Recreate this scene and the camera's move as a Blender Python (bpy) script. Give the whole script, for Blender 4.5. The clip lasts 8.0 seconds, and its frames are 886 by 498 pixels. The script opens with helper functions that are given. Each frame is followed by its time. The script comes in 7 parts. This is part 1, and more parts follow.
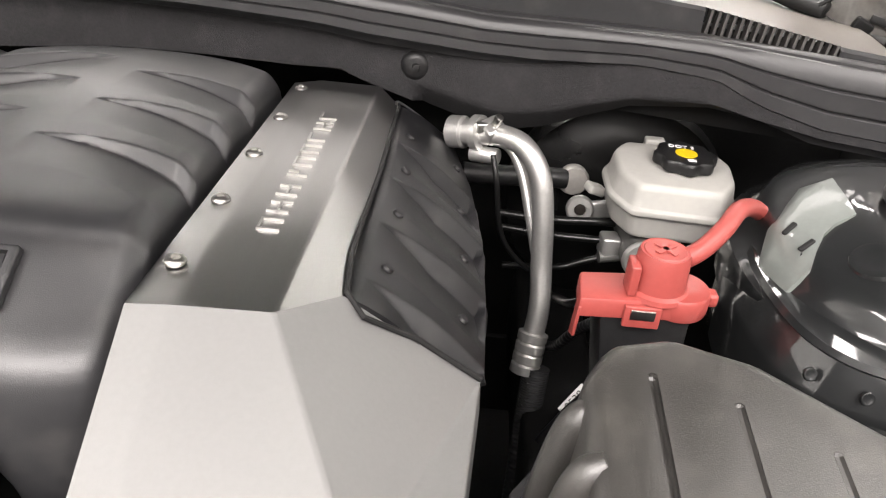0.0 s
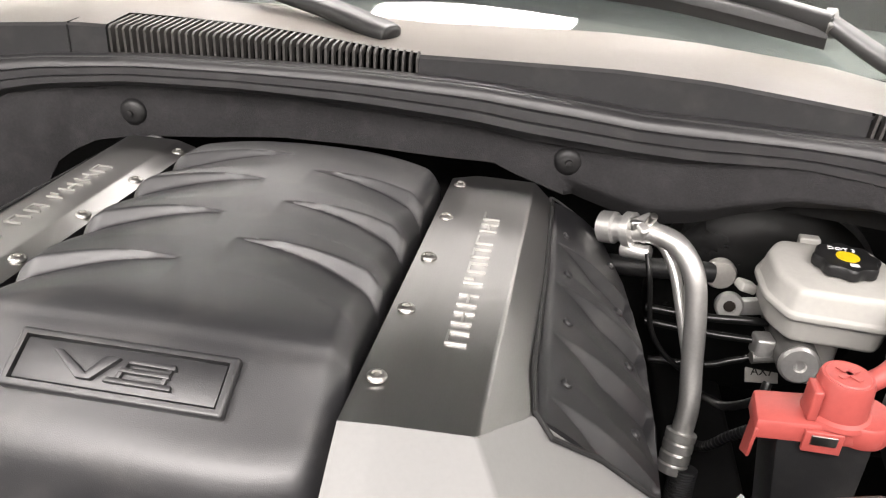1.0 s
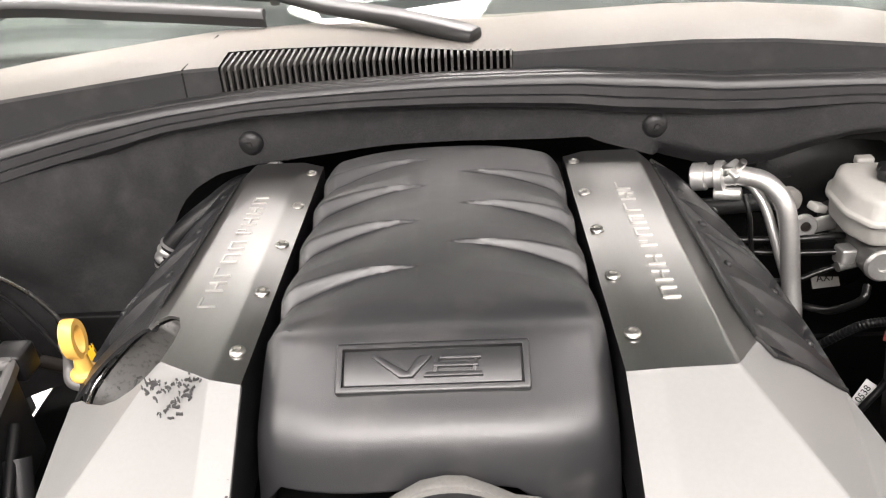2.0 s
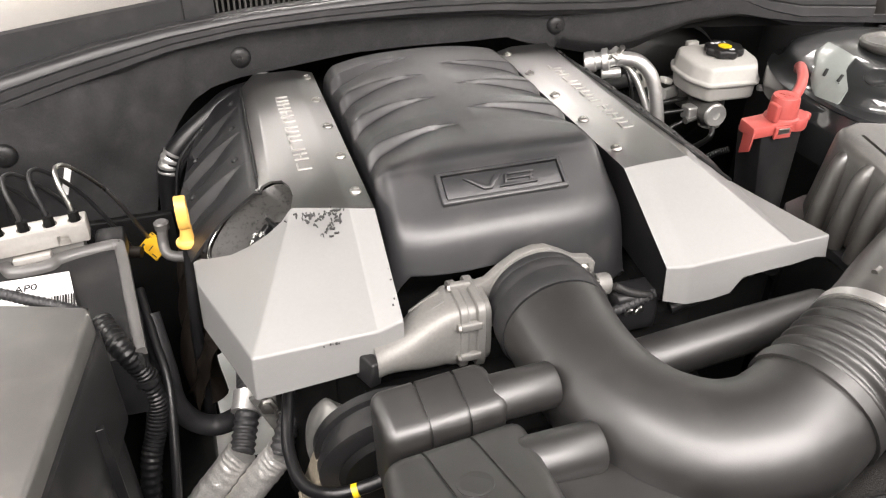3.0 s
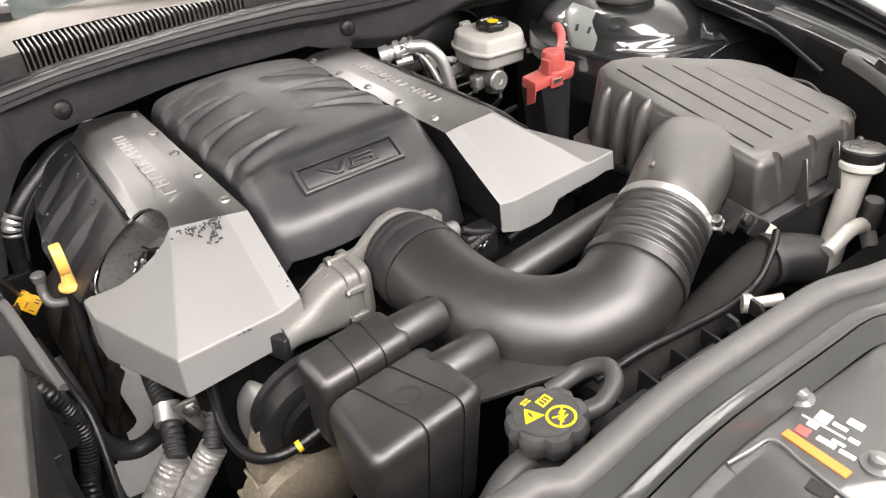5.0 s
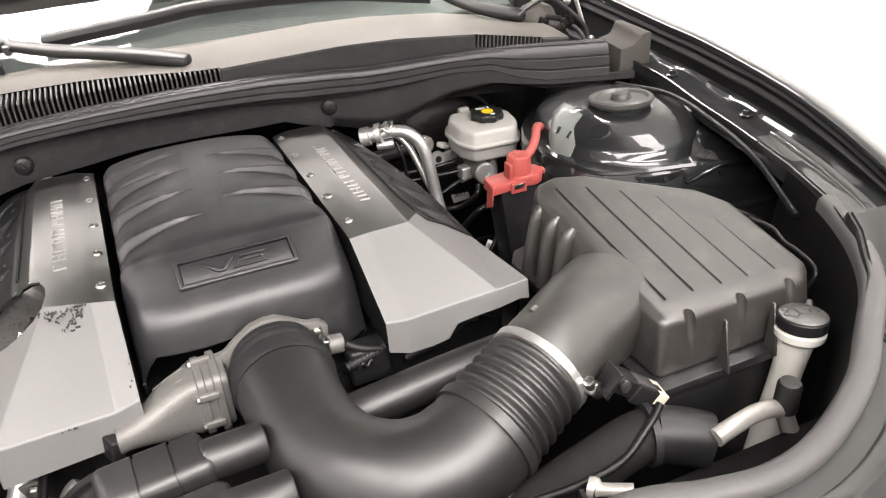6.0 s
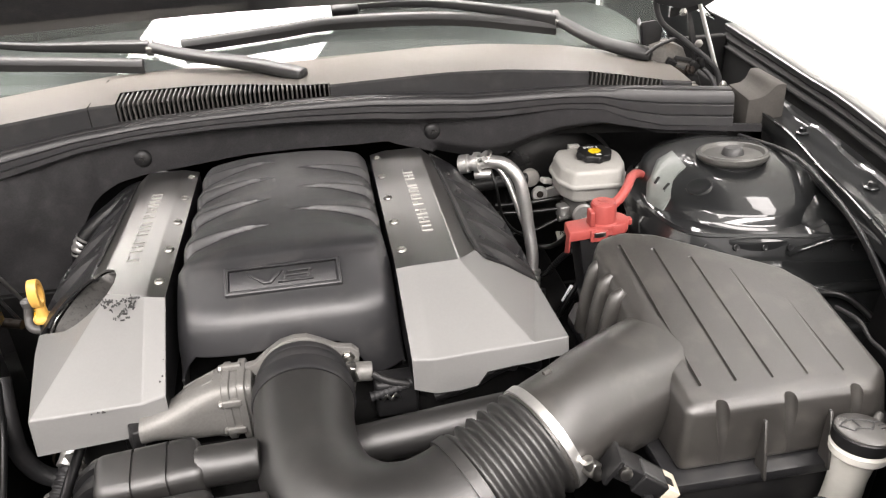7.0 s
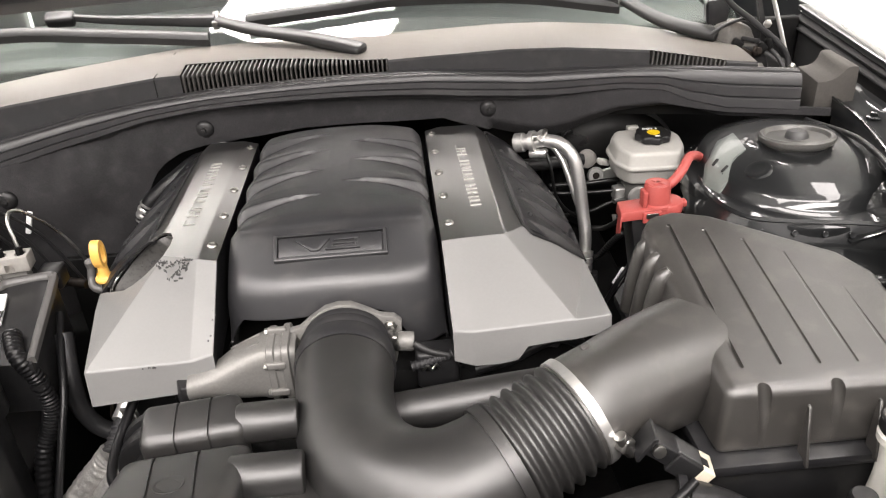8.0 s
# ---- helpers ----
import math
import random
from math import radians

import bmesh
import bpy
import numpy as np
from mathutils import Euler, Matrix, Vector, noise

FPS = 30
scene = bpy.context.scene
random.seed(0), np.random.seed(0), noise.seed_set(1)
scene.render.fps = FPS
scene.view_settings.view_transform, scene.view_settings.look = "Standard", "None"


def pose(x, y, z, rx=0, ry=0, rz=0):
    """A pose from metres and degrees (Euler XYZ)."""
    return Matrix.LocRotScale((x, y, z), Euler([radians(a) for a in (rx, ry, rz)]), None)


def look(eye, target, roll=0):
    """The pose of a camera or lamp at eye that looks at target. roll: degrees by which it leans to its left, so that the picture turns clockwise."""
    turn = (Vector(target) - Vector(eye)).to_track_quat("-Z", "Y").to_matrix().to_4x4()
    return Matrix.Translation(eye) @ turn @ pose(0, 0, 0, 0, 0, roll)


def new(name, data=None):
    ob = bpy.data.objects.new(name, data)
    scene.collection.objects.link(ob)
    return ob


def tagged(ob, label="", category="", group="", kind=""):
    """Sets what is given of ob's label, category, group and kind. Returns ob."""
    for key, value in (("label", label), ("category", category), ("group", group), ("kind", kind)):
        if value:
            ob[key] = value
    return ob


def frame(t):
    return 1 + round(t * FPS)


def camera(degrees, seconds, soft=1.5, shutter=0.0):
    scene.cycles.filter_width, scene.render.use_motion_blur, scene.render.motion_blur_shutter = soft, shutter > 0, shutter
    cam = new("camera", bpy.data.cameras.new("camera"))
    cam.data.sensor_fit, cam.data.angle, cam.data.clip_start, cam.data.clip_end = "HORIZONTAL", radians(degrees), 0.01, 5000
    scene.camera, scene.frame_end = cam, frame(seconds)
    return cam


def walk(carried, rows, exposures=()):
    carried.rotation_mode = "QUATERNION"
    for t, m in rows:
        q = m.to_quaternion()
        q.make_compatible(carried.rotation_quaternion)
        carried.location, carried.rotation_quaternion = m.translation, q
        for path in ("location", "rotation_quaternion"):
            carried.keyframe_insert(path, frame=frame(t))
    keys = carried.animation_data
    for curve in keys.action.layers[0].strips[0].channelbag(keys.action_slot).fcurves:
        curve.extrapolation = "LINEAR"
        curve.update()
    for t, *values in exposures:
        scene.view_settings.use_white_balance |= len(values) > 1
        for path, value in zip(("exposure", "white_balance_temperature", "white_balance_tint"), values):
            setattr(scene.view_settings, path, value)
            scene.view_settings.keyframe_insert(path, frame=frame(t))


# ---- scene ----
cam = camera(58.7, 8.0, soft=1.2)
PATH = [
    (0, (0.292, -0.361, 1.124), (0.282, 1.356, 0.1), 5.4),
    (0.5, (0.269, -0.363, 1.163), (0.111, 1.395, 0.223), 6.9),
    (1, (0.23, -0.361, 1.167), (-0.02, 1.388, 0.23), 3.4),
    (1.5, (0.174, -0.375, 1.183), (-0.058, 1.355, 0.207), -3.0),
    (1.7, (0.133, -0.4, 1.2), (-0.065, 1.326, 0.21), -3.7),
    (2.8, (-0.231, -0.648, 1.291), (0.157, 0.959, 0.165), -0.6),
    (3, (-0.256, -0.677, 1.285), (0.215, 0.892, 0.139), -0.1),
    (3.5, (-0.345, -0.664, 1.274), (0.199, 0.861, 0.1), -9.8),
    (4, (-0.391, -0.651, 1.299), (0.362, 0.785, 0.128), -13.7),
    (4.5, (-0.411, -0.678, 1.307), (0.48, 0.684, 0.146), -9.7),
    (5, (-0.364, -0.771, 1.325), (0.536, 0.6, 0.179), -4.5),
    (5.2, (-0.311, -0.827, 1.327), (0.563, 0.568, 0.193), -2.3),
    (6.3, (-0.013, -0.82, 1.358), (0.532, 0.819, 0.35), -3.4),
    (6.5, (0.022, -0.818, 1.357), (0.47, 0.858, 0.362), -3.1),
    (7, (0.072, -0.835, 1.361), (0.325, 0.882, 0.369), -2.6),
    (7.5, (0.084, -0.838, 1.36), (0.238, 0.89, 0.367), -2.8),
    (8, (0.094, -0.848, 1.346), (0.178, 0.875, 0.334), -3.4),
]
walk(cam, [(t, look(eye, target, roll)) for t, eye, target, roll in PATH], exposures=[(0, 0.38), (1.5, 0.50), (3.0, 0.54), (4.2, 0.46), (5.0, 0.42), (6.3, 0.20), (8, 0.18)])

# ---- light: a white photo bay with soft ceiling panels ----
world = bpy.data.worlds.new("world")
scene.world = world
world.use_nodes = True
world.node_tree.nodes["Background"].inputs[0].default_value = (1, 1, 1, 1)
world.node_tree.nodes["Background"].inputs[1].default_value = 0.15


def panel_light(x, y, z, sx, sy, watts, turn=0, tint=(1.0, 0.93, 0.90)):
    data = bpy.data.lights.new("ceiling_light", "AREA")
    data.shape, data.size, data.size_y, data.energy, data.color = "RECTANGLE", sx, sy, watts, tint
    ob = new("ceiling_light", data)
    ob.matrix_world = pose(x, y, z, 0, 0, turn)
    tagged(ob, "white rectangular soft ceiling light panel", "ceiling light", "ceiling panels")
    return ob


panel_light(0.0, -2.2, 3.3, 3.4, 0.9, 160)
# fill panel with no known source, added to brighten surfaces that face forward
panel_light(0.0, -3.5, 3.3, 5.4, 0.6, 275)
for side in (-1, 1):
    panel_light(1.75 * side, -0.5, 3.3, 0.6, 2.6, 90 - 25 * side)
    panel_light(1.75 * side, 3.1, 3.3, 0.6, 2.2, 75)
panel_light(-0.20, 1.35, 3.28, 0.62, 3.7, 400, -33)
panel_light(0.0, 4.7, 3.3, 4.6, 1.4, 65)


# ---- materials ----
def material(name, color, rough=0.5, metal=0.0, vary=0.15, scale=60.0, bump=0.0, bump_scale=900.0, coat=0.0,
             stain=0.0, stain_color=(0.3, 0.28, 0.25), stretch=(1, 1, 1), rough_vary=0.1, spec=0.5):
    """Principled with grain at two scales, dust and fine relief, all in metres."""
    m = bpy.data.materials.new(name)
    m.use_nodes = True
    nt = m.node_tree
    n, l = nt.nodes, nt.links
    b = n["Principled BSDF"]
    co = n.new("ShaderNodeTexCoord")
    mp = n.new("ShaderNodeMapping")
    mp.inputs["Scale"].default_value = stretch
    l.new(co.outputs["Object"], mp.inputs["Vector"])
    big = n.new("ShaderNodeTexNoise")
    big.inputs["Scale"].default_value, big.inputs["Detail"].default_value = scale * 0.15, 6
    fine = n.new("ShaderNodeTexNoise")
    fine.inputs["Scale"].default_value, fine.inputs["Detail"].default_value = scale * 4, 4
    for t in (big, fine):
        l.new(mp.outputs["Vector"], t.inputs["Vector"])
    mix = n.new("ShaderNodeMath")
    mix.operation = "ADD"
    l.new(big.outputs["Fac"], mix.inputs[0])
    l.new(fine.outputs["Fac"], mix.inputs[1])
    ramp = n.new("ShaderNodeMapRange")
    ramp.inputs["From Min"].default_value, ramp.inputs["From Max"].default_value = 0.6, 1.4
    ramp.inputs["To Min"].default_value, ramp.inputs["To Max"].default_value = 1 - vary, 1 + vary
    l.new(mix.outputs[0], ramp.inputs["Value"])
    mul = n.new("ShaderNodeVectorMath")
    mul.operation = "SCALE"
    mul.inputs[0].default_value = color
    l.new(ramp.outputs["Result"], mul.inputs["Scale"])
    out = mul.outputs["Vector"]
    if stain:
        dust = n.new("ShaderNodeTexNoise")
        dust.inputs["Scale"].default_value, dust.inputs["Detail"].default_value = scale * 0.6, 10
        l.new(co.outputs["Object"], dust.inputs["Vector"])
        cut = n.new("ShaderNodeMapRange")
        cut.inputs["From Min"].default_value, cut.inputs["From Max"].default_value = 0.52, 0.8
        cut.inputs["To Max"].default_value = stain
        l.new(dust.outputs["Fac"], cut.inputs["Value"])
        lay = n.new("ShaderNodeMix")
        lay.data_type = "RGBA"
        lay.inputs["B"].default_value = (*stain_color, 1)
        l.new(cut.outputs["Result"], lay.inputs["Factor"])
        l.new(out, lay.inputs["A"])
        out = lay.outputs["Result"]
    l.new(out, b.inputs["Base Color"])
    rr = n.new("ShaderNodeMapRange")
    rr.inputs["To Min"].default_value, rr.inputs["To Max"].default_value = max(0.02, rough - rough_vary), rough + rough_vary
    l.new(big.outputs["Fac"], rr.inputs["Value"])
    l.new(rr.outputs["Result"], b.inputs["Roughness"])
    b.inputs["Metallic"].default_value = metal
    b.inputs["Specular IOR Level"].default_value = spec
    b.inputs["Coat Weight"].default_value = coat
    b.inputs["Coat Roughness"].default_value = 0.04
    if bump:
        grain = n.new("ShaderNodeTexNoise")
        grain.inputs["Scale"].default_value, grain.inputs["Detail"].default_value = bump_scale, 3
        l.new(mp.outputs["Vector"], grain.inputs["Vector"])
        bp = n.new("ShaderNodeBump")
        bp.inputs["Strength"].default_value, bp.inputs["Distance"].default_value = bump, 0.001
        l.new(grain.outputs["Fac"], bp.inputs["Height"])
        l.new(bp.outputs["Normal"], b.inputs["Normal"])
    return m


COVER = material("moulded_grey_plastic", (0.0185, 0.0185, 0.0200), 0.40, vary=0.08, scale=50, bump=0.15, bump_scale=1600, stain=0.08, spec=0.8)
TUBE = material("satin_black_plastic", (0.0145, 0.0141, 0.0137), 0.42, vary=0.1, scale=40, bump=0.05, bump_scale=700, stain=0.04, spec=0.85)
BOX = material("dusty_grey_plastic", (0.029, 0.0272, 0.0250), 0.36, vary=0.12, scale=60, bump=0.2, bump_scale=1300, stain=0.12, spec=1.0)
PANEL = material("dark_rocker_plastic", (0.0105, 0.0105, 0.0115), 0.4, vary=0.1, bump=0.2, bump_scale=1500, stain=0.05, spec=0.5)
BLACK = material("black_plastic", (0.010, 0.010, 0.0105), 0.4, vary=0.2, bump=0.15, stain=0.04, spec=0.35)
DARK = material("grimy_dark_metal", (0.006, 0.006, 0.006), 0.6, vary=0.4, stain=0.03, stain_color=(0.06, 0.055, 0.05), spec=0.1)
RUBBER = material("black_rubber", (0.016, 0.016, 0.017), 0.5, vary=0.2, stain=0.12, stain_color=(0.12, 0.11, 0.1), spec=0.35)
SEAL = material("grey_rubber_seal", (0.0215, 0.0212, 0.0222), 0.42, vary=0.12, stain=0.1, stain_color=(0.15, 0.14, 0.13))
FELT = material("black_felt_insulation", (0.0250, 0.0245, 0.0255), 0.85, vary=0.25, scale=90, bump=0.6, bump_scale=700, stain=0.08, stain_color=(0.14, 0.13, 0.13), spec=0.15)
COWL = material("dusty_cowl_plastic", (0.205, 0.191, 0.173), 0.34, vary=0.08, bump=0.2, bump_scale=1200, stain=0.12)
SILVER = material("silver_cover_paint", (0.190, 0.189, 0.186), 0.50, metal=0.14, vary=0.04, scale=80, bump=0.12, bump_scale=2600, rough_vary=0.05)
BRUSHED = material("brushed_steel_top", (0.31, 0.306, 0.299), 0.32, metal=1.0, vary=0.05, scale=60, bump=0.025, bump_scale=900, stretch=(12, 1, 1), rough_vary=0.05)
ALU = material("bright_aluminium", (0.58, 0.58, 0.56), 0.28, metal=1.0, vary=0.08, scale=80, bump=0.05)
CAST = material("cast_aluminium", (0.185, 0.181, 0.172), 0.52, metal=0.4, vary=0.15, scale=90, bump=0.25, bump_scale=700, stain=0.15, stain_color=(0.25, 0.22, 0.17))
STEEL = material("zinc_steel", (0.45, 0.44, 0.42), 0.3, metal=1.0, vary=0.1)
PAINT = material("dark_grey_body_paint", (0.0145, 0.0155, 0.0160), 0.38, metal=0.35, vary=0.06, coat=1.0, spec=0.2)
WHITE = material("milky_white_plastic", (0.35, 0.343, 0.322), 0.5, vary=0.06, scale=40, stain=0.1, stain_color=(0.4, 0.36, 0.28))
RED = material("red_plastic", (0.31, 0.058, 0.05), 0.45, vary=0.08, bump=0.1)
# milky plastic made lighter for the front light that reaches the neck
NECK = material("lit_milky_plastic", (0.56, 0.55, 0.51), 0.45, vary=0.06, scale=40, stain=0.08, stain_color=(0.4, 0.36, 0.28))
YELLOW = material("yellow_print", (0.62, 0.44, 0.01), 0.45, vary=0.05)
HANDLE = material("yellow_plastic", (0.64, 0.37, 0.085), 0.4, vary=0.06)
LABEL = material("white_label", (0.65, 0.65, 0.65), 0.5, vary=0.03)
INK = material("black_ink", (0.02, 0.02, 0.02), 0.5, vary=0.02, spec=0.1)
ORANGE = material("orange_print", (0.55, 0.15, 0.015), 0.45, vary=0.03)
CAPGREY = material("grey_cap_plastic", (0.04, 0.04, 0.04), 0.45, vary=0.1, bump=0.2)
FOIL = material("heat_shield_foil", (0.55, 0.54, 0.52), 0.36, metal=0.7, vary=0.2, scale=120, bump=0.8, bump_scale=260)
RUST = material("stained_brown_metal", (0.016, 0.0125, 0.010), 0.6, metal=0.3, vary=0.4, stain=0.2, stain_color=(0.10, 0.075, 0.05), spec=0.2)
BEIGE = material("oxidised_alloy", (0.20, 0.172, 0.13), 0.6, metal=0.4, vary=0.35, stain=0.3, stain_color=(0.08, 0.07, 0.05), bump=0.5, bump_scale=500)
WALLW = material("white_wall_paint", (0.74, 0.745, 0.73), 0.7, vary=0.02, scale=4)
FLOORW = material("pale_epoxy_floor", (0.72, 0.72, 0.71), 0.35, vary=0.04, scale=6)
# unseen front wall kept grey so it bounces less light into the bay
WALLG = material("light_cut_grey", (0.22, 0.22, 0.22), 0.7, vary=0.03, scale=4)
CEILW = material("white_ceiling_tile", (0.44, 0.445, 0.435), 0.8, vary=0.02, scale=6)
# pale colour stands in for what the flat tower facet reflects
PAD = material("pale_facet_reflection", (0.15, 0.165, 0.155), 0.45, vary=0.08, coat=0.5)
BLOCKGREY = material("dusty_matt_plastic", (0.052, 0.049, 0.045), 0.75, vary=0.15, scale=70, bump=0.2, stain=0.15, stain_color=(0.10, 0.09, 0.08), spec=0.15)
HINGE = material("dusty_dark_steel", (0.050, 0.047, 0.042), 0.6, metal=0.3, vary=0.4, stain=0.3, stain_color=(0.10, 0.07, 0.05))
MOUNT = material("grey_coated_steel", (0.100, 0.099, 0.094), 0.42, metal=0.4, vary=0.12, stain=0.15)
PURPLE = material("purple_wire", (0.28, 0.08, 0.2), 0.45, vary=0.05)
BUFF = material("buff_connector", (0.5, 0.45, 0.36), 0.45, vary=0.05)
WELL = material("mottled_grey_plastic", (0.075, 0.073, 0.070), 0.42, vary=0.1, stain=1.0, stain_color=(0.008, 0.008, 0.008), scale=420)
VALVE = material("machined_alloy", (0.40, 0.385, 0.36), 0.4, metal=0.5, vary=0.1, stain=0.15)
MUSTARD = material("mustard_plastic", (0.48, 0.27, 0.004), 0.5, vary=0.08, spec=0.2)
SLAT = material("grille_plastic", (0.036, 0.034, 0.032), 0.45, vary=0.08)
PALERIM = material("pale_grey_plastic", (0.072, 0.070, 0.068), 0.4, vary=0.08)
LOOM = material("glossy_black_conduit", (0.006, 0.006, 0.0065), 0.35, vary=0.2, spec=0.35)
PIPE = material("matt_aluminium_pipe", (0.60, 0.595, 0.58), 0.36, metal=0.85, vary=0.1, scale=80, stain=0.1)
# plate metal made brighter so the raised marks' highlights sit in its colour
MARK = material("highlight_stamp_metal", (0.46, 0.455, 0.44), 0.34, metal=0.9, vary=0.05)
FUSE = material("scuffed_grey_lid", (0.062, 0.060, 0.057), 0.30, vary=0.08, bump=0.2, bump_scale=1300, stain=0.10, spec=1.0)
# body paint lightened on the slam parts: reflected light put into the base colour
SLAM = material("lightened_body_paint", (0.092, 0.096, 0.093), 0.4, metal=0.3, vary=0.06, coat=1.0)
FRONTSEAL = material("weathered_grey_rubber", (0.062, 0.061, 0.060), 0.5, vary=0.1, scale=40, bump=0.15, stain=0.12, stain_color=(0.16, 0.15, 0.14))
# same body paint, lightened less, to carry the light on the flat panel
SLAMTOP = material("lightened_panel_paint", (0.052, 0.053, 0.051), 0.4, metal=0.3, vary=0.06, coat=1.0)
GLOSSBLACK = material("gloss_black_paint", (0.004, 0.004, 0.004), 0.3, vary=0.2, spec=0.4)
COWLFACE = material("dark_cowl_plastic", (0.050, 0.050, 0.052), 0.45, vary=0.08, bump=0.2, bump_scale=1200, stain=0.1)
FABRIC = material("braided_hose_fabric", (0.010, 0.0095, 0.009), 0.75, vary=0.35, scale=140, bump=0.7, bump_scale=900, stain=0.1, stain_color=(0.06, 0.055, 0.05), spec=0.2)
WIPER = material("wiper_black", (0.005, 0.005, 0.0052), 0.48, vary=0.2, spec=0.5)
GUM = material("flaked_dark_patch", (0.05, 0.05, 0.05), 0.7, vary=0.2, spec=0.1)

GLASS = bpy.data.materials.new("green_tinted_glass")
GLASS.use_nodes = True
_g = GLASS.node_tree.nodes["Principled BSDF"]
_g.inputs["Base Color"].default_value = (0.74, 0.82, 0.78, 1)
_g.inputs["Roughness"].default_value = 0.02
_g.inputs["Transmission Weight"].default_value = 1.0
_g.inputs["IOR"].default_value = 1.5


# ---- mesh helpers ----
def thing(name, at, label, category, group="", kind=""):
    ob = new(name)
    ob.location = at
    ob.empty_display_size = 0.02
    return tagged(ob, label, category, group, kind)


def finish(bm, mat, sharp=38, name="mesh"):
    me = bpy.data.meshes.new(name)
    bmesh.ops.recalc_face_normals(bm, faces=bm.faces)
    bm.to_mesh(me)
    bm.free()
    for p in me.polygons:
        p.use_smooth = True
    me.set_sharp_from_angle(angle=radians(sharp))
    me.materials.append(mat)
    return me


def world_at(ob):
    v = Vector(ob.location)
    while ob.parent:
        ob = ob.parent
        v += Vector(ob.location)
    return v


def part(name, bm, mat, parent=None, label="", sharp=38, at=None):
    """One mesh object. Its bmesh is in world metres, or round the point at."""
    ob = new(name, finish(bm, mat, sharp, name))
    place = Vector(at) if at is not None else Vector((0, 0, 0))
    if parent is not None:
        ob.parent = parent
        place = place - world_at(parent)
    ob.location = place
    if label:
        ob["label"] = label
    return ob


def shared(name, me, at, parent, turn=None):
    ob = new(name, me)
    ob.parent = parent
    ob.location = Vector(at) - world_at(parent)
    if turn is not None:
        ob.rotation_euler = turn
    return ob


def solid(verts, faces, bevel=0.0, segs=2):
    bm = bmesh.new()
    vs = [bm.verts.new(v) for v in verts]
    for f in faces:
        bm.faces.new([vs[i] for i in f])
    bmesh.ops.recalc_face_normals(bm, faces=bm.faces)
    if bevel:
        bmesh.ops.bevel(bm, geom=bm.edges[:], offset=bevel, segments=segs, profile=0.5, affect="EDGES", clamp_overlap=min(e.calc_length() for e in bm.edges) < 2.5 * bevel)
    return bm


def prism(outline, low, high, bevel=0.0, segs=2):
    """An outline of x, y swept from low to high; low and high are numbers or one number per corner."""
    n = len(outline)
    lo = low if isinstance(low, (list, tuple)) else [low] * n
    hi = high if isinstance(high, (list, tuple)) else [high] * n
    vs = [(x, y, z) for (x, y), z in zip(outline, lo)] + [(x, y, z) for (x, y), z in zip(outline, hi)]
    fs = [list(range(n))[::-1], list(range(n, 2 * n))] + [[i, (i + 1) % n, n + (i + 1) % n, n + i] for i in range(n)]
    return solid(vs, fs, bevel, segs)


def rbox(c, s, bevel=0.003, turn=(0, 0, 0), segs=3):
    hx, hy, hz = (v / 2 for v in s)
    bm = prism([(-hx, -hy), (hx, -hy), (hx, hy), (-hx, hy)], -hz, hz, bevel, segs)
    bmesh.ops.transform(bm, matrix=pose(*c, *turn), verts=bm.verts)
    return bm


def add(bm, other):
    me = bpy.data.meshes.new("tmp")
    other.to_mesh(me)
    other.free()
    bm.from_mesh(me)
    bpy.data.meshes.remove(me)
    return bm


def loft(rings, caps=True, closed=False):
    bm = bmesh.new()
    rows = [[bm.verts.new(p) for p in r] for r in rings]
    k = len(rows[0])
    pairs = list(zip(rows, rows[1:])) + ([(rows[-1], rows[0])] if closed else [])
    for a, b in pairs:
        for i in range(k):
            j = (i + 1) % k
            bm.faces.new((a[i], a[j], b[j], b[i]))
    if caps and not closed:
        bm.faces.new(rows[0][::-1])
        bm.faces.new(rows[-1])
    return bm


def lathe(profile, seg=32, m=None):
    """A profile of radius, height turned round z, closed at both ends, then set by the matrix m."""
    rings = [[(r * math.cos(2 * math.pi * i / seg), r * math.sin(2 * math.pi * i / seg), z) for i in range(seg)] for r, z in profile]
    bm = loft(rings)
    if m is not None:
        bmesh.ops.transform(bm, matrix=m, verts=bm.verts)
    return bm


def along(a, b):
    """The matrix that carries z onto the way from a to b, at a."""
    return Matrix.Translation(a) @ (Vector(b) - Vector(a)).to_track_quat("Z", "Y").to_matrix().to_4x4()


def rod(a, b, r, seg=20, bevel=0.0):
    d = (Vector(b) - Vector(a)).length
    prof = [(r, 0), (r, d)] if not bevel else [(r - bevel, 0), (r - 0.3 * bevel, 0.3 * bevel), (r, bevel), (r, d - bevel), (r - 0.3 * bevel, d - 0.3 * bevel), (r - bevel, d)]
    return lathe(prof, seg, along(a, b))


def spline(pts, step=8):
    """Points on a smooth curve through pts, which may carry further values such as a radius."""
    p = [np.array(v, float) for v in pts]
    p = [2 * p[0] - p[1]] + p + [2 * p[-1] - p[-2]]
    out = []
    for i in range(1, len(p) - 2):
        for s in range(step):
            t = s / step
            a, b, c, d = p[i - 1:i + 3]
            out.append(0.5 * (2 * b + (c - a) * t + (2 * a - 5 * b + 4 * c - d) * t * t + (3 * b - a - 3 * c + d) * t ** 3))
    return out + [p[-2]]


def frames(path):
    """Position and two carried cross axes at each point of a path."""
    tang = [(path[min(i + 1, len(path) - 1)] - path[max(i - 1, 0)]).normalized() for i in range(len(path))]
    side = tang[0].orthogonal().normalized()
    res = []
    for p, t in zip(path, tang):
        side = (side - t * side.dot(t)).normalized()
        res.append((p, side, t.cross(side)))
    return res


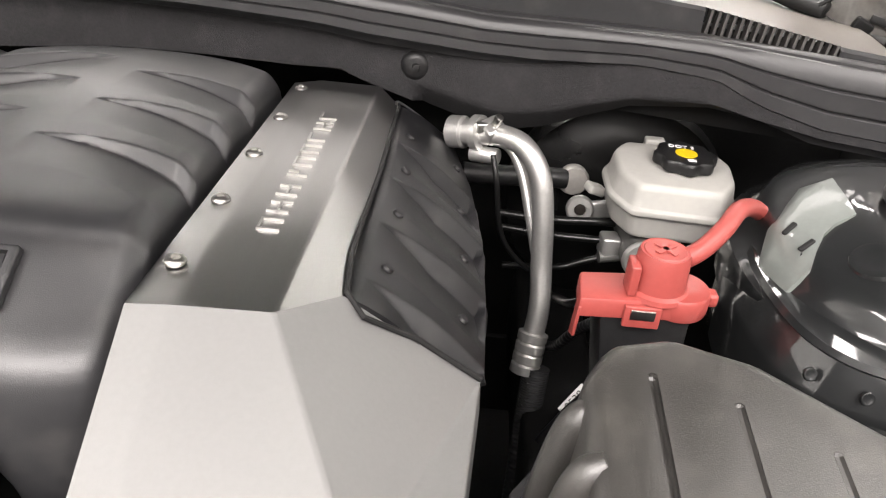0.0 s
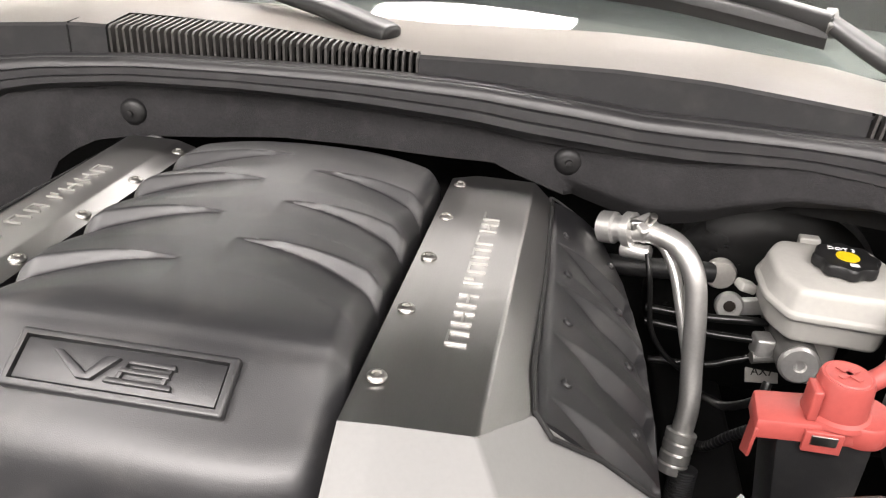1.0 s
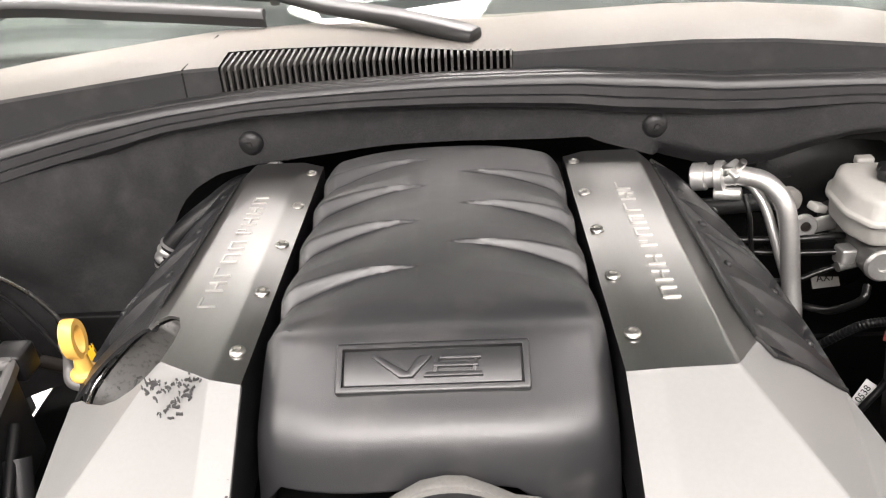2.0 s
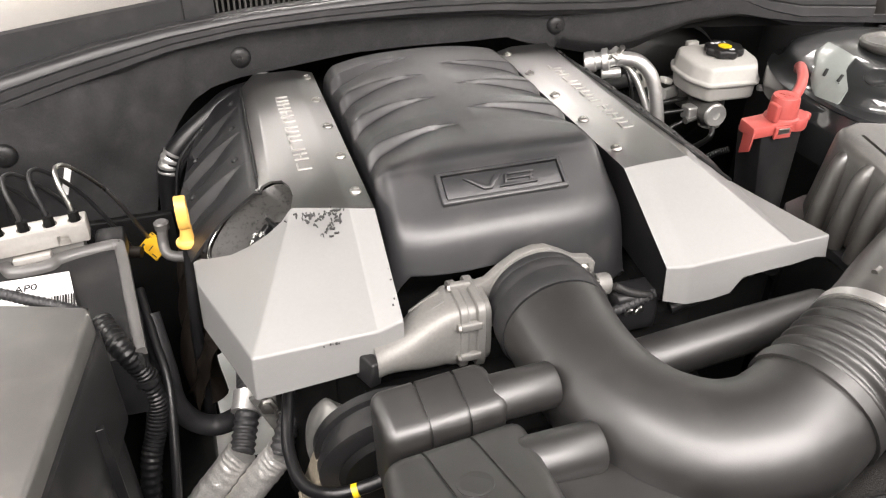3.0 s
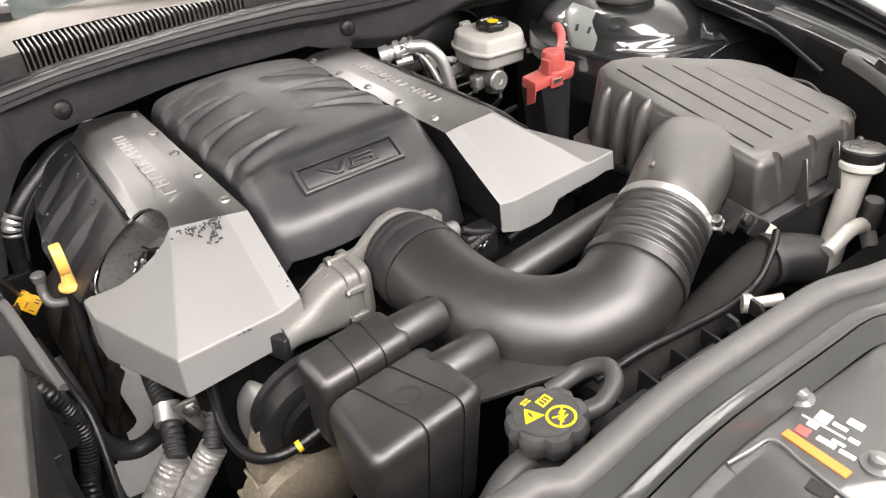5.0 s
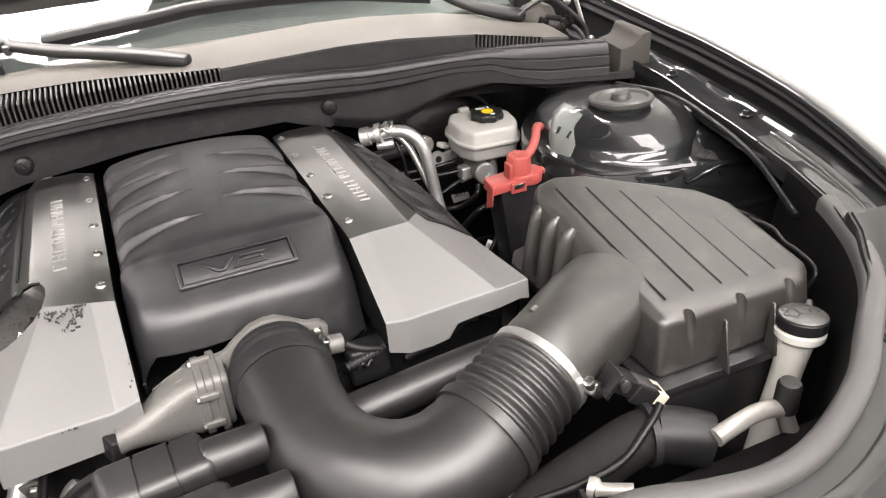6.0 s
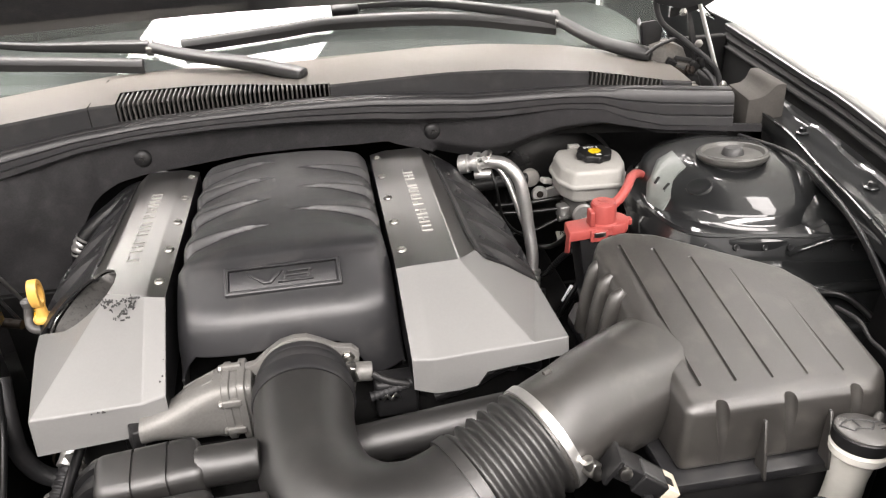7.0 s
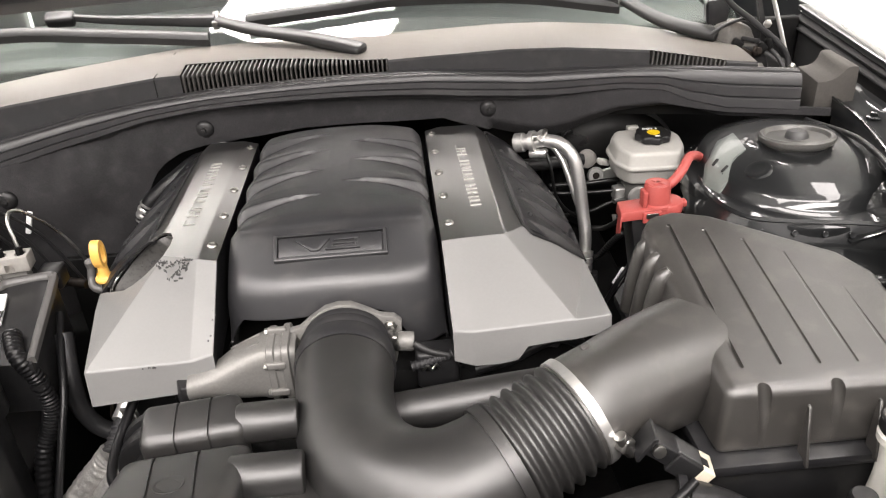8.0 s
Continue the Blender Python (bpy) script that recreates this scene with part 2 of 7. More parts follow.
def tube(pts, r=None, seg=20, step=8, caps=True, rib=0.0, pitch=0.006):
    """A pipe along a smooth curve; points are x, y, z or x, y, z, radius. rib: depth of its corrugation."""
    if r is not None:
        pts = [(*p[:3], r) for p in pts]
    if rib:
        length = sum((Vector(a[:3]) - Vector(b[:3])).length for a, b in zip(pts, pts[1:]))
        step = max(step, int(4 * length / pitch / (len(pts) - 1)))
    s = spline(pts, step)
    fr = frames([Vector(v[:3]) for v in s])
    rings = []
    for i, ((p, u, v), q) in enumerate(zip(fr, s)):
        rad = float(q[3]) - (rib if rib and (i // 2) % 2 else 0)
        rings.append([p + rad * (u * math.cos(2 * math.pi * k / seg) + v * math.sin(2 * math.pi * k / seg)) for k in range(seg)])
    return loft(rings, caps)


def sweep(path, section):
    """A closed section of (across, up) swept along world points; across lies level, square to the path."""
    rings = []
    for i, p in enumerate(path):
        t = Vector(path[min(i + 1, len(path) - 1)]) - Vector(path[max(i - 1, 0)])
        t.z = 0
        t.normalize()
        s = Vector((-t.y, t.x, 0))
        rings.append([Vector(p) + s * a + Vector((0, 0, b)) for a, b in section])
    return loft(rings)


def grid(nu, nv, f, thick=0.0):
    """A sheet of points f(u, v), u and v from 0 to 1, with a thickness downwards."""
    bm = bmesh.new()
    v = [[bm.verts.new(f(i / nu, j / nv)) for j in range(nv + 1)] for i in range(nu + 1)]
    for i in range(nu):
        for j in range(nv):
            bm.faces.new((v[i][j], v[i + 1][j], v[i + 1][j + 1], v[i][j + 1]))
    bmesh.ops.recalc_face_normals(bm, faces=bm.faces)
    if thick:
        bmesh.ops.solidify(bm, geom=bm.faces[:], thickness=thick)
    return bm


def lettering(text, size, m, deep=0.0006, bold=0.0):
    cu = bpy.data.curves.new("lettering", "FONT")
    cu.body, cu.size, cu.extrude, cu.offset = text, size, deep, bold
    cu.align_x, cu.align_y = "CENTER", "CENTER"
    ob = bpy.data.objects.new("lettering", cu)
    scene.collection.objects.link(ob)
    me = bpy.data.meshes.new_from_object(ob.evaluated_get(bpy.context.evaluated_depsgraph_get()))
    bpy.data.objects.remove(ob)
    bm = bmesh.new()
    bm.from_mesh(me)
    bpy.data.meshes.remove(me)
    bmesh.ops.transform(bm, matrix=m, verts=bm.verts)
    return bm


def facing(at, across, up):
    """A matrix at a point with x along across and z square to across and up."""
    x = Vector(across).normalized()
    z = x.cross(Vector(up)).normalized()
    y = z.cross(x)
    return Matrix.Translation(at) @ Matrix((x, y, z)).transposed().to_4x4()


def lerp(table, x):
    return float(np.interp(x, [a for a, _ in table], [b for _, b in table]))


def carve(bm, cutter, mode="DIFFERENCE"):
    """bm with the solid cutter taken out of it (or added)."""
    obs = []
    for b in (bm, cutter):
        bmesh.ops.recalc_face_normals(b, faces=b.faces)
        me = bpy.data.meshes.new("tmp")
        b.to_mesh(me)
        b.free()
        obs.append(new("tmp", me))
    mod = obs[0].modifiers.new("cut", "BOOLEAN")
    mod.object, mod.operation, mod.solver = obs[1], mode, "EXACT"
    me = bpy.data.meshes.new_from_object(obs[0].evaluated_get(bpy.context.evaluated_depsgraph_get()))
    res = bmesh.new()
    res.from_mesh(me)
    bpy.data.meshes.remove(me)
    for o in obs:
        me = o.data
        bpy.data.objects.remove(o)
        bpy.data.meshes.remove(me)
    return res


# ---- the room ----
def room():
    x0, x1, y0, y1, h, t = -3.7, 3.7, -4.4, 5.6, 3.4, 0.15
    def slab(name, a, b, mat, label, cat):
        ob = part(name, rbox([(p + q) / 2 for p, q in zip(a, b)], [q - p for p, q in zip(a, b)], 0.002, segs=1), mat)
        tagged(ob, label, cat, kind="structure")
    slab("floor", (x0, y0, -0.1), (x1, y1, 0), FLOORW, "pale glossy epoxy floor of the photo bay", "floor")
    slab("ceiling", (x0, y0, h), (x1, y1, h + t), CEILW, "plain white ceiling above the car", "ceiling")
    slab("wall_north", (x0, y1, 0), (x1, y1 + t, h), WALLW, "plain white painted wall behind the car", "wall")
    slab("wall_south", (x0, y0 - t, 0), (x1, y0, h), WALLG, "plain unseen wall before the car, grey to cut bounced light", "wall")
    slab("wall_east", (x1, y0, 0), (x1 + t, y1, h), WALLW, "plain white painted wall beside the car", "wall")
    slab("wall_west", (x0 - t, y0, 0), (x0, y1, h), WALLW, "plain white painted wall beside the car", "wall")


room()

# ---- the car's body round the bay ----
car = thing("car", (0, 0, 0), "dark grey coupe with its bonnet open over the engine bay", "car")

LIP = [(-0.8, 0.80), (-0.7, 0.825), (-0.6, 0.848), (-0.52, 0.868), (-0.44, 0.886), (-0.39, 0.895), (-0.31, 0.912), (-0.22, 0.921), (-0.1, 0.923),
       (0.03, 0.921), (0.15, 0.916), (0.2, 0.911), (0.3, 0.907), (0.36, 0.908), (0.45, 0.917), (0.515, 0.914), (0.555, 0.897), (0.61, 0.885), (0.7, 0.884), (0.76, 0.884)]
BULB = [(-0.8, 0.85), (-0.7, 0.872), (-0.6, 0.895), (-0.5, 0.911), (-0.4, 0.928), (-0.31, 0.938), (-0.2, 0.945), (0, 0.949), (0.15, 0.949), (0.25, 0.944), (0.31, 0.94),
        (0.4, 0.943), (0.5, 0.946), (0.6, 0.943), (0.71, 0.941), (0.76, 0.94)]
CREASE = [(-0.8, 0.93), (-0.7, 0.938), (-0.51, 0.956), (-0.43, 0.961), (-0.28, 0.971), (-0.1, 0.969), (0.08, 0.967), (0.19, 0.971), (0.28, 0.975), (0.37, 0.975), (0.5, 0.968),
          (0.62, 0.951), (0.76, 0.945)]


def bow(x, y0, k=0.22):
    return y0 - k * x * x


def cowl_seal():
    xs = np.linspace(-0.74, 0.714, 97)
    rings = []
    for x in xs:
        a, b = lerp(LIP, x), lerp(BULB, x)
        y, h = bow(x, 0.385), b - a
        prof = [(0.0, 0.0), (-0.002, 0.03), (-0.0015, 0.27), (0.0, 0.29), (0.0045, 0.29), (0.0045, 0.325), (0.0005, 0.335), (0.001, 0.60), (0.0025, 0.62), (0.0065, 0.62), (0.0065, 0.655), (0.003, 0.665), (0.0045, 0.84),
                (0.009, 0.96), (0.012, 0.97), (0.0125, 0.90), (0.0145, 0.90), (0.015, 1.0), (0.019, 1.04), (0.026, 1.03), (0.031, 0.98), (0.033, 0.8), (0.033, -0.3), (0.012, -0.3), (0.008, -0.1)]
        rings.append([(x, y + p, a + q * h) for p, q in prof])
    part("weatherstrip", loft(rings), SEAL, car, "grey rubber weatherstrip along the cowl", sharp=40)


LINER_LOW = [(-0.8, 0.55), (-0.40, 0.60), (-0.348, 0.764), (-0.307, 0.829), (-0.268, 0.848), (-0.23, 0.8545), (-0.131, 0.8595), (-0.06, 0.8645), (0.05, 0.8645), (0.12, 0.8645), (0.174, 0.867), (0.182, 0.861),
             (0.24, 0.846), (0.275, 0.837), (0.333, 0.825), (0.376, 0.838), (0.406, 0.855), (0.45, 0.876), (0.52, 0.887), (0.62, 0.880), (0.76, 0.878)]


def liner_at(x, z):
    y = 0.420 - 0.36 * x * x
    if x > 0.3:
        y = max(y, bow(x, 0.385) + 0.006)
    top = lerp(LIP, x)
    d = max(0.0, top - z)
    y -= 0.010 * math.sin(min(1, d / 0.14) * math.pi) * (1 if x < -0.3 else 0.3)
    if x < -0.25:
        w = min(1, (-0.25 - x) * 8)
        pleat = min(1, max(0, (-0.26 - x) * 14)) * min(1, max(0, (x + 0.52) * 14)) * math.exp(-((d - 0.035) / 0.03) ** 2)
        y += 0.0035 * pleat * math.sin(x * 150 + 25 * d)
        y += w * (0.009 * noise.noise((x * 9, z * 14, 3.1)) + 0.005 * math.sin(x * 60 + z * 35) * min(1, d * 20) + 0.004 * abs(math.sin(x * 34 - z * 12)) * min(1, d * 20))
    return y + 0.002 * noise.noise((x * 12, z * 20, 0))


def firewall():
    def f(u, v):
        x = -0.80 + 1.56 * u
        top = lerp(LIP, x) + 0.004
        z = top + (lerp(LINER_LOW, x) - top) * v
        return (x, liner_at(x, z) + (0.02 * max(0, v - 0.7) / 0.3 if x > 0.24 else 0), z)
    liner = part("firewall_liner", grid(156, 26, f, 0.006), FELT, car, "black felt insulation on the bulkhead", sharp=60)
    # the joint between the two halves of the liner
    part("liner_edge", tube([(0.178, liner_at(0.178, z) - 0.0015, z) for z in (0.914, 0.9, 0.88, 0.862)], 0.002, 8, 6), INK, liner)
    rng = random.Random(9)
    lint = bmesh.new()
    for _ in range(70):
        x = rng.uniform(-0.62, 0.2)
        z = lerp(LIP, x) - rng.uniform(0.004, 0.9 * min(0.07, lerp(LIP, x) - lerp(LINER_LOW, x)))
        r = rng.choice((0.0005, 0.0006, 0.0009))
        add(lint, rbox((x, liner_at(x, z) - 0.0012, z), (r * rng.uniform(1, 2), 0.002, r), 0))
    tagged(part("lint", lint, LABEL, liner, "white lint specks"), kind="stuff")
    stud = finish(lathe([(0.016, 0), (0.016, 0.002), (0.014, 0.006), (0.009, 0.009), (0.004, 0.0095), (0.0035, 0.012), (0.001, 0.0125)], 24, pose(0, 0, 0, 90)), BLACK, name="stud")
    for x, z in ((-0.225, 0.881), (0.245, 0.880), (-0.527, 0.822)):
        shared("push_stud", stud, (x, liner_at(x, z) - 0.001, z), liner)
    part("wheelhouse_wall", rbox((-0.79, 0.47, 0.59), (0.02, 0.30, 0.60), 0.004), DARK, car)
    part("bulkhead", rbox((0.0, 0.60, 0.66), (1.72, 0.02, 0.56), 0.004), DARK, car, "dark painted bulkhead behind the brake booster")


def cowl():
    g0, g1 = -0.247, 0.084
    deep = [(-0.247, 0.047), (-0.2, 0.047), (-0.12, 0.043), (-0.05, 0.03), (0.02, 0.012), (0.05, 0.006), (0.084, 0.005)]
    xs = sorted(set(np.linspace(-0.80, 0.66, 120).round(4).tolist() + [g0, g1, 0.50, 0.615]))
    bm = bmesh.new()
    cols = []
    for x in xs:
        y, c, b = bow(x, 0.415), lerp(CREASE, x), lerp(BULB, x) - 0.004
        d = lerp(deep, x)
        back = 0.155 + 0.02 * (x + 0.25 if x < 0 else 0)
        col = [(x, y - 0.001, b), (x, y - 0.0005, c - 0.003), (x, y + 0.003, c)]
        for q in (d * 0.5, d, d + 0.02, d + 0.05, back):
            col.append((x, y + 0.003 + q, c + 0.004 * math.sin(q * 18)))
        col.append((x, y + back + 0.012, c - 0.02))
        cols.append([bm.verts.new(p) for p in col])
    for (xa, a), (xb, b) in zip(zip(xs, cols), zip(xs[1:], cols[1:])):
        for j in range(len(a) - 1):
            m = (xa + xb) / 2
            if (g0 < m < g1 and j < 4) or (0.50 < m < 0.615 and j < 2):
                continue
            face = bm.faces.new((a[j], b[j], b[j + 1], a[j + 1]))
            # faces below the crease take the second, darker material
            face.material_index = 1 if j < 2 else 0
    bmesh.ops.solidify(bm, geom=bm.faces[:], thickness=0.003)
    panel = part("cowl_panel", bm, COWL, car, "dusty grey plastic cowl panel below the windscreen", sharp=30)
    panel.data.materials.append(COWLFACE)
    under = [(x, bow(x, 0.415) + 0.006) for x in np.linspace(-0.3, 0.72, 30)]
    part("plenum", prism(under + [(x, y + 0.08) for x, y in reversed(under)], 0.86, 0.905), DARK, panel)
    n = 45
    for i in range(n):
        x = g0 + 0.004 + (g1 - g0 - 0.006) * i / (n - 1)
        y, c, b, d = bow(x, 0.415), lerp(CREASE, x), lerp(BULB, x) - 0.004, lerp(deep, x)
        lean = 0.001
        side = [(y - 0.001, b), (y - 0.001, c - 0.003), (y + 0.003, c), (y + 0.003 + d, c + 0.002), (y + 0.003 + d, c - 0.006), (y + 0.008, c - 0.008), (y + 0.006, b)]
        vs = [(x + s * 0.0013 + (lean if q > y + 0.02 else 0), q, z) for s in (-1, 1) for q, z in side]
        k = len(side)
        fs = [list(range(k)), list(range(k, 2 * k))[::-1]] + [[j, (j + 1) % k, k + (j + 1) % k, k + j] for j in range(k)]
        part("slat", solid(vs, fs), SLAT, panel)
    for i in range(17):
        x = 0.504 + 0.107 * i / 16
        y, c, b = bow(x, 0.415), lerp(CREASE, x), lerp(BULB, x) - 0.004
        part("slat", solid([(x + s * 0.0013 + k * 0.003, y + e, z) for s in (-1, 1) for e, z, k in ((-0.001, b, 0), (0.002, c, 1), (0.010, c - 0.002, 1), (0.008, b, 0))],
                           [(0, 1, 2, 3), (7, 6, 5, 4), (0, 4, 5, 1), (1, 5, 6, 2), (2, 6, 7, 3), (3, 7, 4, 0)]), SLAT, panel)
    # seam of the cowl's side piece
    for x in (-0.287,):
        y, c, b = bow(x, 0.415), lerp(CREASE, x), lerp(BULB, x)
        part("seam", rod((x, y - 0.0015, b), (x, y - 0.0005, c - 0.002), 0.0011, 6), INK, panel)
        part("seam", rod((x, y + 0.002, c), (x + 0.008, y + 0.13, c + 0.003), 0.0011, 6), INK, panel)


def windscreen():
    def f(u, v):
        x = -0.78 + 1.48 * u
        y = 0.545 - 0.18 * x * x + 0.62 * v
        z = 0.958 + 0.36 * v - 0.02 * (2 * u - 1) ** 2
        return (x, y, z)
    ob = part("windscreen", grid(40, 16, f, 0.005), GLASS, car, "green tinted windscreen with pale reflections")
    ob.visible_shadow = False
    def g(u, v):
        x = -0.74 + 1.48 * u
        return (x, 0.64 - 0.18 * x * x + 0.55 * v, 0.90 + 0.03 * math.sin(v * 3))
    part("dashboard", grid(20, 10, g, 0.02), BLACK, car, "black dashboard behind the glass")
    part("cabin_back", rbox((0, 1.52, 0.78), (1.84, 0.05, 1.06), 0.01), BLACK, car)
    part("roof", grid(12, 6, lambda u, v: (-0.6 + 1.2 * u, 1.14 + 0.7 * v, 1.315 + 0.03 * v - 0.04 * (2 * u - 1) ** 2), 0.03), PAINT, car, "dark grey painted roof")


def hood():
    a = radians(51)
    def f(u, v):
        x = -0.70 + 1.40 * u
        d = 1.22 * v
        return (x * (1 - 0.12 * v), 0.50 - 0.12 * (x / 0.70) ** 2 - d * math.cos(a) - 0.05 * math.sin(v * math.pi), 1.10 + d * math.sin(a))
    part("bonnet", grid(24, 16, f, 0.03), PAINT, car, "dark grey bonnet standing open")
    for s in (-1, 1):
        part("bonnet_corner", solid([(s * 0.612, 0.385, 1.062), (s * 0.660, 0.382, 1.049), (s * 0.715, 0.378, 1.060), (s * 0.735, 0.375, 1.120), (s * 0.600, 0.385, 1.120), (s * 0.612, 0.405, 1.068), (s * 0.660, 0.402, 1.056), (s * 0.715, 0.398, 1.066), (s * 0.735, 0.395, 1.120), (s * 0.600, 0.405, 1.120)],
                                    [(0, 1, 2, 3, 4), (9, 8, 7, 6, 5), (0, 5, 6, 1), (1, 6, 7, 2), (2, 7, 8, 3), (3, 8, 9, 4), (4, 9, 5, 0)], 0.003), BLACK, car, "black rear corner of the open bonnet")
    def g(u, v):
        x, y, z = f(0.04 + 0.92 * u, 0.03 + 0.93 * v)
        return (x, y - 0.03 * math.sin(a), z - 0.03 * math.cos(a))
    part("bonnet_liner", grid(24, 16, g, 0.012), FELT, car, "black felt liner under the bonnet")


RAIL = [(-0.11, -0.511, 0.88), (0.004, -0.499, 0.88), (0.129, -0.499, 0.88), (0.202, -0.501, 0.88), (0.256, -0.517, 0.88), (0.311, -0.525, 0.88), (0.372, -0.513, 0.881),
        (0.45, -0.477, 0.883), (0.511, -0.432, 0.885), (0.57, -0.385, 0.887), (0.615, -0.33, 0.889), (0.650, -0.262, 0.892), (0.682, -0.166, 0.895), (0.700, -0.09, 0.897), (0.715, -0.02, 0.898),
        (0.729, 0.06, 0.899), (0.744, 0.126, 0.9), (0.757, 0.191, 0.9), (0.763, 0.279, 0.9), (0.77, 0.36, 0.9)]


def ring_path(mirror=False):
    pts = [tuple(p) for p in spline(RAIL, 5)]
    return [(-x, y, z) for x, y, z in pts] if mirror else pts


def body_front():
    right = ring_path()
    left = [(-x, y, z) for x, y, z in right if x > 0.12][::-1]
    path = left + right
    # seal all round the front of the opening
    sec = [(-0.020, -0.012), (-0.0215, -0.002), (-0.020, 0.004), (-0.016, 0.0075), (-0.010, 0.0085), (-0.003, 0.0075), (0.001, 0.004), (0.003, -0.001), (0.003, -0.012)]
    part("front_weatherstrip", sweep([p for p in path if p[1] < -0.24], sec), FRONTSEAL, car, "grey rubber seal round the radiator support", sharp=60)
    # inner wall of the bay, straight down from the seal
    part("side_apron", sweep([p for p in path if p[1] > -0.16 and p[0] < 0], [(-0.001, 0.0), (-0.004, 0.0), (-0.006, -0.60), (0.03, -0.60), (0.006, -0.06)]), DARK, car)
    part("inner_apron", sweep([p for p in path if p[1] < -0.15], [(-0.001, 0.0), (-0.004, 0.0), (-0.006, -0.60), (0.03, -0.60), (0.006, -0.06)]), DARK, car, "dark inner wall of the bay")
    # painted panel outside the seal, with a raised lip
    rings = []
    for i, p in enumerate(path):
        t = Vector(path[min(i + 1, len(path) - 1)]) - Vector(path[max(i - 1, 0)])
        t.z = 0
        t.normalize()
        s = Vector((t.y, -t.x, 0))
        rings.append((Vector(p), s))
    bm = bmesh.new()
    prof = [(0.012, -0.010), (0.018, -0.0095), (0.0205, -0.0045), (0.024, -0.0038), (0.039, -0.0036), (0.0405, -0.0012), (0.0418, 0.0012), (0.0432, 0.0016), (0.0448, 0.0006), (0.0485, -0.0006), (0.0525, -0.0004), (0.0550, 0.0012), (0.0566, 0.0012), (0.0580, -0.0018), (0.061, -0.010), (0.066, -0.0215)]
    rows = [[bm.verts.new(p + s * a + Vector((0, 0, b))) for a, b in prof] for p, s in rings if p.y < -0.05]
    for a, b in zip(rows, rows[1:]):
        for j in range(len(prof) - 1):
            bm.faces.new((a[j], b[j], b[j + 1], a[j + 1]))
    bmesh.ops.solidify(bm, geom=bm.faces[:], thickness=0.002)
    part("slam_panel_lip", bm, SLAM, car, "glossy dark grey pressed lip behind the seal", sharp=50)
    top = part("slam_panel", prism([(-0.62, -0.95), (0.62, -0.95), (0.70, -0.40), (0.62, -0.42), (0.50, -0.50), (0.38, -0.57), (0.0, -0.56), (-0.38, -0.57), (-0.50, -0.50), (-0.62, -0.42), (-0.70, -0.40)],
                                   0.80, 0.857, 0.004), SLAMTOP, car, "dark grey painted radiator support panel")
    bolt = finish(lathe([(0.012, 0), (0.012, 0.002), (0.007, 0.003), (0.0065, 0.008), (0.004, 0.009)], 18), SLAM, name="bolt")
    for x, y in ((0.096, -0.561), (0.24, -0.592), (0.081, -0.634), (-0.1, -0.60), (-0.24, -0.59)):
        shared("bolt", bolt, (x, y, 0.857), top)
    # plain bars in place of the unreadable print
    def bar(name, x, y, sx, sy, mat, turn=0):
        part(name, rbox((x, y, 0.8575), (sx, sy, 0.0014), 0.0003, (0, 0, turn), 1), mat, top)
    bar("orange_bar", 0.0575, -0.601, 0.0085, 0.052, ORANGE)
    bar("red_bar", 0.0685, -0.583, 0.009, 0.010, RED, 8)
    for x, y, sx, sy in ((0.080, -0.584, 0.007, 0.008), (0.092, -0.585, 0.012, 0.010), (0.084, -0.590, 0.0015, 0.034), (0.072, -0.600, 0.005, 0.014), (0.078, -0.606, 0.003, 0.010), (0.073, -0.616, 0.004, 0.012),
                         (0.093, -0.598, 0.004, 0.011), (0.088, -0.612, 0.004, 0.008), (0.104, -0.604, 0.007, 0.012)):
        bar("print_bar", x, y, sx, sy, LABEL, 6)
    recess = part("panel_recess", solid([(0.000, -0.568, 0.8575), (0.044, -0.575, 0.8575), (0.038, -0.64, 0.8575), (-0.02, -0.64, 0.8575), (0.002, -0.571, 0.855), (0.041, -0.577, 0.855), (0.036, -0.64, 0.855), (-0.017, -0.64, 0.855)],
                                        [(0, 1, 5, 4), (1, 2, 6, 5), (3, 0, 4, 7), (4, 5, 6, 7)]), SLAMTOP, top, sharp=20)
    part("edge_line", tube([(0.000, -0.568, 0.8585), (0.022, -0.5705, 0.8585), (0.044, -0.575, 0.8585), (0.042, -0.60, 0.8585), (0.038, -0.64, 0.8585)], 0.0014, 8, 4), SLAM, top)
    part("slot", rbox((0.031, -0.622, 0.858), (0.012, 0.018, 0.001), 0.0004, (0, 0, 10), 1), INK, top)


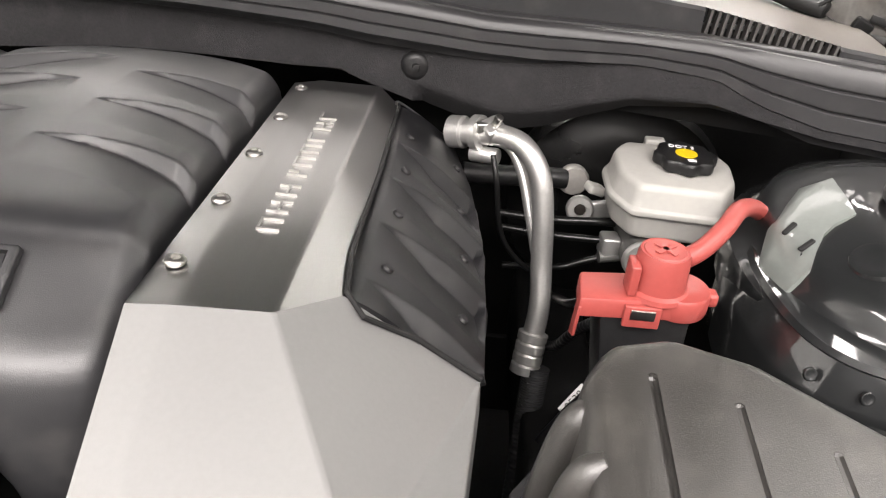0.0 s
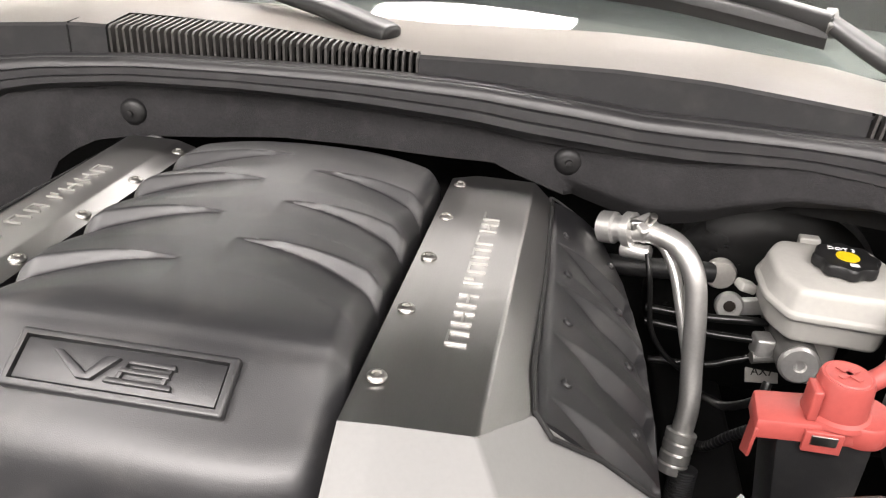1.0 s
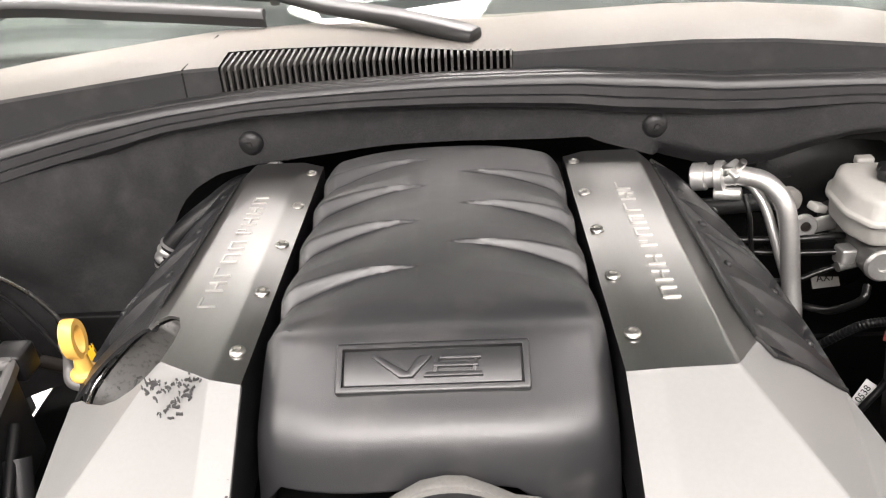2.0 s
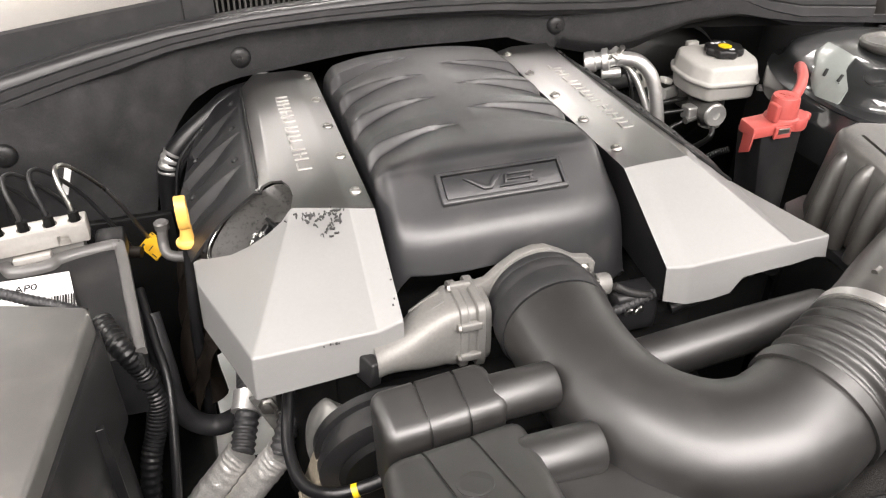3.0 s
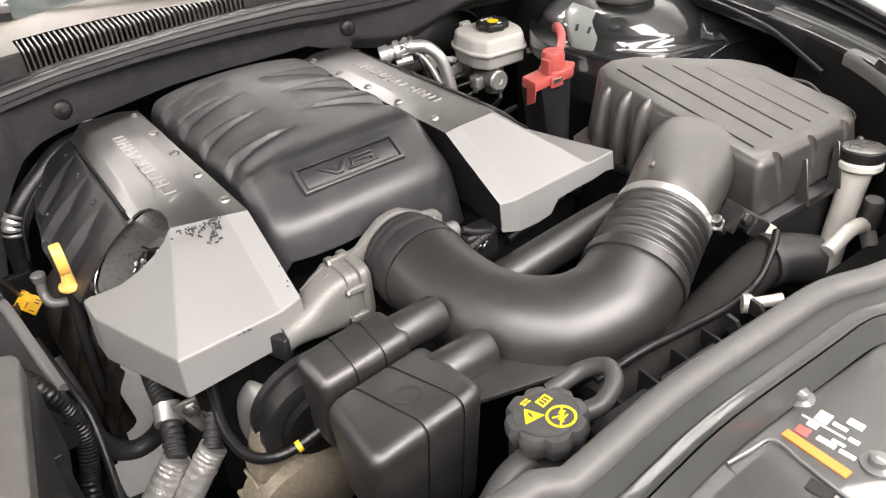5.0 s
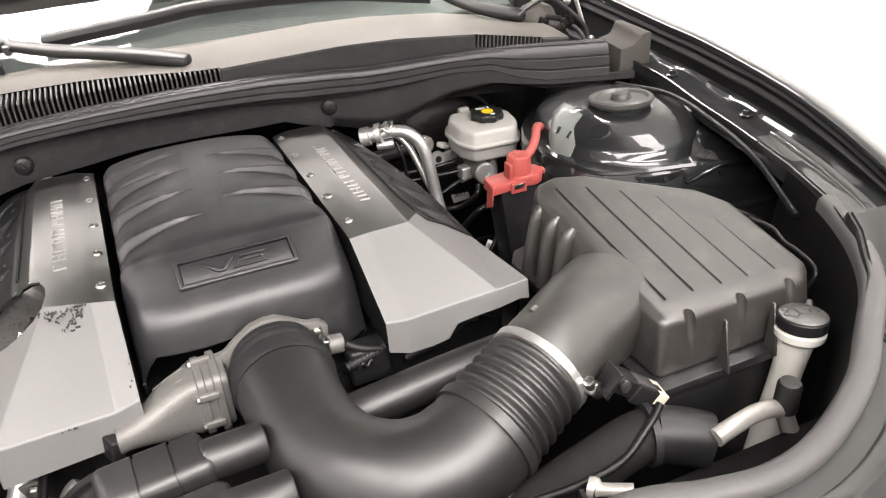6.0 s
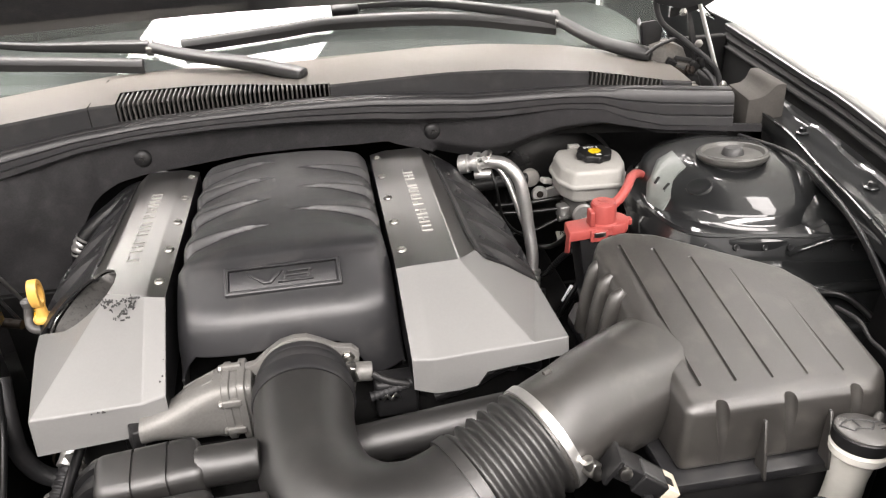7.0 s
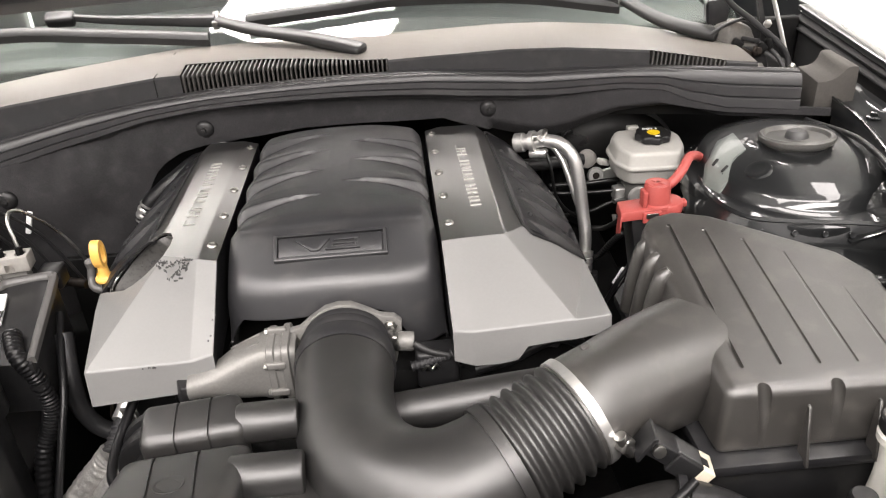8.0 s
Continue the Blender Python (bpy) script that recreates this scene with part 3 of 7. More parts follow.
def fenders():
    stations = [(0.62, 0.862, 0.915, 0.955), (0.44, 0.848, 0.900, 0.952), (0.30, 0.836, 0.888, 0.95), (0.20, 0.828, 0.880, 0.95), (0.08, 0.812, 0.864, 0.947), (-0.04, 0.793, 0.845, 0.942),
                (-0.13, 0.773, 0.823, 0.935), (-0.22, 0.748, 0.795, 0.926), (-0.30, 0.722, 0.762, 0.916), (-0.38, 0.69, 0.725, 0.902), (-0.48, 0.64, 0.67, 0.885)]
    rail = sorted([(p[1], p[0]) for p in RAIL if p[0] > 0.5])
    def step(a):
        a = min(1.0, max(0.0, a))
        return a * a * (3 - 2 * a)
    for s in (1, -1):
        skin, ledge, channel = bmesh.new(), bmesh.new(), bmesh.new()
        rows = []
        for y, xe, xo, z in [tuple(p) for p in spline(stations, 16)]:
            inner = min(lerp(rail, y) + 0.003, xe - 0.015)
            low = 0.893 if y > -0.3 else z - 0.012
            k = min(1.0, max(0.0, (z - low - 0.012) / 0.04))
            top = [(xe + 0.013, z - 0.016), (xe + 0.008, z - 0.012), (xe + 0.0055, z - 0.0050), (xe + 0.0062, z - 0.0018), (xe + 0.0085, z - 0.0004), (xe + 0.018, z), (xe + 0.6 * (xo - xe), z - 0.002), (xo, z - 0.007), (xo + 0.014, z - 0.016), (xo + 0.026, z - 0.036),
                   (xo + 0.034, z - 0.08), (xo + 0.038, z - 0.2), (xo + 0.038, z - 0.4)]
            # the ledge: beaded inner edge, then pressings of uneven length towards the outer wall
            w = xe - inner
            wave = step((math.sin(y * 41.0 + 0.6) + 0.35 * math.sin(y * 97.0)) * 1.6 + 0.5)
            dish = 0.0011 * math.sin(y * 29.0 + 1.0) + 0.0004 * math.sin(y * 67.0)
            foot = xe - 0.012 + 0.007 * wave
            flat = [(inner, low - 0.02), (inner, low + 0.005), (inner + 0.001, low + 0.0065), (inner + 0.004, low + 0.0065), (inner + 0.005, low + 0.003), (inner + 0.007, low + 0.003), (inner + 0.009, low + 0.005), (inner + 0.011, low)]
            flat += [(inner + 0.011 + q * (foot - inner - 0.011), low - 0.001 + k * (dish * math.sin(q * math.pi) ** 2 + 0.0004 * math.sin(q * 9 + y * 31))) for q in (0.12, 0.24, 0.36, 0.48, 0.60, 0.72, 0.84, 0.94)]
            flat += [(foot + 0.001, low + 0.003 * k), (xe + 0.003, low + 0.004 * k)]
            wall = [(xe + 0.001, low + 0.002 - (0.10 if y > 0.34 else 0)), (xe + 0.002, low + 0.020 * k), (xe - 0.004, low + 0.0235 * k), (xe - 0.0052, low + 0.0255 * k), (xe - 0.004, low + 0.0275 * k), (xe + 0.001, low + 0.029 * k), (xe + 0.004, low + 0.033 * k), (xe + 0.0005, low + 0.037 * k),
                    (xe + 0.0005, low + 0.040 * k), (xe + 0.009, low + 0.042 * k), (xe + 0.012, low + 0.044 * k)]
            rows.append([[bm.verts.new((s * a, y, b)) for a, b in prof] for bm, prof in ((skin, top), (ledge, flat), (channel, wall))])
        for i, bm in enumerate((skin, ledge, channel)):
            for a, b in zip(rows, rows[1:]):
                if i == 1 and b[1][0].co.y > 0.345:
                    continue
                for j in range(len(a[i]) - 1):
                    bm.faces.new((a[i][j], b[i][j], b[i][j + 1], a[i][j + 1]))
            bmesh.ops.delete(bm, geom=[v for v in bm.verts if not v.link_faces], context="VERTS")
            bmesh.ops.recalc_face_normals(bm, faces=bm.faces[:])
        bmesh.ops.solidify(skin, geom=skin.faces[:], thickness=0.002)
        wing = part("fender", skin, PAINT, car, "dark grey painted front wing", sharp=40)
        shelf = part("drip_ledge", ledge, PAINT, wing, "glossy dark grey drip ledge with uneven pressings", sharp=40)
        # near-black colour on the channel wall stands in for its shade
        part("shaded_channel", channel, DARK, wing, "channel wall with a raised bead, coloured black for its shade", sharp=40)
        me = finish(lathe([(0.011, 0), (0.011, 0.0015), (0.0075, 0.003), (0.006, 0.003), (0.0055, 0.008), (0.003, 0.009)], 6), PAINT, name="bolt")
        for x, y in ((0.788, 0.196), (0.768, 0.0)):
            shared("bolt", me, (s * x, y, 0.8945), wing)


TOWER = [(0.170, 0.800), (0.170, 0.830), (0.168, 0.8345), (0.163, 0.8375), (0.155, 0.8425), (0.1495, 0.851), (0.1455, 0.859), (0.141, 0.8645), (0.135, 0.8675), (0.120, 0.8745), (0.10, 0.8815), (0.08, 0.886), (0.057, 0.889), (0.045, 0.889), (0.02, 0.889)]


def strut_tower(s):
    c = Vector((s * 0.658, 0.162, 0))
    seg = 64
    def bulge(a, r):
        return 1 + (0.03 * math.cos(3 * a + 0.4) - 0.09 * max(0.0, -math.cos(a))) * (r > 0.09)
    rings = []
    for r, z in TOWER:
        ring = []
        for i in range(seg):
            a = 2 * math.pi * i / seg
            k = bulge(a, r)
            ring.append((c.x + s * r * k * math.cos(a), c.y + r * k * math.sin(a), z - 0.003))
        rings.append(ring)
    tower = part("strut_tower", loft(rings), PAINT, car, "glossy dark grey strut tower dome", sharp=30)
    m = pose(c.x - 0.008, c.y - 0.014, 0.8895, -7)
    part("rubber_neck", lathe([(0.042, -0.02), (0.043, 0.0), (0.03, 0.001)], 40, m), BLACK, tower)
    part("strut_mount", lathe([(0.044, -0.004), (0.049, 0.0), (0.051, 0.004), (0.051, 0.008), (0.048, 0.0105), (0.044, 0.010), (0.041, 0.005), (0.020, 0.004), (0.018, 0.005)], 48, m), MOUNT, tower, "grey steel strut mount ring")
    part("mount_rubber", lathe([(0.0165, 0.003), (0.0155, 0.009), (0.0140, 0.0125), (0.0115, 0.0150), (0.002, 0.0155)], 28, m), CAPGREY, tower, "grey rubber centre of the mount")
    if s > 0:
        def skin(x, y, lift):
            dx, dy = x - c.x, y - c.y
            a = math.atan2(dy, dx)
            r = math.hypot(dx, dy) / bulge(a, 0.1)
            return (x, y, lerp(sorted(TOWER), r) - 0.003 + lift)
        # the pressed collar round the foot of the dome, with its spot welds
        foot = [(0.520, 0.20), (0.508, 0.145), (0.509, 0.095), (0.519, 0.052), (0.545, 0.021), (0.59, 0.005), (0.654, -0.010), (0.715, -0.026), (0.775, -0.036), (0.83, -0.043)]
        line = [tuple(p) for p in spline([(x, y, 0.812) for x, y in foot], 6)]
        shelf = part("apron_collar", sweep(line, [(-0.004, -0.05), (-0.004, -0.004), (-0.002, 0.001), (0.0085, 0.022), (0.0065, 0.0245), (0.010, 0.028), (0.055, 0.032), (0.055, -0.05)]), PAINT, car, "glossy grey pressed collar with spot welds", sharp=25)
        weld = finish(lathe([(0.0046, -0.002), (0.0042, 0.0001), (0.0036, 0.00025), (0.0028, 0.0000), (0.001, -0.0001)], 16, pose(0, 0, 0, 64)), PAINT, name="spot_weld")
        for x, y in ((0.525, 0.0335), (0.553, 0.0145), (0.592, 0.0045), (0.628, -0.004), (0.660, -0.0115), (0.687, -0.0185), (0.713, -0.0255), (0.74, -0.030), (0.768, -0.034)):
            shared("spot_weld", weld, (x, y - 0.001, 0.8245), shelf)
        # folds running from the dome to the wing
        def fold(u, v):
            x = 0.655 + 0.175 * u
            y = -0.020 - 0.028 * u + (0.12 + 0.03 * u) * v
            w = min(1.0, max(0.0, (v - 0.08) / 0.5))
            fade = min(1, u * 4) * min(1, v * 8) * max(0, 1 - v / 0.7)
            z = 0.8405 - 0.022 * max(0.0, 1 - u * 3.2) + 0.024 * w * w * (3 - 2 * w) + 0.008 * (abs(((v * 4.2 + 0.5 * u) % 1.0) - 0.5) * 2 - 0.5) * fade + 0.003 * math.sin(19 * u + 9 * v) * fade
            return (x, y, z)
        part("pressed_shelf", grid(12, 60, fold, 0.003), PAINT, shelf, sharp=20)
        part("drain_hole", rbox((0.738, 0.035, 0.8712), (0.014, 0.006, 0.002), 0.0008, (0, 5, 15), 1), INK, shelf)
        part("apron_slope", solid([(0.48, 0.03, 0.808), (0.84, -0.050, 0.808), (0.82, -0.22, 0.755), (0.48, -0.13, 0.755), (0.48, 0.03, 0.78), (0.84, -0.050, 0.78), (0.82, -0.22, 0.70), (0.48, -0.13, 0.70)],
                                  [(0, 1, 2, 3), (7, 6, 5, 4), (0, 4, 5, 1), (1, 5, 6, 2), (2, 6, 7, 3), (3, 7, 4, 0)], 0.004), PAINT, car, "sloping painted apron")
        part("apron_rib", tube([(0.60, -0.060, 0.791), (0.66, -0.072, 0.793), (0.72, -0.078, 0.796), (0.79, -0.083, 0.797)], 0.008, 12), PAINT, car)
        part("apron_rib", tube([(0.66, -0.125, 0.770), (0.71, -0.132, 0.775), (0.76, -0.128, 0.779), (0.81, -0.12, 0.782)], 0.007, 12), PAINT, car)
        part("apron_skirt", solid([(0.48, -0.13, 0.755), (0.82, -0.22, 0.755), (0.80, -0.26, 0.60), (0.48, -0.17, 0.60), (0.48, -0.10, 0.755), (0.82, -0.19, 0.755), (0.80, -0.23, 0.60), (0.48, -0.14, 0.60)],
                                  [(0, 1, 2, 3), (7, 6, 5, 4), (0, 4, 5, 1), (1, 5, 6, 2), (2, 6, 7, 3), (3, 7, 4, 0)]), DARK, car)
        # dome facet with two slots, its reflection painted pale, and a dimple beside it
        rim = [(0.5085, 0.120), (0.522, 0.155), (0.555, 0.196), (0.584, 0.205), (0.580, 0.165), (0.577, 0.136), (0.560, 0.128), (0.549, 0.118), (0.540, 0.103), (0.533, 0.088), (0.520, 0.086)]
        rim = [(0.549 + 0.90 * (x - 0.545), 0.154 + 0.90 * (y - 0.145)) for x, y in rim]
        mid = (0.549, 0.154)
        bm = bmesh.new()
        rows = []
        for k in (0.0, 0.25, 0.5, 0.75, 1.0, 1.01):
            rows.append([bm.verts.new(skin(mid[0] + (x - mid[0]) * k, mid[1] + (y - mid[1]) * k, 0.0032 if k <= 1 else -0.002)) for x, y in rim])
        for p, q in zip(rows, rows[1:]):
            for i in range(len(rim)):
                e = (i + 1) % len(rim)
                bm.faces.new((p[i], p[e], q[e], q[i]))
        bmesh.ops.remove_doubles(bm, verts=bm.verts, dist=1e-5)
        part("tower_pad", bm, PAD, tower, "flat facet with two slots, its reflection painted pale", sharp=50)
        for x, y, w in ((0.536, 0.147, 35), (0.540, 0.123, 25)):
            p = skin(x, y, 0.0034)
            part("slot", rbox(p, (0.013, 0.0045, 0.0025), 0.001, (0, -33, w), 1), INK, tower)
        p = skin(0.575, 0.096, 0.0)
        part("dimple", lathe([(0.019, -0.002), (0.017, 0.0015), (0.014, 0.002), (0.010, 0.0012), (0.002, 0.001)], 32, pose(*p, 0, -22, 0) @ pose(0, 0, 0, 8, 0, 0)), PAINT, tower)
        part("wheelhouse_wall", rbox((0.79, 0.47, 0.59), (0.02, 0.30, 0.60), 0.004), DARK, car)
    return tower


def hinge_block():
    box = [(3, 2, 1, 0), (4, 5, 6, 7), (0, 1, 5, 4), (1, 2, 6, 5), (2, 3, 7, 6), (3, 0, 4, 7)]
    # a block with a low step and a taller fin, joined by a hollow curve
    side = [(0.737, 0.872), (0.737, 0.9262), (0.748, 0.9268), (0.758, 0.9285), (0.766, 0.932), (0.773, 0.9375), (0.778, 0.943), (0.783, 0.9470), (0.789, 0.9480), (0.799, 0.9465), (0.801, 0.872)]
    n = len(side)
    vs = [(x, 0.273, z) for x, z in side] + [(x + 0.006 - 0.012 * min(1.0, max(0.0, (z - 0.927) / 0.02)), 0.352, z + 0.001 + 0.003 * min(1.0, max(0.0, (z - 0.927) / 0.02))) for x, z in side]
    b = part("hinge_block", solid(vs, [list(range(n)), list(range(n, 2 * n))[::-1]] + [[i, n + i, n + (i + 1) % n, (i + 1) % n] for i in range(n)], 0.0022), BLOCKGREY, car, "grey plastic end block of the cowl", sharp=28)
    h = part("bonnet_hinge", solid([(0.640, 0.425, 0.925), (0.722, 0.400, 0.905), (0.73, 0.46, 0.905), (0.65, 0.49, 0.925), (0.650, 0.430, 0.950), (0.716, 0.408, 0.930), (0.72, 0.45, 0.935), (0.658, 0.47, 0.955)], box, 0.006), DARK, car, "dark bonnet hinge with bolts and cables")
    part("hinge_arm", sweep(spline([(0.712, 0.418, 0.935), (0.706, 0.416, 0.972), (0.697, 0.414, 1.0), (0.689, 0.412, 1.023), (0.684, 0.412, 1.06), (0.690, 0.414, 1.12)], 4), [(-0.003, -0.014), (-0.003, 0.014), (0.003, 0.014), (0.003, -0.014)]), BLACK, h)
    part("hinge_link", sweep([(0.655, 0.418, 1.038), (0.684, 0.413, 1.044), (0.712, 0.410, 1.054), (0.748, 0.408, 1.075)], [(-0.005, -0.008), (-0.005, 0.008), (0.005, 0.010), (0.005, -0.010)]), BLACK, h)
    # folded corner plate: two thin leaves
    cap = solid([(0.626, 0.452, 0.976), (0.652, 0.436, 0.980), (0.655, 0.437, 1.022), (0.622, 0.452, 1.015), (0.626, 0.456, 0.976), (0.652, 0.440, 0.980), (0.655, 0.441, 1.022), (0.622, 0.456, 1.015)], box, 0.0012)
    add(cap, solid([(0.622, 0.446, 0.978), (0.626, 0.452, 0.976), (0.622, 0.452, 1.015), (0.617, 0.446, 1.010), (0.634, 0.490, 0.978), (0.638, 0.490, 0.976), (0.634, 0.490, 1.015), (0.629, 0.490, 1.010)], box, 0.0012))
    part("hinge_cover", cap, BLACK, h, "folded black corner plate")
    # sloping stamped bracket with a dark slot, and the pieces crowded round it
    part("hinge_bracket", solid([(0.622, 0.440, 0.962), (0.650, 0.415, 0.948), (0.700, 0.408, 0.944), (0.668, 0.452, 0.958), (0.640, 0.448, 0.982), (0.655, 0.432, 0.988), (0.690, 0.424, 0.975), (0.672, 0.455, 0.985)], box, 0.003), HINGE, h, "dusty stamped hinge bracket")
    part("bracket_lip", tube([(0.625, 0.430, 0.966), (0.645, 0.424, 0.982), (0.668, 0.418, 0.991), (0.690, 0.414, 0.992)], 0.0032, 8, 4), BLACK, h)
    part("slot", rbox((0.684, 0.409, 0.959), (0.030, 0.004, 0.0075), 0.003, (0, 12, -10), 2), INK, h)
    part("hinge_foot", rbox((0.664, 0.412, 0.952), (0.018, 0.012, 0.016), 0.003, (0, 25, -15)), DARK, h)
    part("hinge_foot", rbox((0.702, 0.404, 0.944), (0.016, 0.012, 0.020), 0.003, (0, 35, -15)), DARK, h)
    part("lug", rod((0.710, 0.400, 0.962), (0.716, 0.400, 0.944), 0.0055, 12, 0.0015), DARK, h)
    part("rusty_bolt", lathe([(0.009, 0), (0.009, 0.004), (0.006, 0.005), (0.006, 0.009), (0.002, 0.010)], 6, pose(0.694, 0.404, 0.941, 75, 0, 20)), RUST, h)
    part("rust_streak", rbox((0.676, 0.4065, 0.940), (0.026, 0.003, 0.010), 0.001, (0, 28, -10), 1), RUST, h)
    for x, y, z in ((0.672, 0.412, 1.040), (0.701, 0.405, 0.915), (0.706, 0.410, 0.985)):
        part("hinge_bolt", lathe([(0.007, 0), (0.007, 0.004), (0.004, 0.005)], 6, pose(x, y - 0.006, z, 90)), STEEL, h)
    part("cowl_end", solid([(0.655, 0.330, 0.905), (0.700, 0.340, 0.900), (0.725, 0.400, 0.900), (0.655, 0.470, 0.905), (0.655, 0.338, 0.918), (0.690, 0.350, 0.910), (0.712, 0.392, 0.914), (0.655, 0.450, 0.945)], box, 0.003), COWL, car, "dusty grey corner of the cowl")
    part("gas_strut", rod((0.752, 0.40, 0.915), (0.690, 0.402, 1.075), 0.0036, 12), PIPE, car, "slim gas strut of the bonnet")
    part("strut_ball", lathe([(0.007, 0), (0.0075, 0.004), (0.005, 0.009), (0.002, 0.010)], 12, pose(0.753, 0.393, 0.912, 80)), STEEL, car)
    part("washer_hose", tube([(0.615, 0.400, 1.09), (0.634, 0.405, 1.03), (0.680, 0.404, 0.992), (0.728, 0.400, 0.953), (0.746, 0.396, 0.928), (0.750, 0.39, 0.900)], 0.0050, 10), RUBBER, car)
    part("washer_hose", tube([(0.66, 0.47, 0.955), (0.69, 0.43, 0.955), (0.725, 0.395, 0.935), (0.738, 0.37, 0.900)], 0.004, 10), RUBBER, car)
    part("wing_cable", tube([(0.722, 0.26, 0.872), (0.731, 0.15, 0.890), (0.726, 0.08, 0.894), (0.714, 0.02, 0.894), (0.701, -0.045, 0.892), (0.681, -0.12, 0.886), (0.652, -0.22, 0.862)], 0.0042, 10), LOOM, car, "black cable below the wing rail")
    part("rail_bead", tube([(x + 0.0035, y, 0.9) for x, y, z in RAIL if y > -0.14 and y < 0.30], 0.0021, 8, 4), PAINT, car, "bright pressed edge of the wing rail")


firewall()
cowl_seal()
cowl()
windscreen()
hood()
body_front()
fenders()
def outer_body():
    # plain painted skin that closes the car below and behind the bay
    part("front_fascia", grid(24, 8, lambda u, v: (-0.86 + 1.72 * u, -0.97 + 0.42 * (2 * u - 1) ** 4 + 0.12 * (2 * u - 1) ** 2 - 0.05 * math.sin(v * math.pi), 0.25 + 0.59 * v), 0.004), PAINT, car, "dark grey front bumper below the bay")
    for s in (1, -1):
        part("door", grid(10, 8, lambda u, v: (s * (0.935 + 0.01 * math.sin(v * 3)), 0.62 + 0.9 * u, 0.25 + 0.68 * v), 0.004), PAINT, car, "dark grey painted door")
        part("side_window", grid(8, 4, lambda u, v: (s * (0.90 - 0.26 * v), 0.72 + 0.45 * v + (0.80 - 0.45 * v) * u, 0.94 + 0.36 * v), 0.004), GLASS, car)


outer_body()


def wheels():
    for s in (1, -1):
        w = part("wheel", lathe([(0.20, -0.03), (0.22, 0.02), (0.22, 0.17), (0.10, 0.20), (0.03, 0.21)], 40, pose(s * 0.79, 0.14, 0.345, 0, s * 90, 0)), MOUNT, car, "grey alloy wheel under the wing")
        part("tyre", lathe([(0.225, 0.0), (0.30, -0.005), (0.335, 0.01), (0.345, 0.03), (0.345, 0.17), (0.335, 0.19), (0.30, 0.205), (0.225, 0.20)], 48, pose(s * 0.79, 0.14, 0.345, 0, s * 90, 0)), RUBBER, w)


wheels()
strut_tower(1)
strut_tower(-1)
hinge_block()


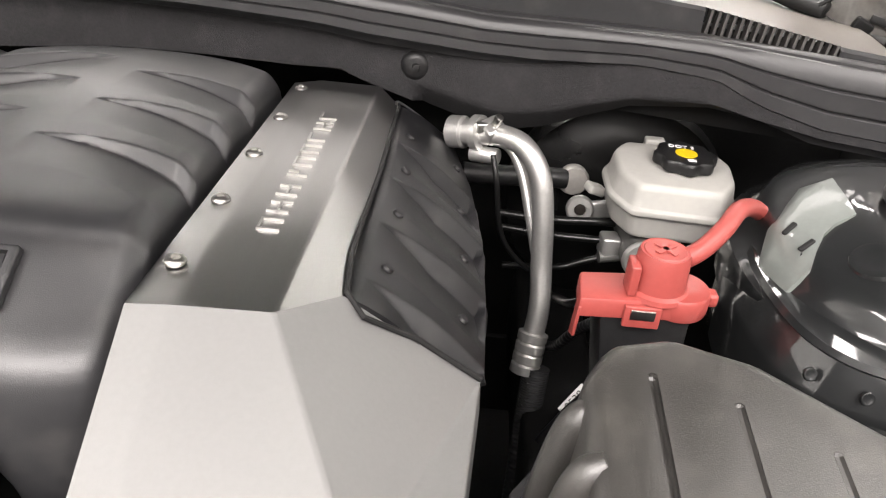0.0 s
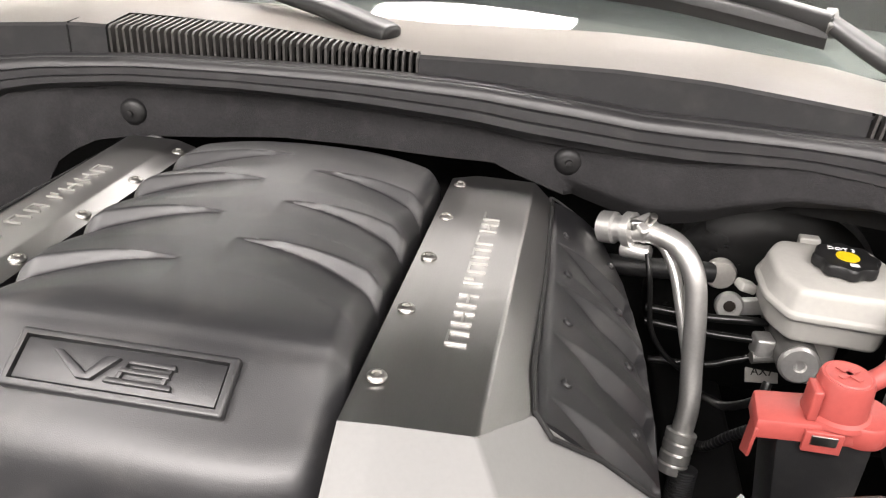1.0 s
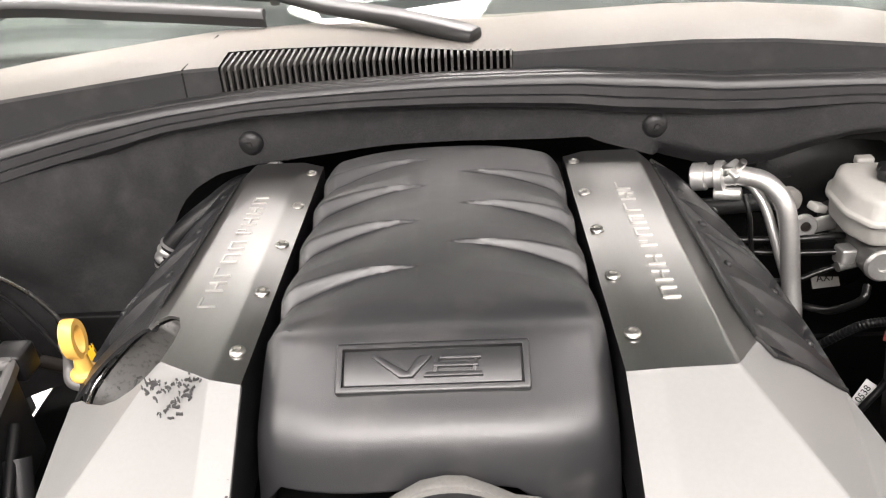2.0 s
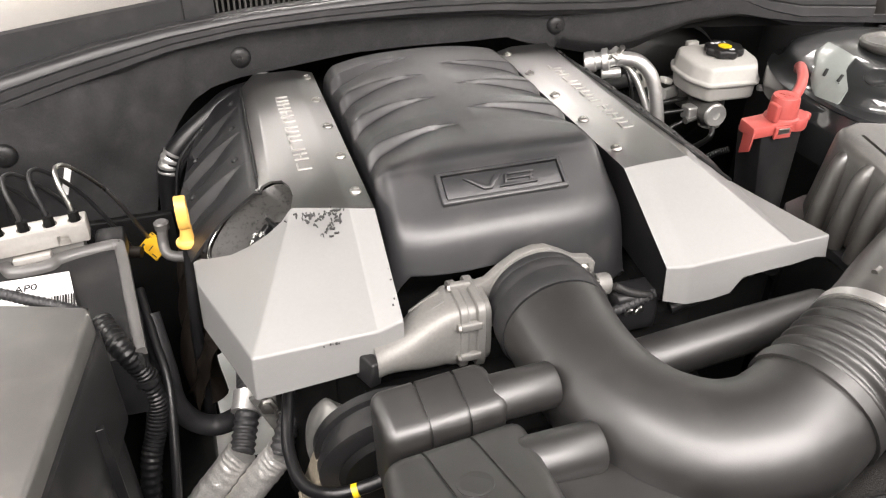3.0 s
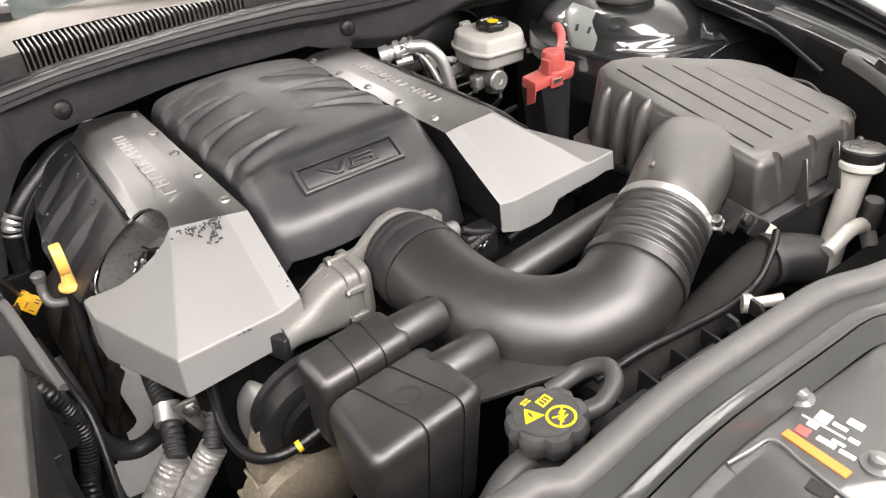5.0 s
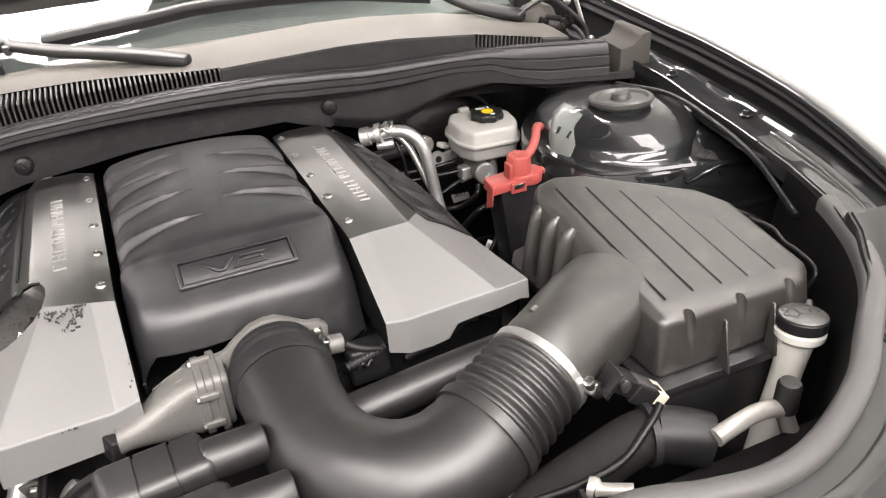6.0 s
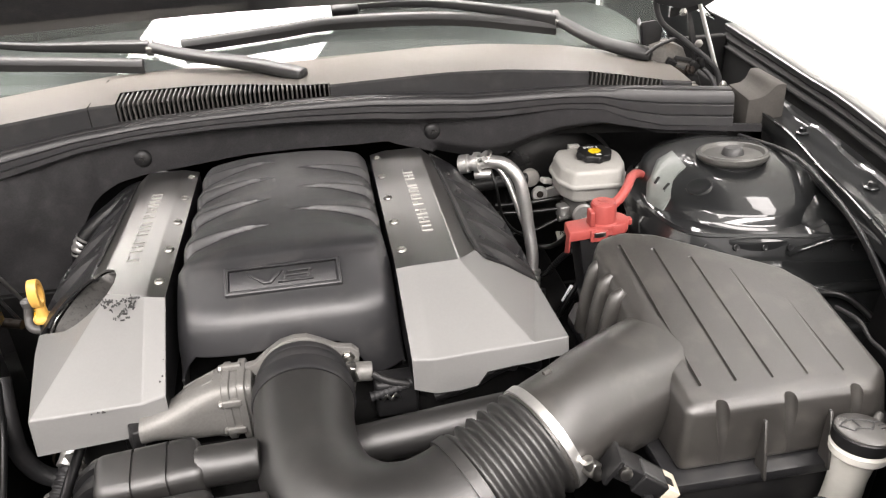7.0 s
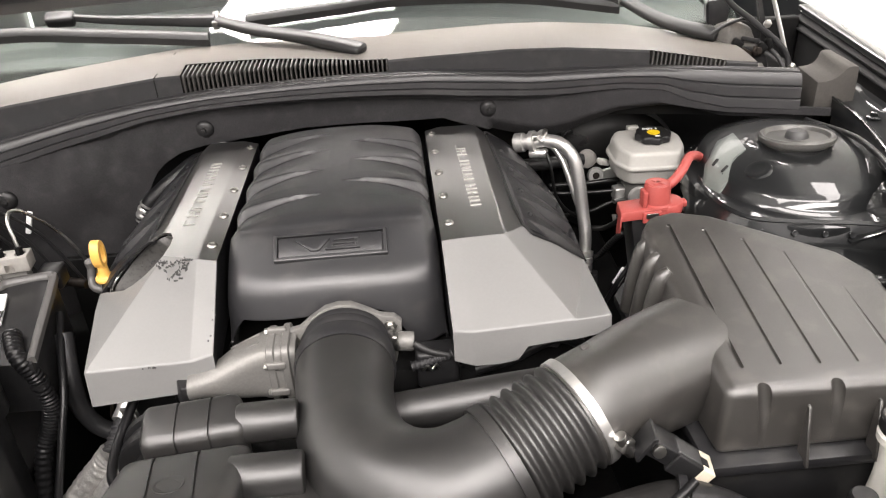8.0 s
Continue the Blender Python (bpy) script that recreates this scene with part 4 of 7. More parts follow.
# ---- the engine's covers ----
def centre_cover():
    cover = thing("intake_cover", (0, 0.1, 0.82), "dark grey moulded plastic intake cover with a V8 badge", "engine cover")
    # height along the middle, from the back to the front's lower edge
    spine = [(0.368, 0.845), (0.364, 0.872), (0.352, 0.884), (0.32, 0.891), (0.24, 0.8965), (0.15, 0.899), (0.07, 0.9015), (0.03, 0.9035), (0.014, 0.903), (0.004, 0.9008), (-0.004, 0.8970),
             (-0.016, 0.8912), (-0.045, 0.8745), (-0.059, 0.8665), (-0.067, 0.8605), (-0.0725, 0.8535), (-0.0765, 0.844), (-0.081, 0.828), (-0.085, 0.81), (-0.0885, 0.79), (-0.0915, 0.762)]
    # the lower edge of the front, arched over the throttle flange
    hem = [(-0.14, 0.78), (-0.127, 0.786), (-0.119, 0.803), (-0.108, 0.817), (-0.05, 0.819), (0.0, 0.822), (0.045, 0.822), (0.056, 0.820), (0.070, 0.809), (0.081, 0.792), (0.088, 0.772), (0.096, 0.766), (0.14, 0.772)]
    fine = spline(spine, 7)
    left_gills = [(-0.108, 0.281, -0.01, 0.302), (-0.113, 0.211, -0.01, 0.230), (-0.115, 0.136, -0.015, 0.156), (-0.119, 0.055, -0.012, 0.0755)]
    right_gills = [(0.128, 0.241, 0.02, 0.263), (0.127, 0.170, 0.02, 0.189), (0.126, 0.094, 0.011, 0.115)]

    def gill(x, y):
        d = 0.0
        for gs, s in ((left_gills, -1), (right_gills, 1)):
            for xe, ye, xt, yt in gs:
                w = (x - xt) / (xe - xt)
                if w <= 0:
                    continue
                w = min(w, 1.0)
                line = yt + (ye - yt) * w ** 1.3 + 0.010 * math.sin(w * math.pi)
                q = line - y
                if 0 <= q < 0.066:
                    face = 0.0135 * w
                    d -= 0.0125 * w ** 0.8 * (min(1, q / max(face, 0.002)) if q < face else max(0, 1 - (q - face) / 0.05) ** 1.25)
        return d

    half, n = 0.122, 150
    ys = list(np.arange(0.330, 0.0, -0.0012))
    table = sorted((y, z) for y, z in fine)
    prof = [(y, z) for y, z in fine if y > 0.331] + [(y, lerp(table, y)) for y in ys] + [(y, z) for y, z in fine if y < 0.0]
    fall = sorted((z, y) for y, z in prof if y < -0.06)
    bm = bmesh.new()
    rows = []
    for y, z in prof:
        row = []
        front = min(1.0, max(0.0, (0.03 - y) / 0.07))
        front = front * front * (3 - 2 * front)
        rear = max(0, (y - 0.25) / 0.11)
        for i in range(n + 1):
            u = -1 + 2 * i / n
            a = abs(u)
            w = half + 0.004 * front + (0.007 if u < 0 else 0.0)
            if a < 0.9:
                t = a / 0.9
                x = 0.005 + math.copysign(t, u) * w * 0.985
                drop = 0.006 * t ** 2 + 0.012 * max(0, (t - 0.86) / 0.14) ** 2.2
                yy = y + 0.02 * t ** 4 * front - 0.028 * t ** 3 * rear
            else:
                t = (a - 0.9) / 0.1
                x = 0.005 + math.copysign(w * (0.985 + 0.028 * math.sin(t * math.pi / 2)), u)
                drop = 0.018 + 0.085 * t
                yy = y + 0.02 * front - 0.028 * rear
            top = z - drop
            if y > 0.0:
                top += gill(x, yy) * (1 if a < 0.9 else max(0, 1 - 2.5 * (a - 0.9) / 0.1))
            if y < 0 and z < 0.8535:
                # the rows of the front close up onto its arched lower edge
                edge = lerp(hem, x)
                low = edge + (z - 0.762) * (0.8535 - edge) / 0.0915
                yy += lerp(fall, low) - y
                top = low - drop * (low - edge) / (0.8535 - edge)
            row.append(bm.verts.new((x, yy, top)))
        rows.append(row)
    for a, b in zip(rows, rows[1:]):
        for i in range(n):
            bm.faces.new((a[i], a[i + 1], b[i + 1], b[i]))
    body = part("cover_shell", bm, COVER, cover, sharp=40)
    mod = body.modifiers.new("shell", "SOLIDIFY")
    mod.thickness = 0.003
    # the badge: a raised frame, a plain field, and a V and an 8
    m = facing((0.001, -0.0305, 0.8845), (1, 0, 0), (0, 0.03, 0.0175))
    def badge(outline, hole=None, h=0.0016, low=-0.002, round_=0.0006, segs=2):
        b = prism(outline, low, h, round_, segs)
        if hole:
            b = carve(b, prism(hole, -0.02, 0.02))
        bmesh.ops.transform(b, matrix=m, verts=b.verts)
        return b
    rect = lambda w, h: [(-w, -h), (w, -h), (w, h), (-w, h)]
    part("badge_frame", badge(rect(0.0675, 0.0185), rect(0.0628, 0.0140), 0.0032, -0.004, 0.0022, 4), COVER, cover, sharp=50)
    part("badge_field", badge(rect(0.0614, 0.0127), None, 0.0017, -0.002, 0.0006, 2), COVER, cover, sharp=50)
    part("letter_v", badge([(-0.042, 0.0068), (-0.036, 0.0068), (-0.0175, -0.0045), (-0.0090, 0.0068), (0.000, 0.0068), (-0.0135, -0.0085), (-0.0225, -0.0085)], None, 0.0052), COVER, cover)
    for y, x0, x1 in ((0.0055, 0.005, 0.034), (0.0, 0.001, 0.032), (-0.0068, -0.006, 0.035)):
        part("digit_bar", badge([(x0, y - 0.0016), (x1, y - 0.0016), (x1 - 0.001, y + 0.0016), (x0 + 0.002, y + 0.0016)], None, 0.0052), COVER, cover)
    for x in (0.004, 0.031):
        part("digit_bar", badge([(x - 0.0015 - 0.003, -0.0068), (x + 0.0015 - 0.003, -0.0068), (x + 0.0015, 0.0055), (x - 0.0015, 0.0055)], None, 0.0046), COVER, cover)
    return cover


def raised_bars(cover, x0, x1, y0, y1, z0, z1, flip):
    """Nine plain raised glyph blocks along the cover in place of the maker's name."""
    kinds = ["box", "bars", "bars", "wedge", "box", "box", "corner", "bars", "corner"]
    n = len(kinds)
    xc, w, L = (x0 + x1) / 2, abs(x1 - x0), (y1 - y0)
    h = L / n * 0.60
    for k, kind in enumerate(kinds):
        y = y0 + L * (k + 0.5) / n if not flip else y1 - L * (k + 0.5) / n
        z = z0 + (z1 - z0) * (y - y0) / L
        m = facing((xc, y, z), (1, 0, 0), (0, L, z1 - z0))
        t = 0.0016
        shapes = {"box": [(-w / 2, w / 2, -h / 2, -h / 2 + t), (-w / 2, w / 2, h / 2 - t, h / 2), (-w / 2, -w / 2 + t, -h / 2, h / 2)],
                  "bars": [(-w / 2, w / 2, -h / 2, -h / 2 + t), (-w / 2, w / 2, h / 2 - t, h / 2), (-t / 2, t / 2, -h / 2, h / 2)],
                  "wedge": [(-w / 2, w / 2, -t / 2, t / 2), (-w / 2, 0, h / 2 - t, h / 2)],
                  "corner": [(-w / 2, w / 2, -h / 2, -h / 2 + t), (-w / 2, -w / 2 + t, -h / 2, h / 2)]}[kind]
        bm = bmesh.new()
        for a, b, c, d in shapes:
            q = prism([(a, c), (b, c), (b, d), (a, d)], -0.001, 0.0008)
            add(bm, q)
        bmesh.ops.transform(bm, matrix=m, verts=bm.verts)
        part("raised_mark", bm, MARK, cover)


def cover_bolts(cover, x, front):
    me = finish(lathe([(0.0062, 0), (0.0062, 0.0015), (0.0050, 0.0030), (0.0030, 0.0036), (0.0026, 0.0020), (0.001, 0.0018)], 20), STEEL, name="bolt")
    for k in range(5):
        y = 0.0 + 0.332 * k / 4
        shared("bolt", me, (x, y, front + (0.8668 - front) * k / 4), cover)


def rocker_panel(cover, inner, outer, s, gills):
    """The dark gilled side of a coil cover between two lines of (y, x, z)."""
    def f(u, v):
        y = inner[0][0] + (inner[1][0] - inner[0][0]) * u
        a = np.array([lerp(sorted((p[0], p[1]) for p in inner), y), lerp(sorted((p[0], p[2]) for p in inner), y)])
        yo = outer[-1][0] + (outer[0][0] - outer[-1][0]) * (1 - u)
        b = np.array([lerp(sorted((p[0], p[1]) for p in outer), yo), lerp(sorted((p[0], p[2]) for p in outer), yo)])
        x, z = a + (b - a) * v
        yy = y + (yo - y) * v
        bulge = 0.006 * math.sin(v * math.pi) - 0.006 * max(0, 1 - v / 0.06)
        for g in gills:
            q = g - yy
            w = min(1, max(0, (v - 0.10) / 0.45)) * min(1, max(0, (1.0 - v) / 0.02))
            face = 0.013 * w
            if w > 0 and 0 < q < 0.06:
                bulge -= 0.0095 * w * (q / face if q < face else max(0, 1 - (q - face) / 0.046))
        return (x + s * bulge * 0.55, yy, z + bulge * 0.83)
    pan = part("gilled_panel", grid(240, 30, f, 0.003), PANEL, cover, "dark grey gilled plastic side panel", sharp=40)
    me = finish(lathe([(0.0042, 0), (0.0042, 0.0022), (0.003, 0.0035), (0.001, 0.0036)], 12), PANEL, name="rivet")
    for g in gills:
        for v in (0.2, 0.8):
            u = (g + 0.018 - inner[0][0]) / (inner[1][0] - inner[0][0])
            if 0.03 < u < 0.97:
                shared("rivet", me, Vector(f(u, v)) - Vector((0, 0, 0.001)), pan, (0, s * radians(35), 0))
    return pan


def side_skirt(name, cover, points, drop, mat=None):
    """A thin wall hanging down from a line of points."""
    bm = bmesh.new()
    a = [bm.verts.new(p) for p in points]
    b = [bm.verts.new((p[0], p[1], d)) for p, d in zip(points, drop)]
    for i in range(len(points) - 1):
        bm.faces.new((a[i], a[i + 1], b[i + 1], b[i]))
    bmesh.ops.solidify(bm, geom=bm.faces[:], thickness=0.003)
    return part(name, bm, mat or SILVER, cover, sharp=20)


def pressed(verts, faces, fold=0.0022, thick=0.003):
    """A folded sheet with rounded folds, thickened inwards."""
    bm = bmesh.new()
    vs = [bm.verts.new(v) for v in verts]
    for f in faces:
        bm.faces.new([vs[i] for i in f])
    bmesh.ops.recalc_face_normals(bm, faces=bm.faces)
    if sum(f.normal.z * f.calc_area() for f in bm.faces) < 0:
        bmesh.ops.reverse_faces(bm, faces=bm.faces)
    folds = [e for e in bm.edges if len(e.link_faces) == 2 and e.calc_face_angle(0) > radians(5)]
    bmesh.ops.bevel(bm, geom=folds, offset=fold, segments=3, profile=0.5, affect="EDGES", clamp_overlap=True)
    bmesh.ops.solidify(bm, geom=bm.faces[:], thickness=thick)
    return bm


def sheet_part(name, bm, mat, parent, label=""):
    ob = part(name, bm, mat, parent, label, sharp=35)
    mod = ob.modifiers.new("normals", "WEIGHTED_NORMAL")
    mod.keep_sharp = True
    return ob


def coil_cover_right():
    c = thing("coil_cover", (0.21, 0.1, 0.80), "silver and brushed steel engine coil cover with raised plain marks", "engine cover", "coil covers")
    G, G2, F, D = (0.132, -0.041, 0.8832), (0.155, -0.041, 0.885), (0.208, -0.039, 0.885), (0.236, 0.006, 0.868)
    A, A2, B, C = (0.134, 0.350, 0.8660), (0.158, 0.358, 0.868), (0.214, 0.357, 0.868), (0.232, 0.353, 0.853)
    H, I, J, K, E = (0.134, -0.143, 0.825), (0.157, -0.150, 0.827), (0.269, -0.155, 0.836), (0.308, -0.158, 0.841), (0.321, 0.024, 0.801)
    sheet_part("top_plate", pressed([G, G2, F, D, A, A2, B, C], [(0, 1, 5, 4), (1, 2, 6, 5), (2, 3, 7, 6)]), BRUSHED, c, "brushed steel top plate")
    # the front facets fold down into a skirt, cut away on its outer half
    rim = [H, I, (0.185, -0.1513, 0.8293), (0.205, -0.1522, 0.8309), (0.216, -0.1526, 0.8317), (0.245, -0.1539, 0.8341), J, (0.295, -0.157, 0.8393), K, (0.3145, -0.067, 0.821), E]
    hang = [0.787, 0.783, 0.784, 0.788, 0.806, 0.810, 0.812, 0.818, 0.816, 0.79, 0.775]
    low = [(x, y - 0.004, z) if k < 9 else (x + 0.002, y, z) for k, ((x, y, _), z) in enumerate(zip(rim, hang))]
    n = len(rim)
    skirt = [(4 + k, 5 + k, 5 + n + k, 4 + n + k) for k in range(n - 1)]
    sheet_part("front_plate", pressed([G, G2, F, D] + rim + low, [(0, 4, 5, 1), (1, 5, 6, 7, 8, 9, 10, 2), (2, 10, 14, 3), (14, 10, 11, 12, 13)] + skirt), SILVER, c, "satin silver faceted front with a folded skirt")
    side_skirt("inner_skirt", c, [H, G, A], [0.787, 0.80, 0.80], PANEL)
    rocker_panel(c, [(0.353, 0.232, 0.853), (0.006, 0.236, 0.868)], [(0.382, 0.290, 0.800), (0.30, 0.308, 0.80), (0.20, 0.3205, 0.80), (0.11, 0.324, 0.80), (0.024, 0.3235, 0.80)], 1, [0.036, 0.113, 0.191, 0.266])
    part("panel_gap", tube([(0.2335, 0.350, 0.8535), (0.2350, 0.18, 0.861), (0.2375, 0.010, 0.868), (0.280, 0.017, 0.834), (0.321, 0.024, 0.802)], 0.0019, 8, 3), INK, c)
    part("bright_edge", tube([(0.2335, 0.33, 0.8565), (0.233, 0.3535, 0.8555), (0.262, 0.3695, 0.8305), (0.287, 0.3815, 0.806)], 0.0012, 6, 4), ALU, c)
    cover_bolts(c, 0.144, 0.8838)
    raised_bars(c, 0.176, 0.190, 0.042, 0.270, 0.8825, 0.8730, False)
    return c


def coil_cover_left():
    c = thing("coil_cover", (-0.21, 0.1, 0.80), "silver coil cover with flaked paint beside its filler cutout", "engine cover", "coil covers")
    G, G2, F = (-0.133, -0.037, 0.8797), (-0.156, -0.032, 0.881), (-0.212, -0.022, 0.874)
    A, A2, B, C = (-0.134, 0.352, 0.8660), (-0.158, 0.362, 0.868), (-0.212, 0.362, 0.868), (-0.230, 0.358, 0.853)
    D = (-0.236, 0.060, 0.862)
    H, I, J = (-0.132, -0.138, 0.819), (-0.156, -0.142, 0.815), (-0.270, -0.148, 0.817)
    L1, L2 = (-0.315, 0.045, 0.797), (-0.313, 0.012, 0.790)
    # the cutout's edge, from the side line round to the outer corner
    cut = [(-0.232, 0.070, 0.862), (-0.222, 0.072, 0.865), (-0.211, 0.066, 0.867), (-0.205, 0.050, 0.868), (-0.204, 0.030, 0.869), (-0.209, 0.010, 0.866), (-0.220, 0.002, 0.857), (-0.236, 0.004, 0.843),
           (-0.255, 0.012, 0.827), (-0.275, 0.024, 0.812), (-0.296, 0.040, 0.800), (-0.306, 0.048, 0.797)]
    vs = [G, G2, A, A2, B, C] + [D] + cut[:6]
    sheet_part("top_plate", pressed(vs, [(0, 2, 3, 1), (1, 3, 4, 8, 9, 10, 11, 12), (4, 5, 6, 7, 8)]), BRUSHED, c, "brushed steel top plate with a round cutout")
    vs = [G, G2, H, I, J, L2, L1] + cut[5:]
    k = len(cut) - 5
    n = len(vs)
    vs += [(-0.132, -0.141, 0.79), (-0.156, -0.146, 0.776), (-0.272, -0.152, 0.772), (-0.316, 0.010, 0.735), (-0.318, 0.045, 0.735)]
    skirt = [(2, 3, n + 1, n), (3, 4, n + 2, n + 1), (4, 5, n + 3, n + 2), (5, 6, n + 4, n + 3)]
    sheet_part("front_plate", pressed(vs, [(0, 1, 3, 2), (1, 7, 4, 3), tuple([7] + list(range(8, 7 + k)) + [6, 5, 4])] + skirt), SILVER, c, "satin silver faceted front, chipped at its edge")
    side_skirt("inner_skirt", c, [H, G, A], [0.787, 0.80, 0.80], PANEL)
    rocker_panel(c, [(0.358, -0.230, 0.853), (0.066, -0.236, 0.861)], [(0.384, -0.296, 0.79), (0.30, -0.312, 0.79), (0.20, -0.325, 0.79), (0.10, -0.325, 0.79), (0.055, -0.318, 0.79)], -1, [0.145, 0.230, 0.308])
    part("panel_gap", tube([(-0.2315, 0.355, 0.8535), (-0.2335, 0.22, 0.858), (-0.2362, 0.090, 0.8615)], 0.0017, 8, 3), INK, c)
    cover_bolts(c, -0.144, 0.8798)
    raised_bars(c, -0.193, -0.178, 0.058, 0.275, 0.8785, 0.8715, True)
    # flaked patches on the front facet, and on the edge of the cutout
    rng = random.Random(4)
    n = (Vector(I) - Vector(G2)).cross(Vector(J) - Vector(G2)).normalized()
    def facet(x, y):
        return G2[2] - (n.x * (x - G2[0]) + n.y * (y - G2[1])) / n.z
    bm = bmesh.new()
    for k in range(84):
        cx, cy, sp = ((-0.2010, -0.0345, 0.0030), (-0.1945, -0.0385, 0.0034), (-0.1850, -0.0350, 0.0028), (-0.1760, -0.0430, 0.0032), (-0.1710, -0.0300, 0.0030), (-0.187, -0.0400, 0.0120), (-0.1835, -0.0480, 0.0040))[k % 7]
        x, y = rng.gauss(cx, 1.3 * sp), rng.gauss(cy, sp * 0.8)
        way = rng.uniform(-0.6, 1.2)
        size = rng.choice((0.0003, 0.0004, 0.0005, 0.0007))
        for _ in range(rng.randint(1, 8)):
            way += rng.uniform(-0.8, 0.8)
            x, y = x + 1.1 * size * math.cos(way), y + 0.9 * size * math.sin(way)
            low = y < -0.0315
            z = 0.8792
            pts = [(x + size * rng.uniform(0.4, 1.3) * math.cos(a), y + size * rng.uniform(0.4, 1.3) * math.sin(a)) for a in np.linspace(0, 2 * math.pi, 7)[:-1]]
            add(bm, prism(pts, [facet(*p) - 0.001 if low else z for p in pts], [facet(*p) + 0.0004 if low else z + 0.0016 for p in pts]))
    tagged(part("flaked_patch", bm, GUM, c, "dark specks where the paint has flaked"), kind="stuff")
    bm = bmesh.new()
    for cx, cy, n in ((-0.135, -0.10, 8), (-0.2, -0.1465, 6)):
        for _ in range(n):
            x, y, r = rng.gauss(cx, 0.002 if n == 8 else 0.006), rng.gauss(cy, 0.02 if n == 8 else 0.0005), rng.uniform(0.0006, 0.0018)
            add(bm, rbox((x, y, 0.841 + (y + 0.1) * 0.55 if n == 8 else 0.815), (r, r, r), 0))
    tagged(part("edge_chip", bm, GUM, c), kind="stuff")
    return c


def oil_filler():
    o = thing("oil_filler", (-0.265, 0.06, 0.76), "black oil filler cap in a grey well under the cutout", "oil cap")
    rim = [(-0.232, 0.069, 0.860), (-0.222, 0.071, 0.863), (-0.211, 0.065, 0.865), (-0.2055, 0.050, 0.866), (-0.2045, 0.030, 0.867), (-0.2095, 0.010, 0.864), (-0.2205, 0.002, 0.855), (-0.236, 0.004, 0.841),
           (-0.255, 0.012, 0.825), (-0.275, 0.024, 0.810), (-0.296, 0.038, 0.799), (-0.297, 0.055, 0.804), (-0.286, 0.068, 0.816), (-0.272, 0.076, 0.829), (-0.255, 0.077, 0.844), (-0.243, 0.073, 0.853)]
    rim = [Vector(p[:3]) for p in spline(rim + rim[:1], 4)[:-1]]
    mid = sum(rim, Vector()) / len(rim)
    n = Vector((-0.62, -0.17, 0.765)).normalized()
    def ring(k, d):
        return [mid + (p - mid) * k - n * d for p in rim]
    part("well", loft([ring(1.0, 0.004), ring(0.985, 0.004), ring(0.93, 0.022), ring(0.84, 0.040), ring(0.78, 0.046), ring(0.4, 0.050), ring(0.1, 0.050)], caps=False), WELL, o, "mottled grey inner wall of the well", sharp=60)
    part("rim", tube([tuple(p) for p in rim[38:]] + [tuple(rim[0])], 0.0017, 8, 2), ALU, o, "thin bright rim of the well")
    part("outer_rim", tube([(-0.243, 0.074, 0.854), (-0.267, 0.0845, 0.838), (-0.283, 0.0825, 0.825), (-0.296, 0.066, 0.811), (-0.302, 0.05, 0.803)], 0.0016, 8, 5), PANEL, o)
    part("filler_cap", lathe([(0.024, 0), (0.024, 0.014), (0.021, 0.018), (0.004, 0.018)], 26, along(mid - n * 0.052 + Vector((-0.012, 0.0, -0.01)), mid)), BLACK, o)
    part("cap_grip", rbox(mid - n * 0.028 + Vector((-0.014, 0.0, -0.012)), (0.034, 0.008, 0.012), 0.002, (-8, -35, 35)), BLACK, o)
    part("divider", rbox(mid - n * 0.034 + Vector((0.004, -0.004, 0)), (0.004, 0.050, 0.018), 0.001, (0, -38, 20)), BLACK, o)
    for k, (dx, dy, dz) in enumerate(((-0.020, 0.004, -0.014), (-0.013, -0.002, -0.010), (-0.016, -0.006, -0.016), (-0.024, -0.002, -0.019), (0.004, -0.020, 0.004), (0.008, -0.024, 0.006))):
        q = mid - n * 0.024 + Vector((dx, dy, dz))
        part("clip", tube([q, q + Vector((0.003, 0.004, 0.003)), q + Vector((0.006, -0.001, 0.001)), q + Vector((0.003, -0.005, -0.001))], 0.0018, 8, 4), ALU, o, "chrome spring clip")


centre_cover()
coil_cover_right()
coil_cover_left()
oil_filler()


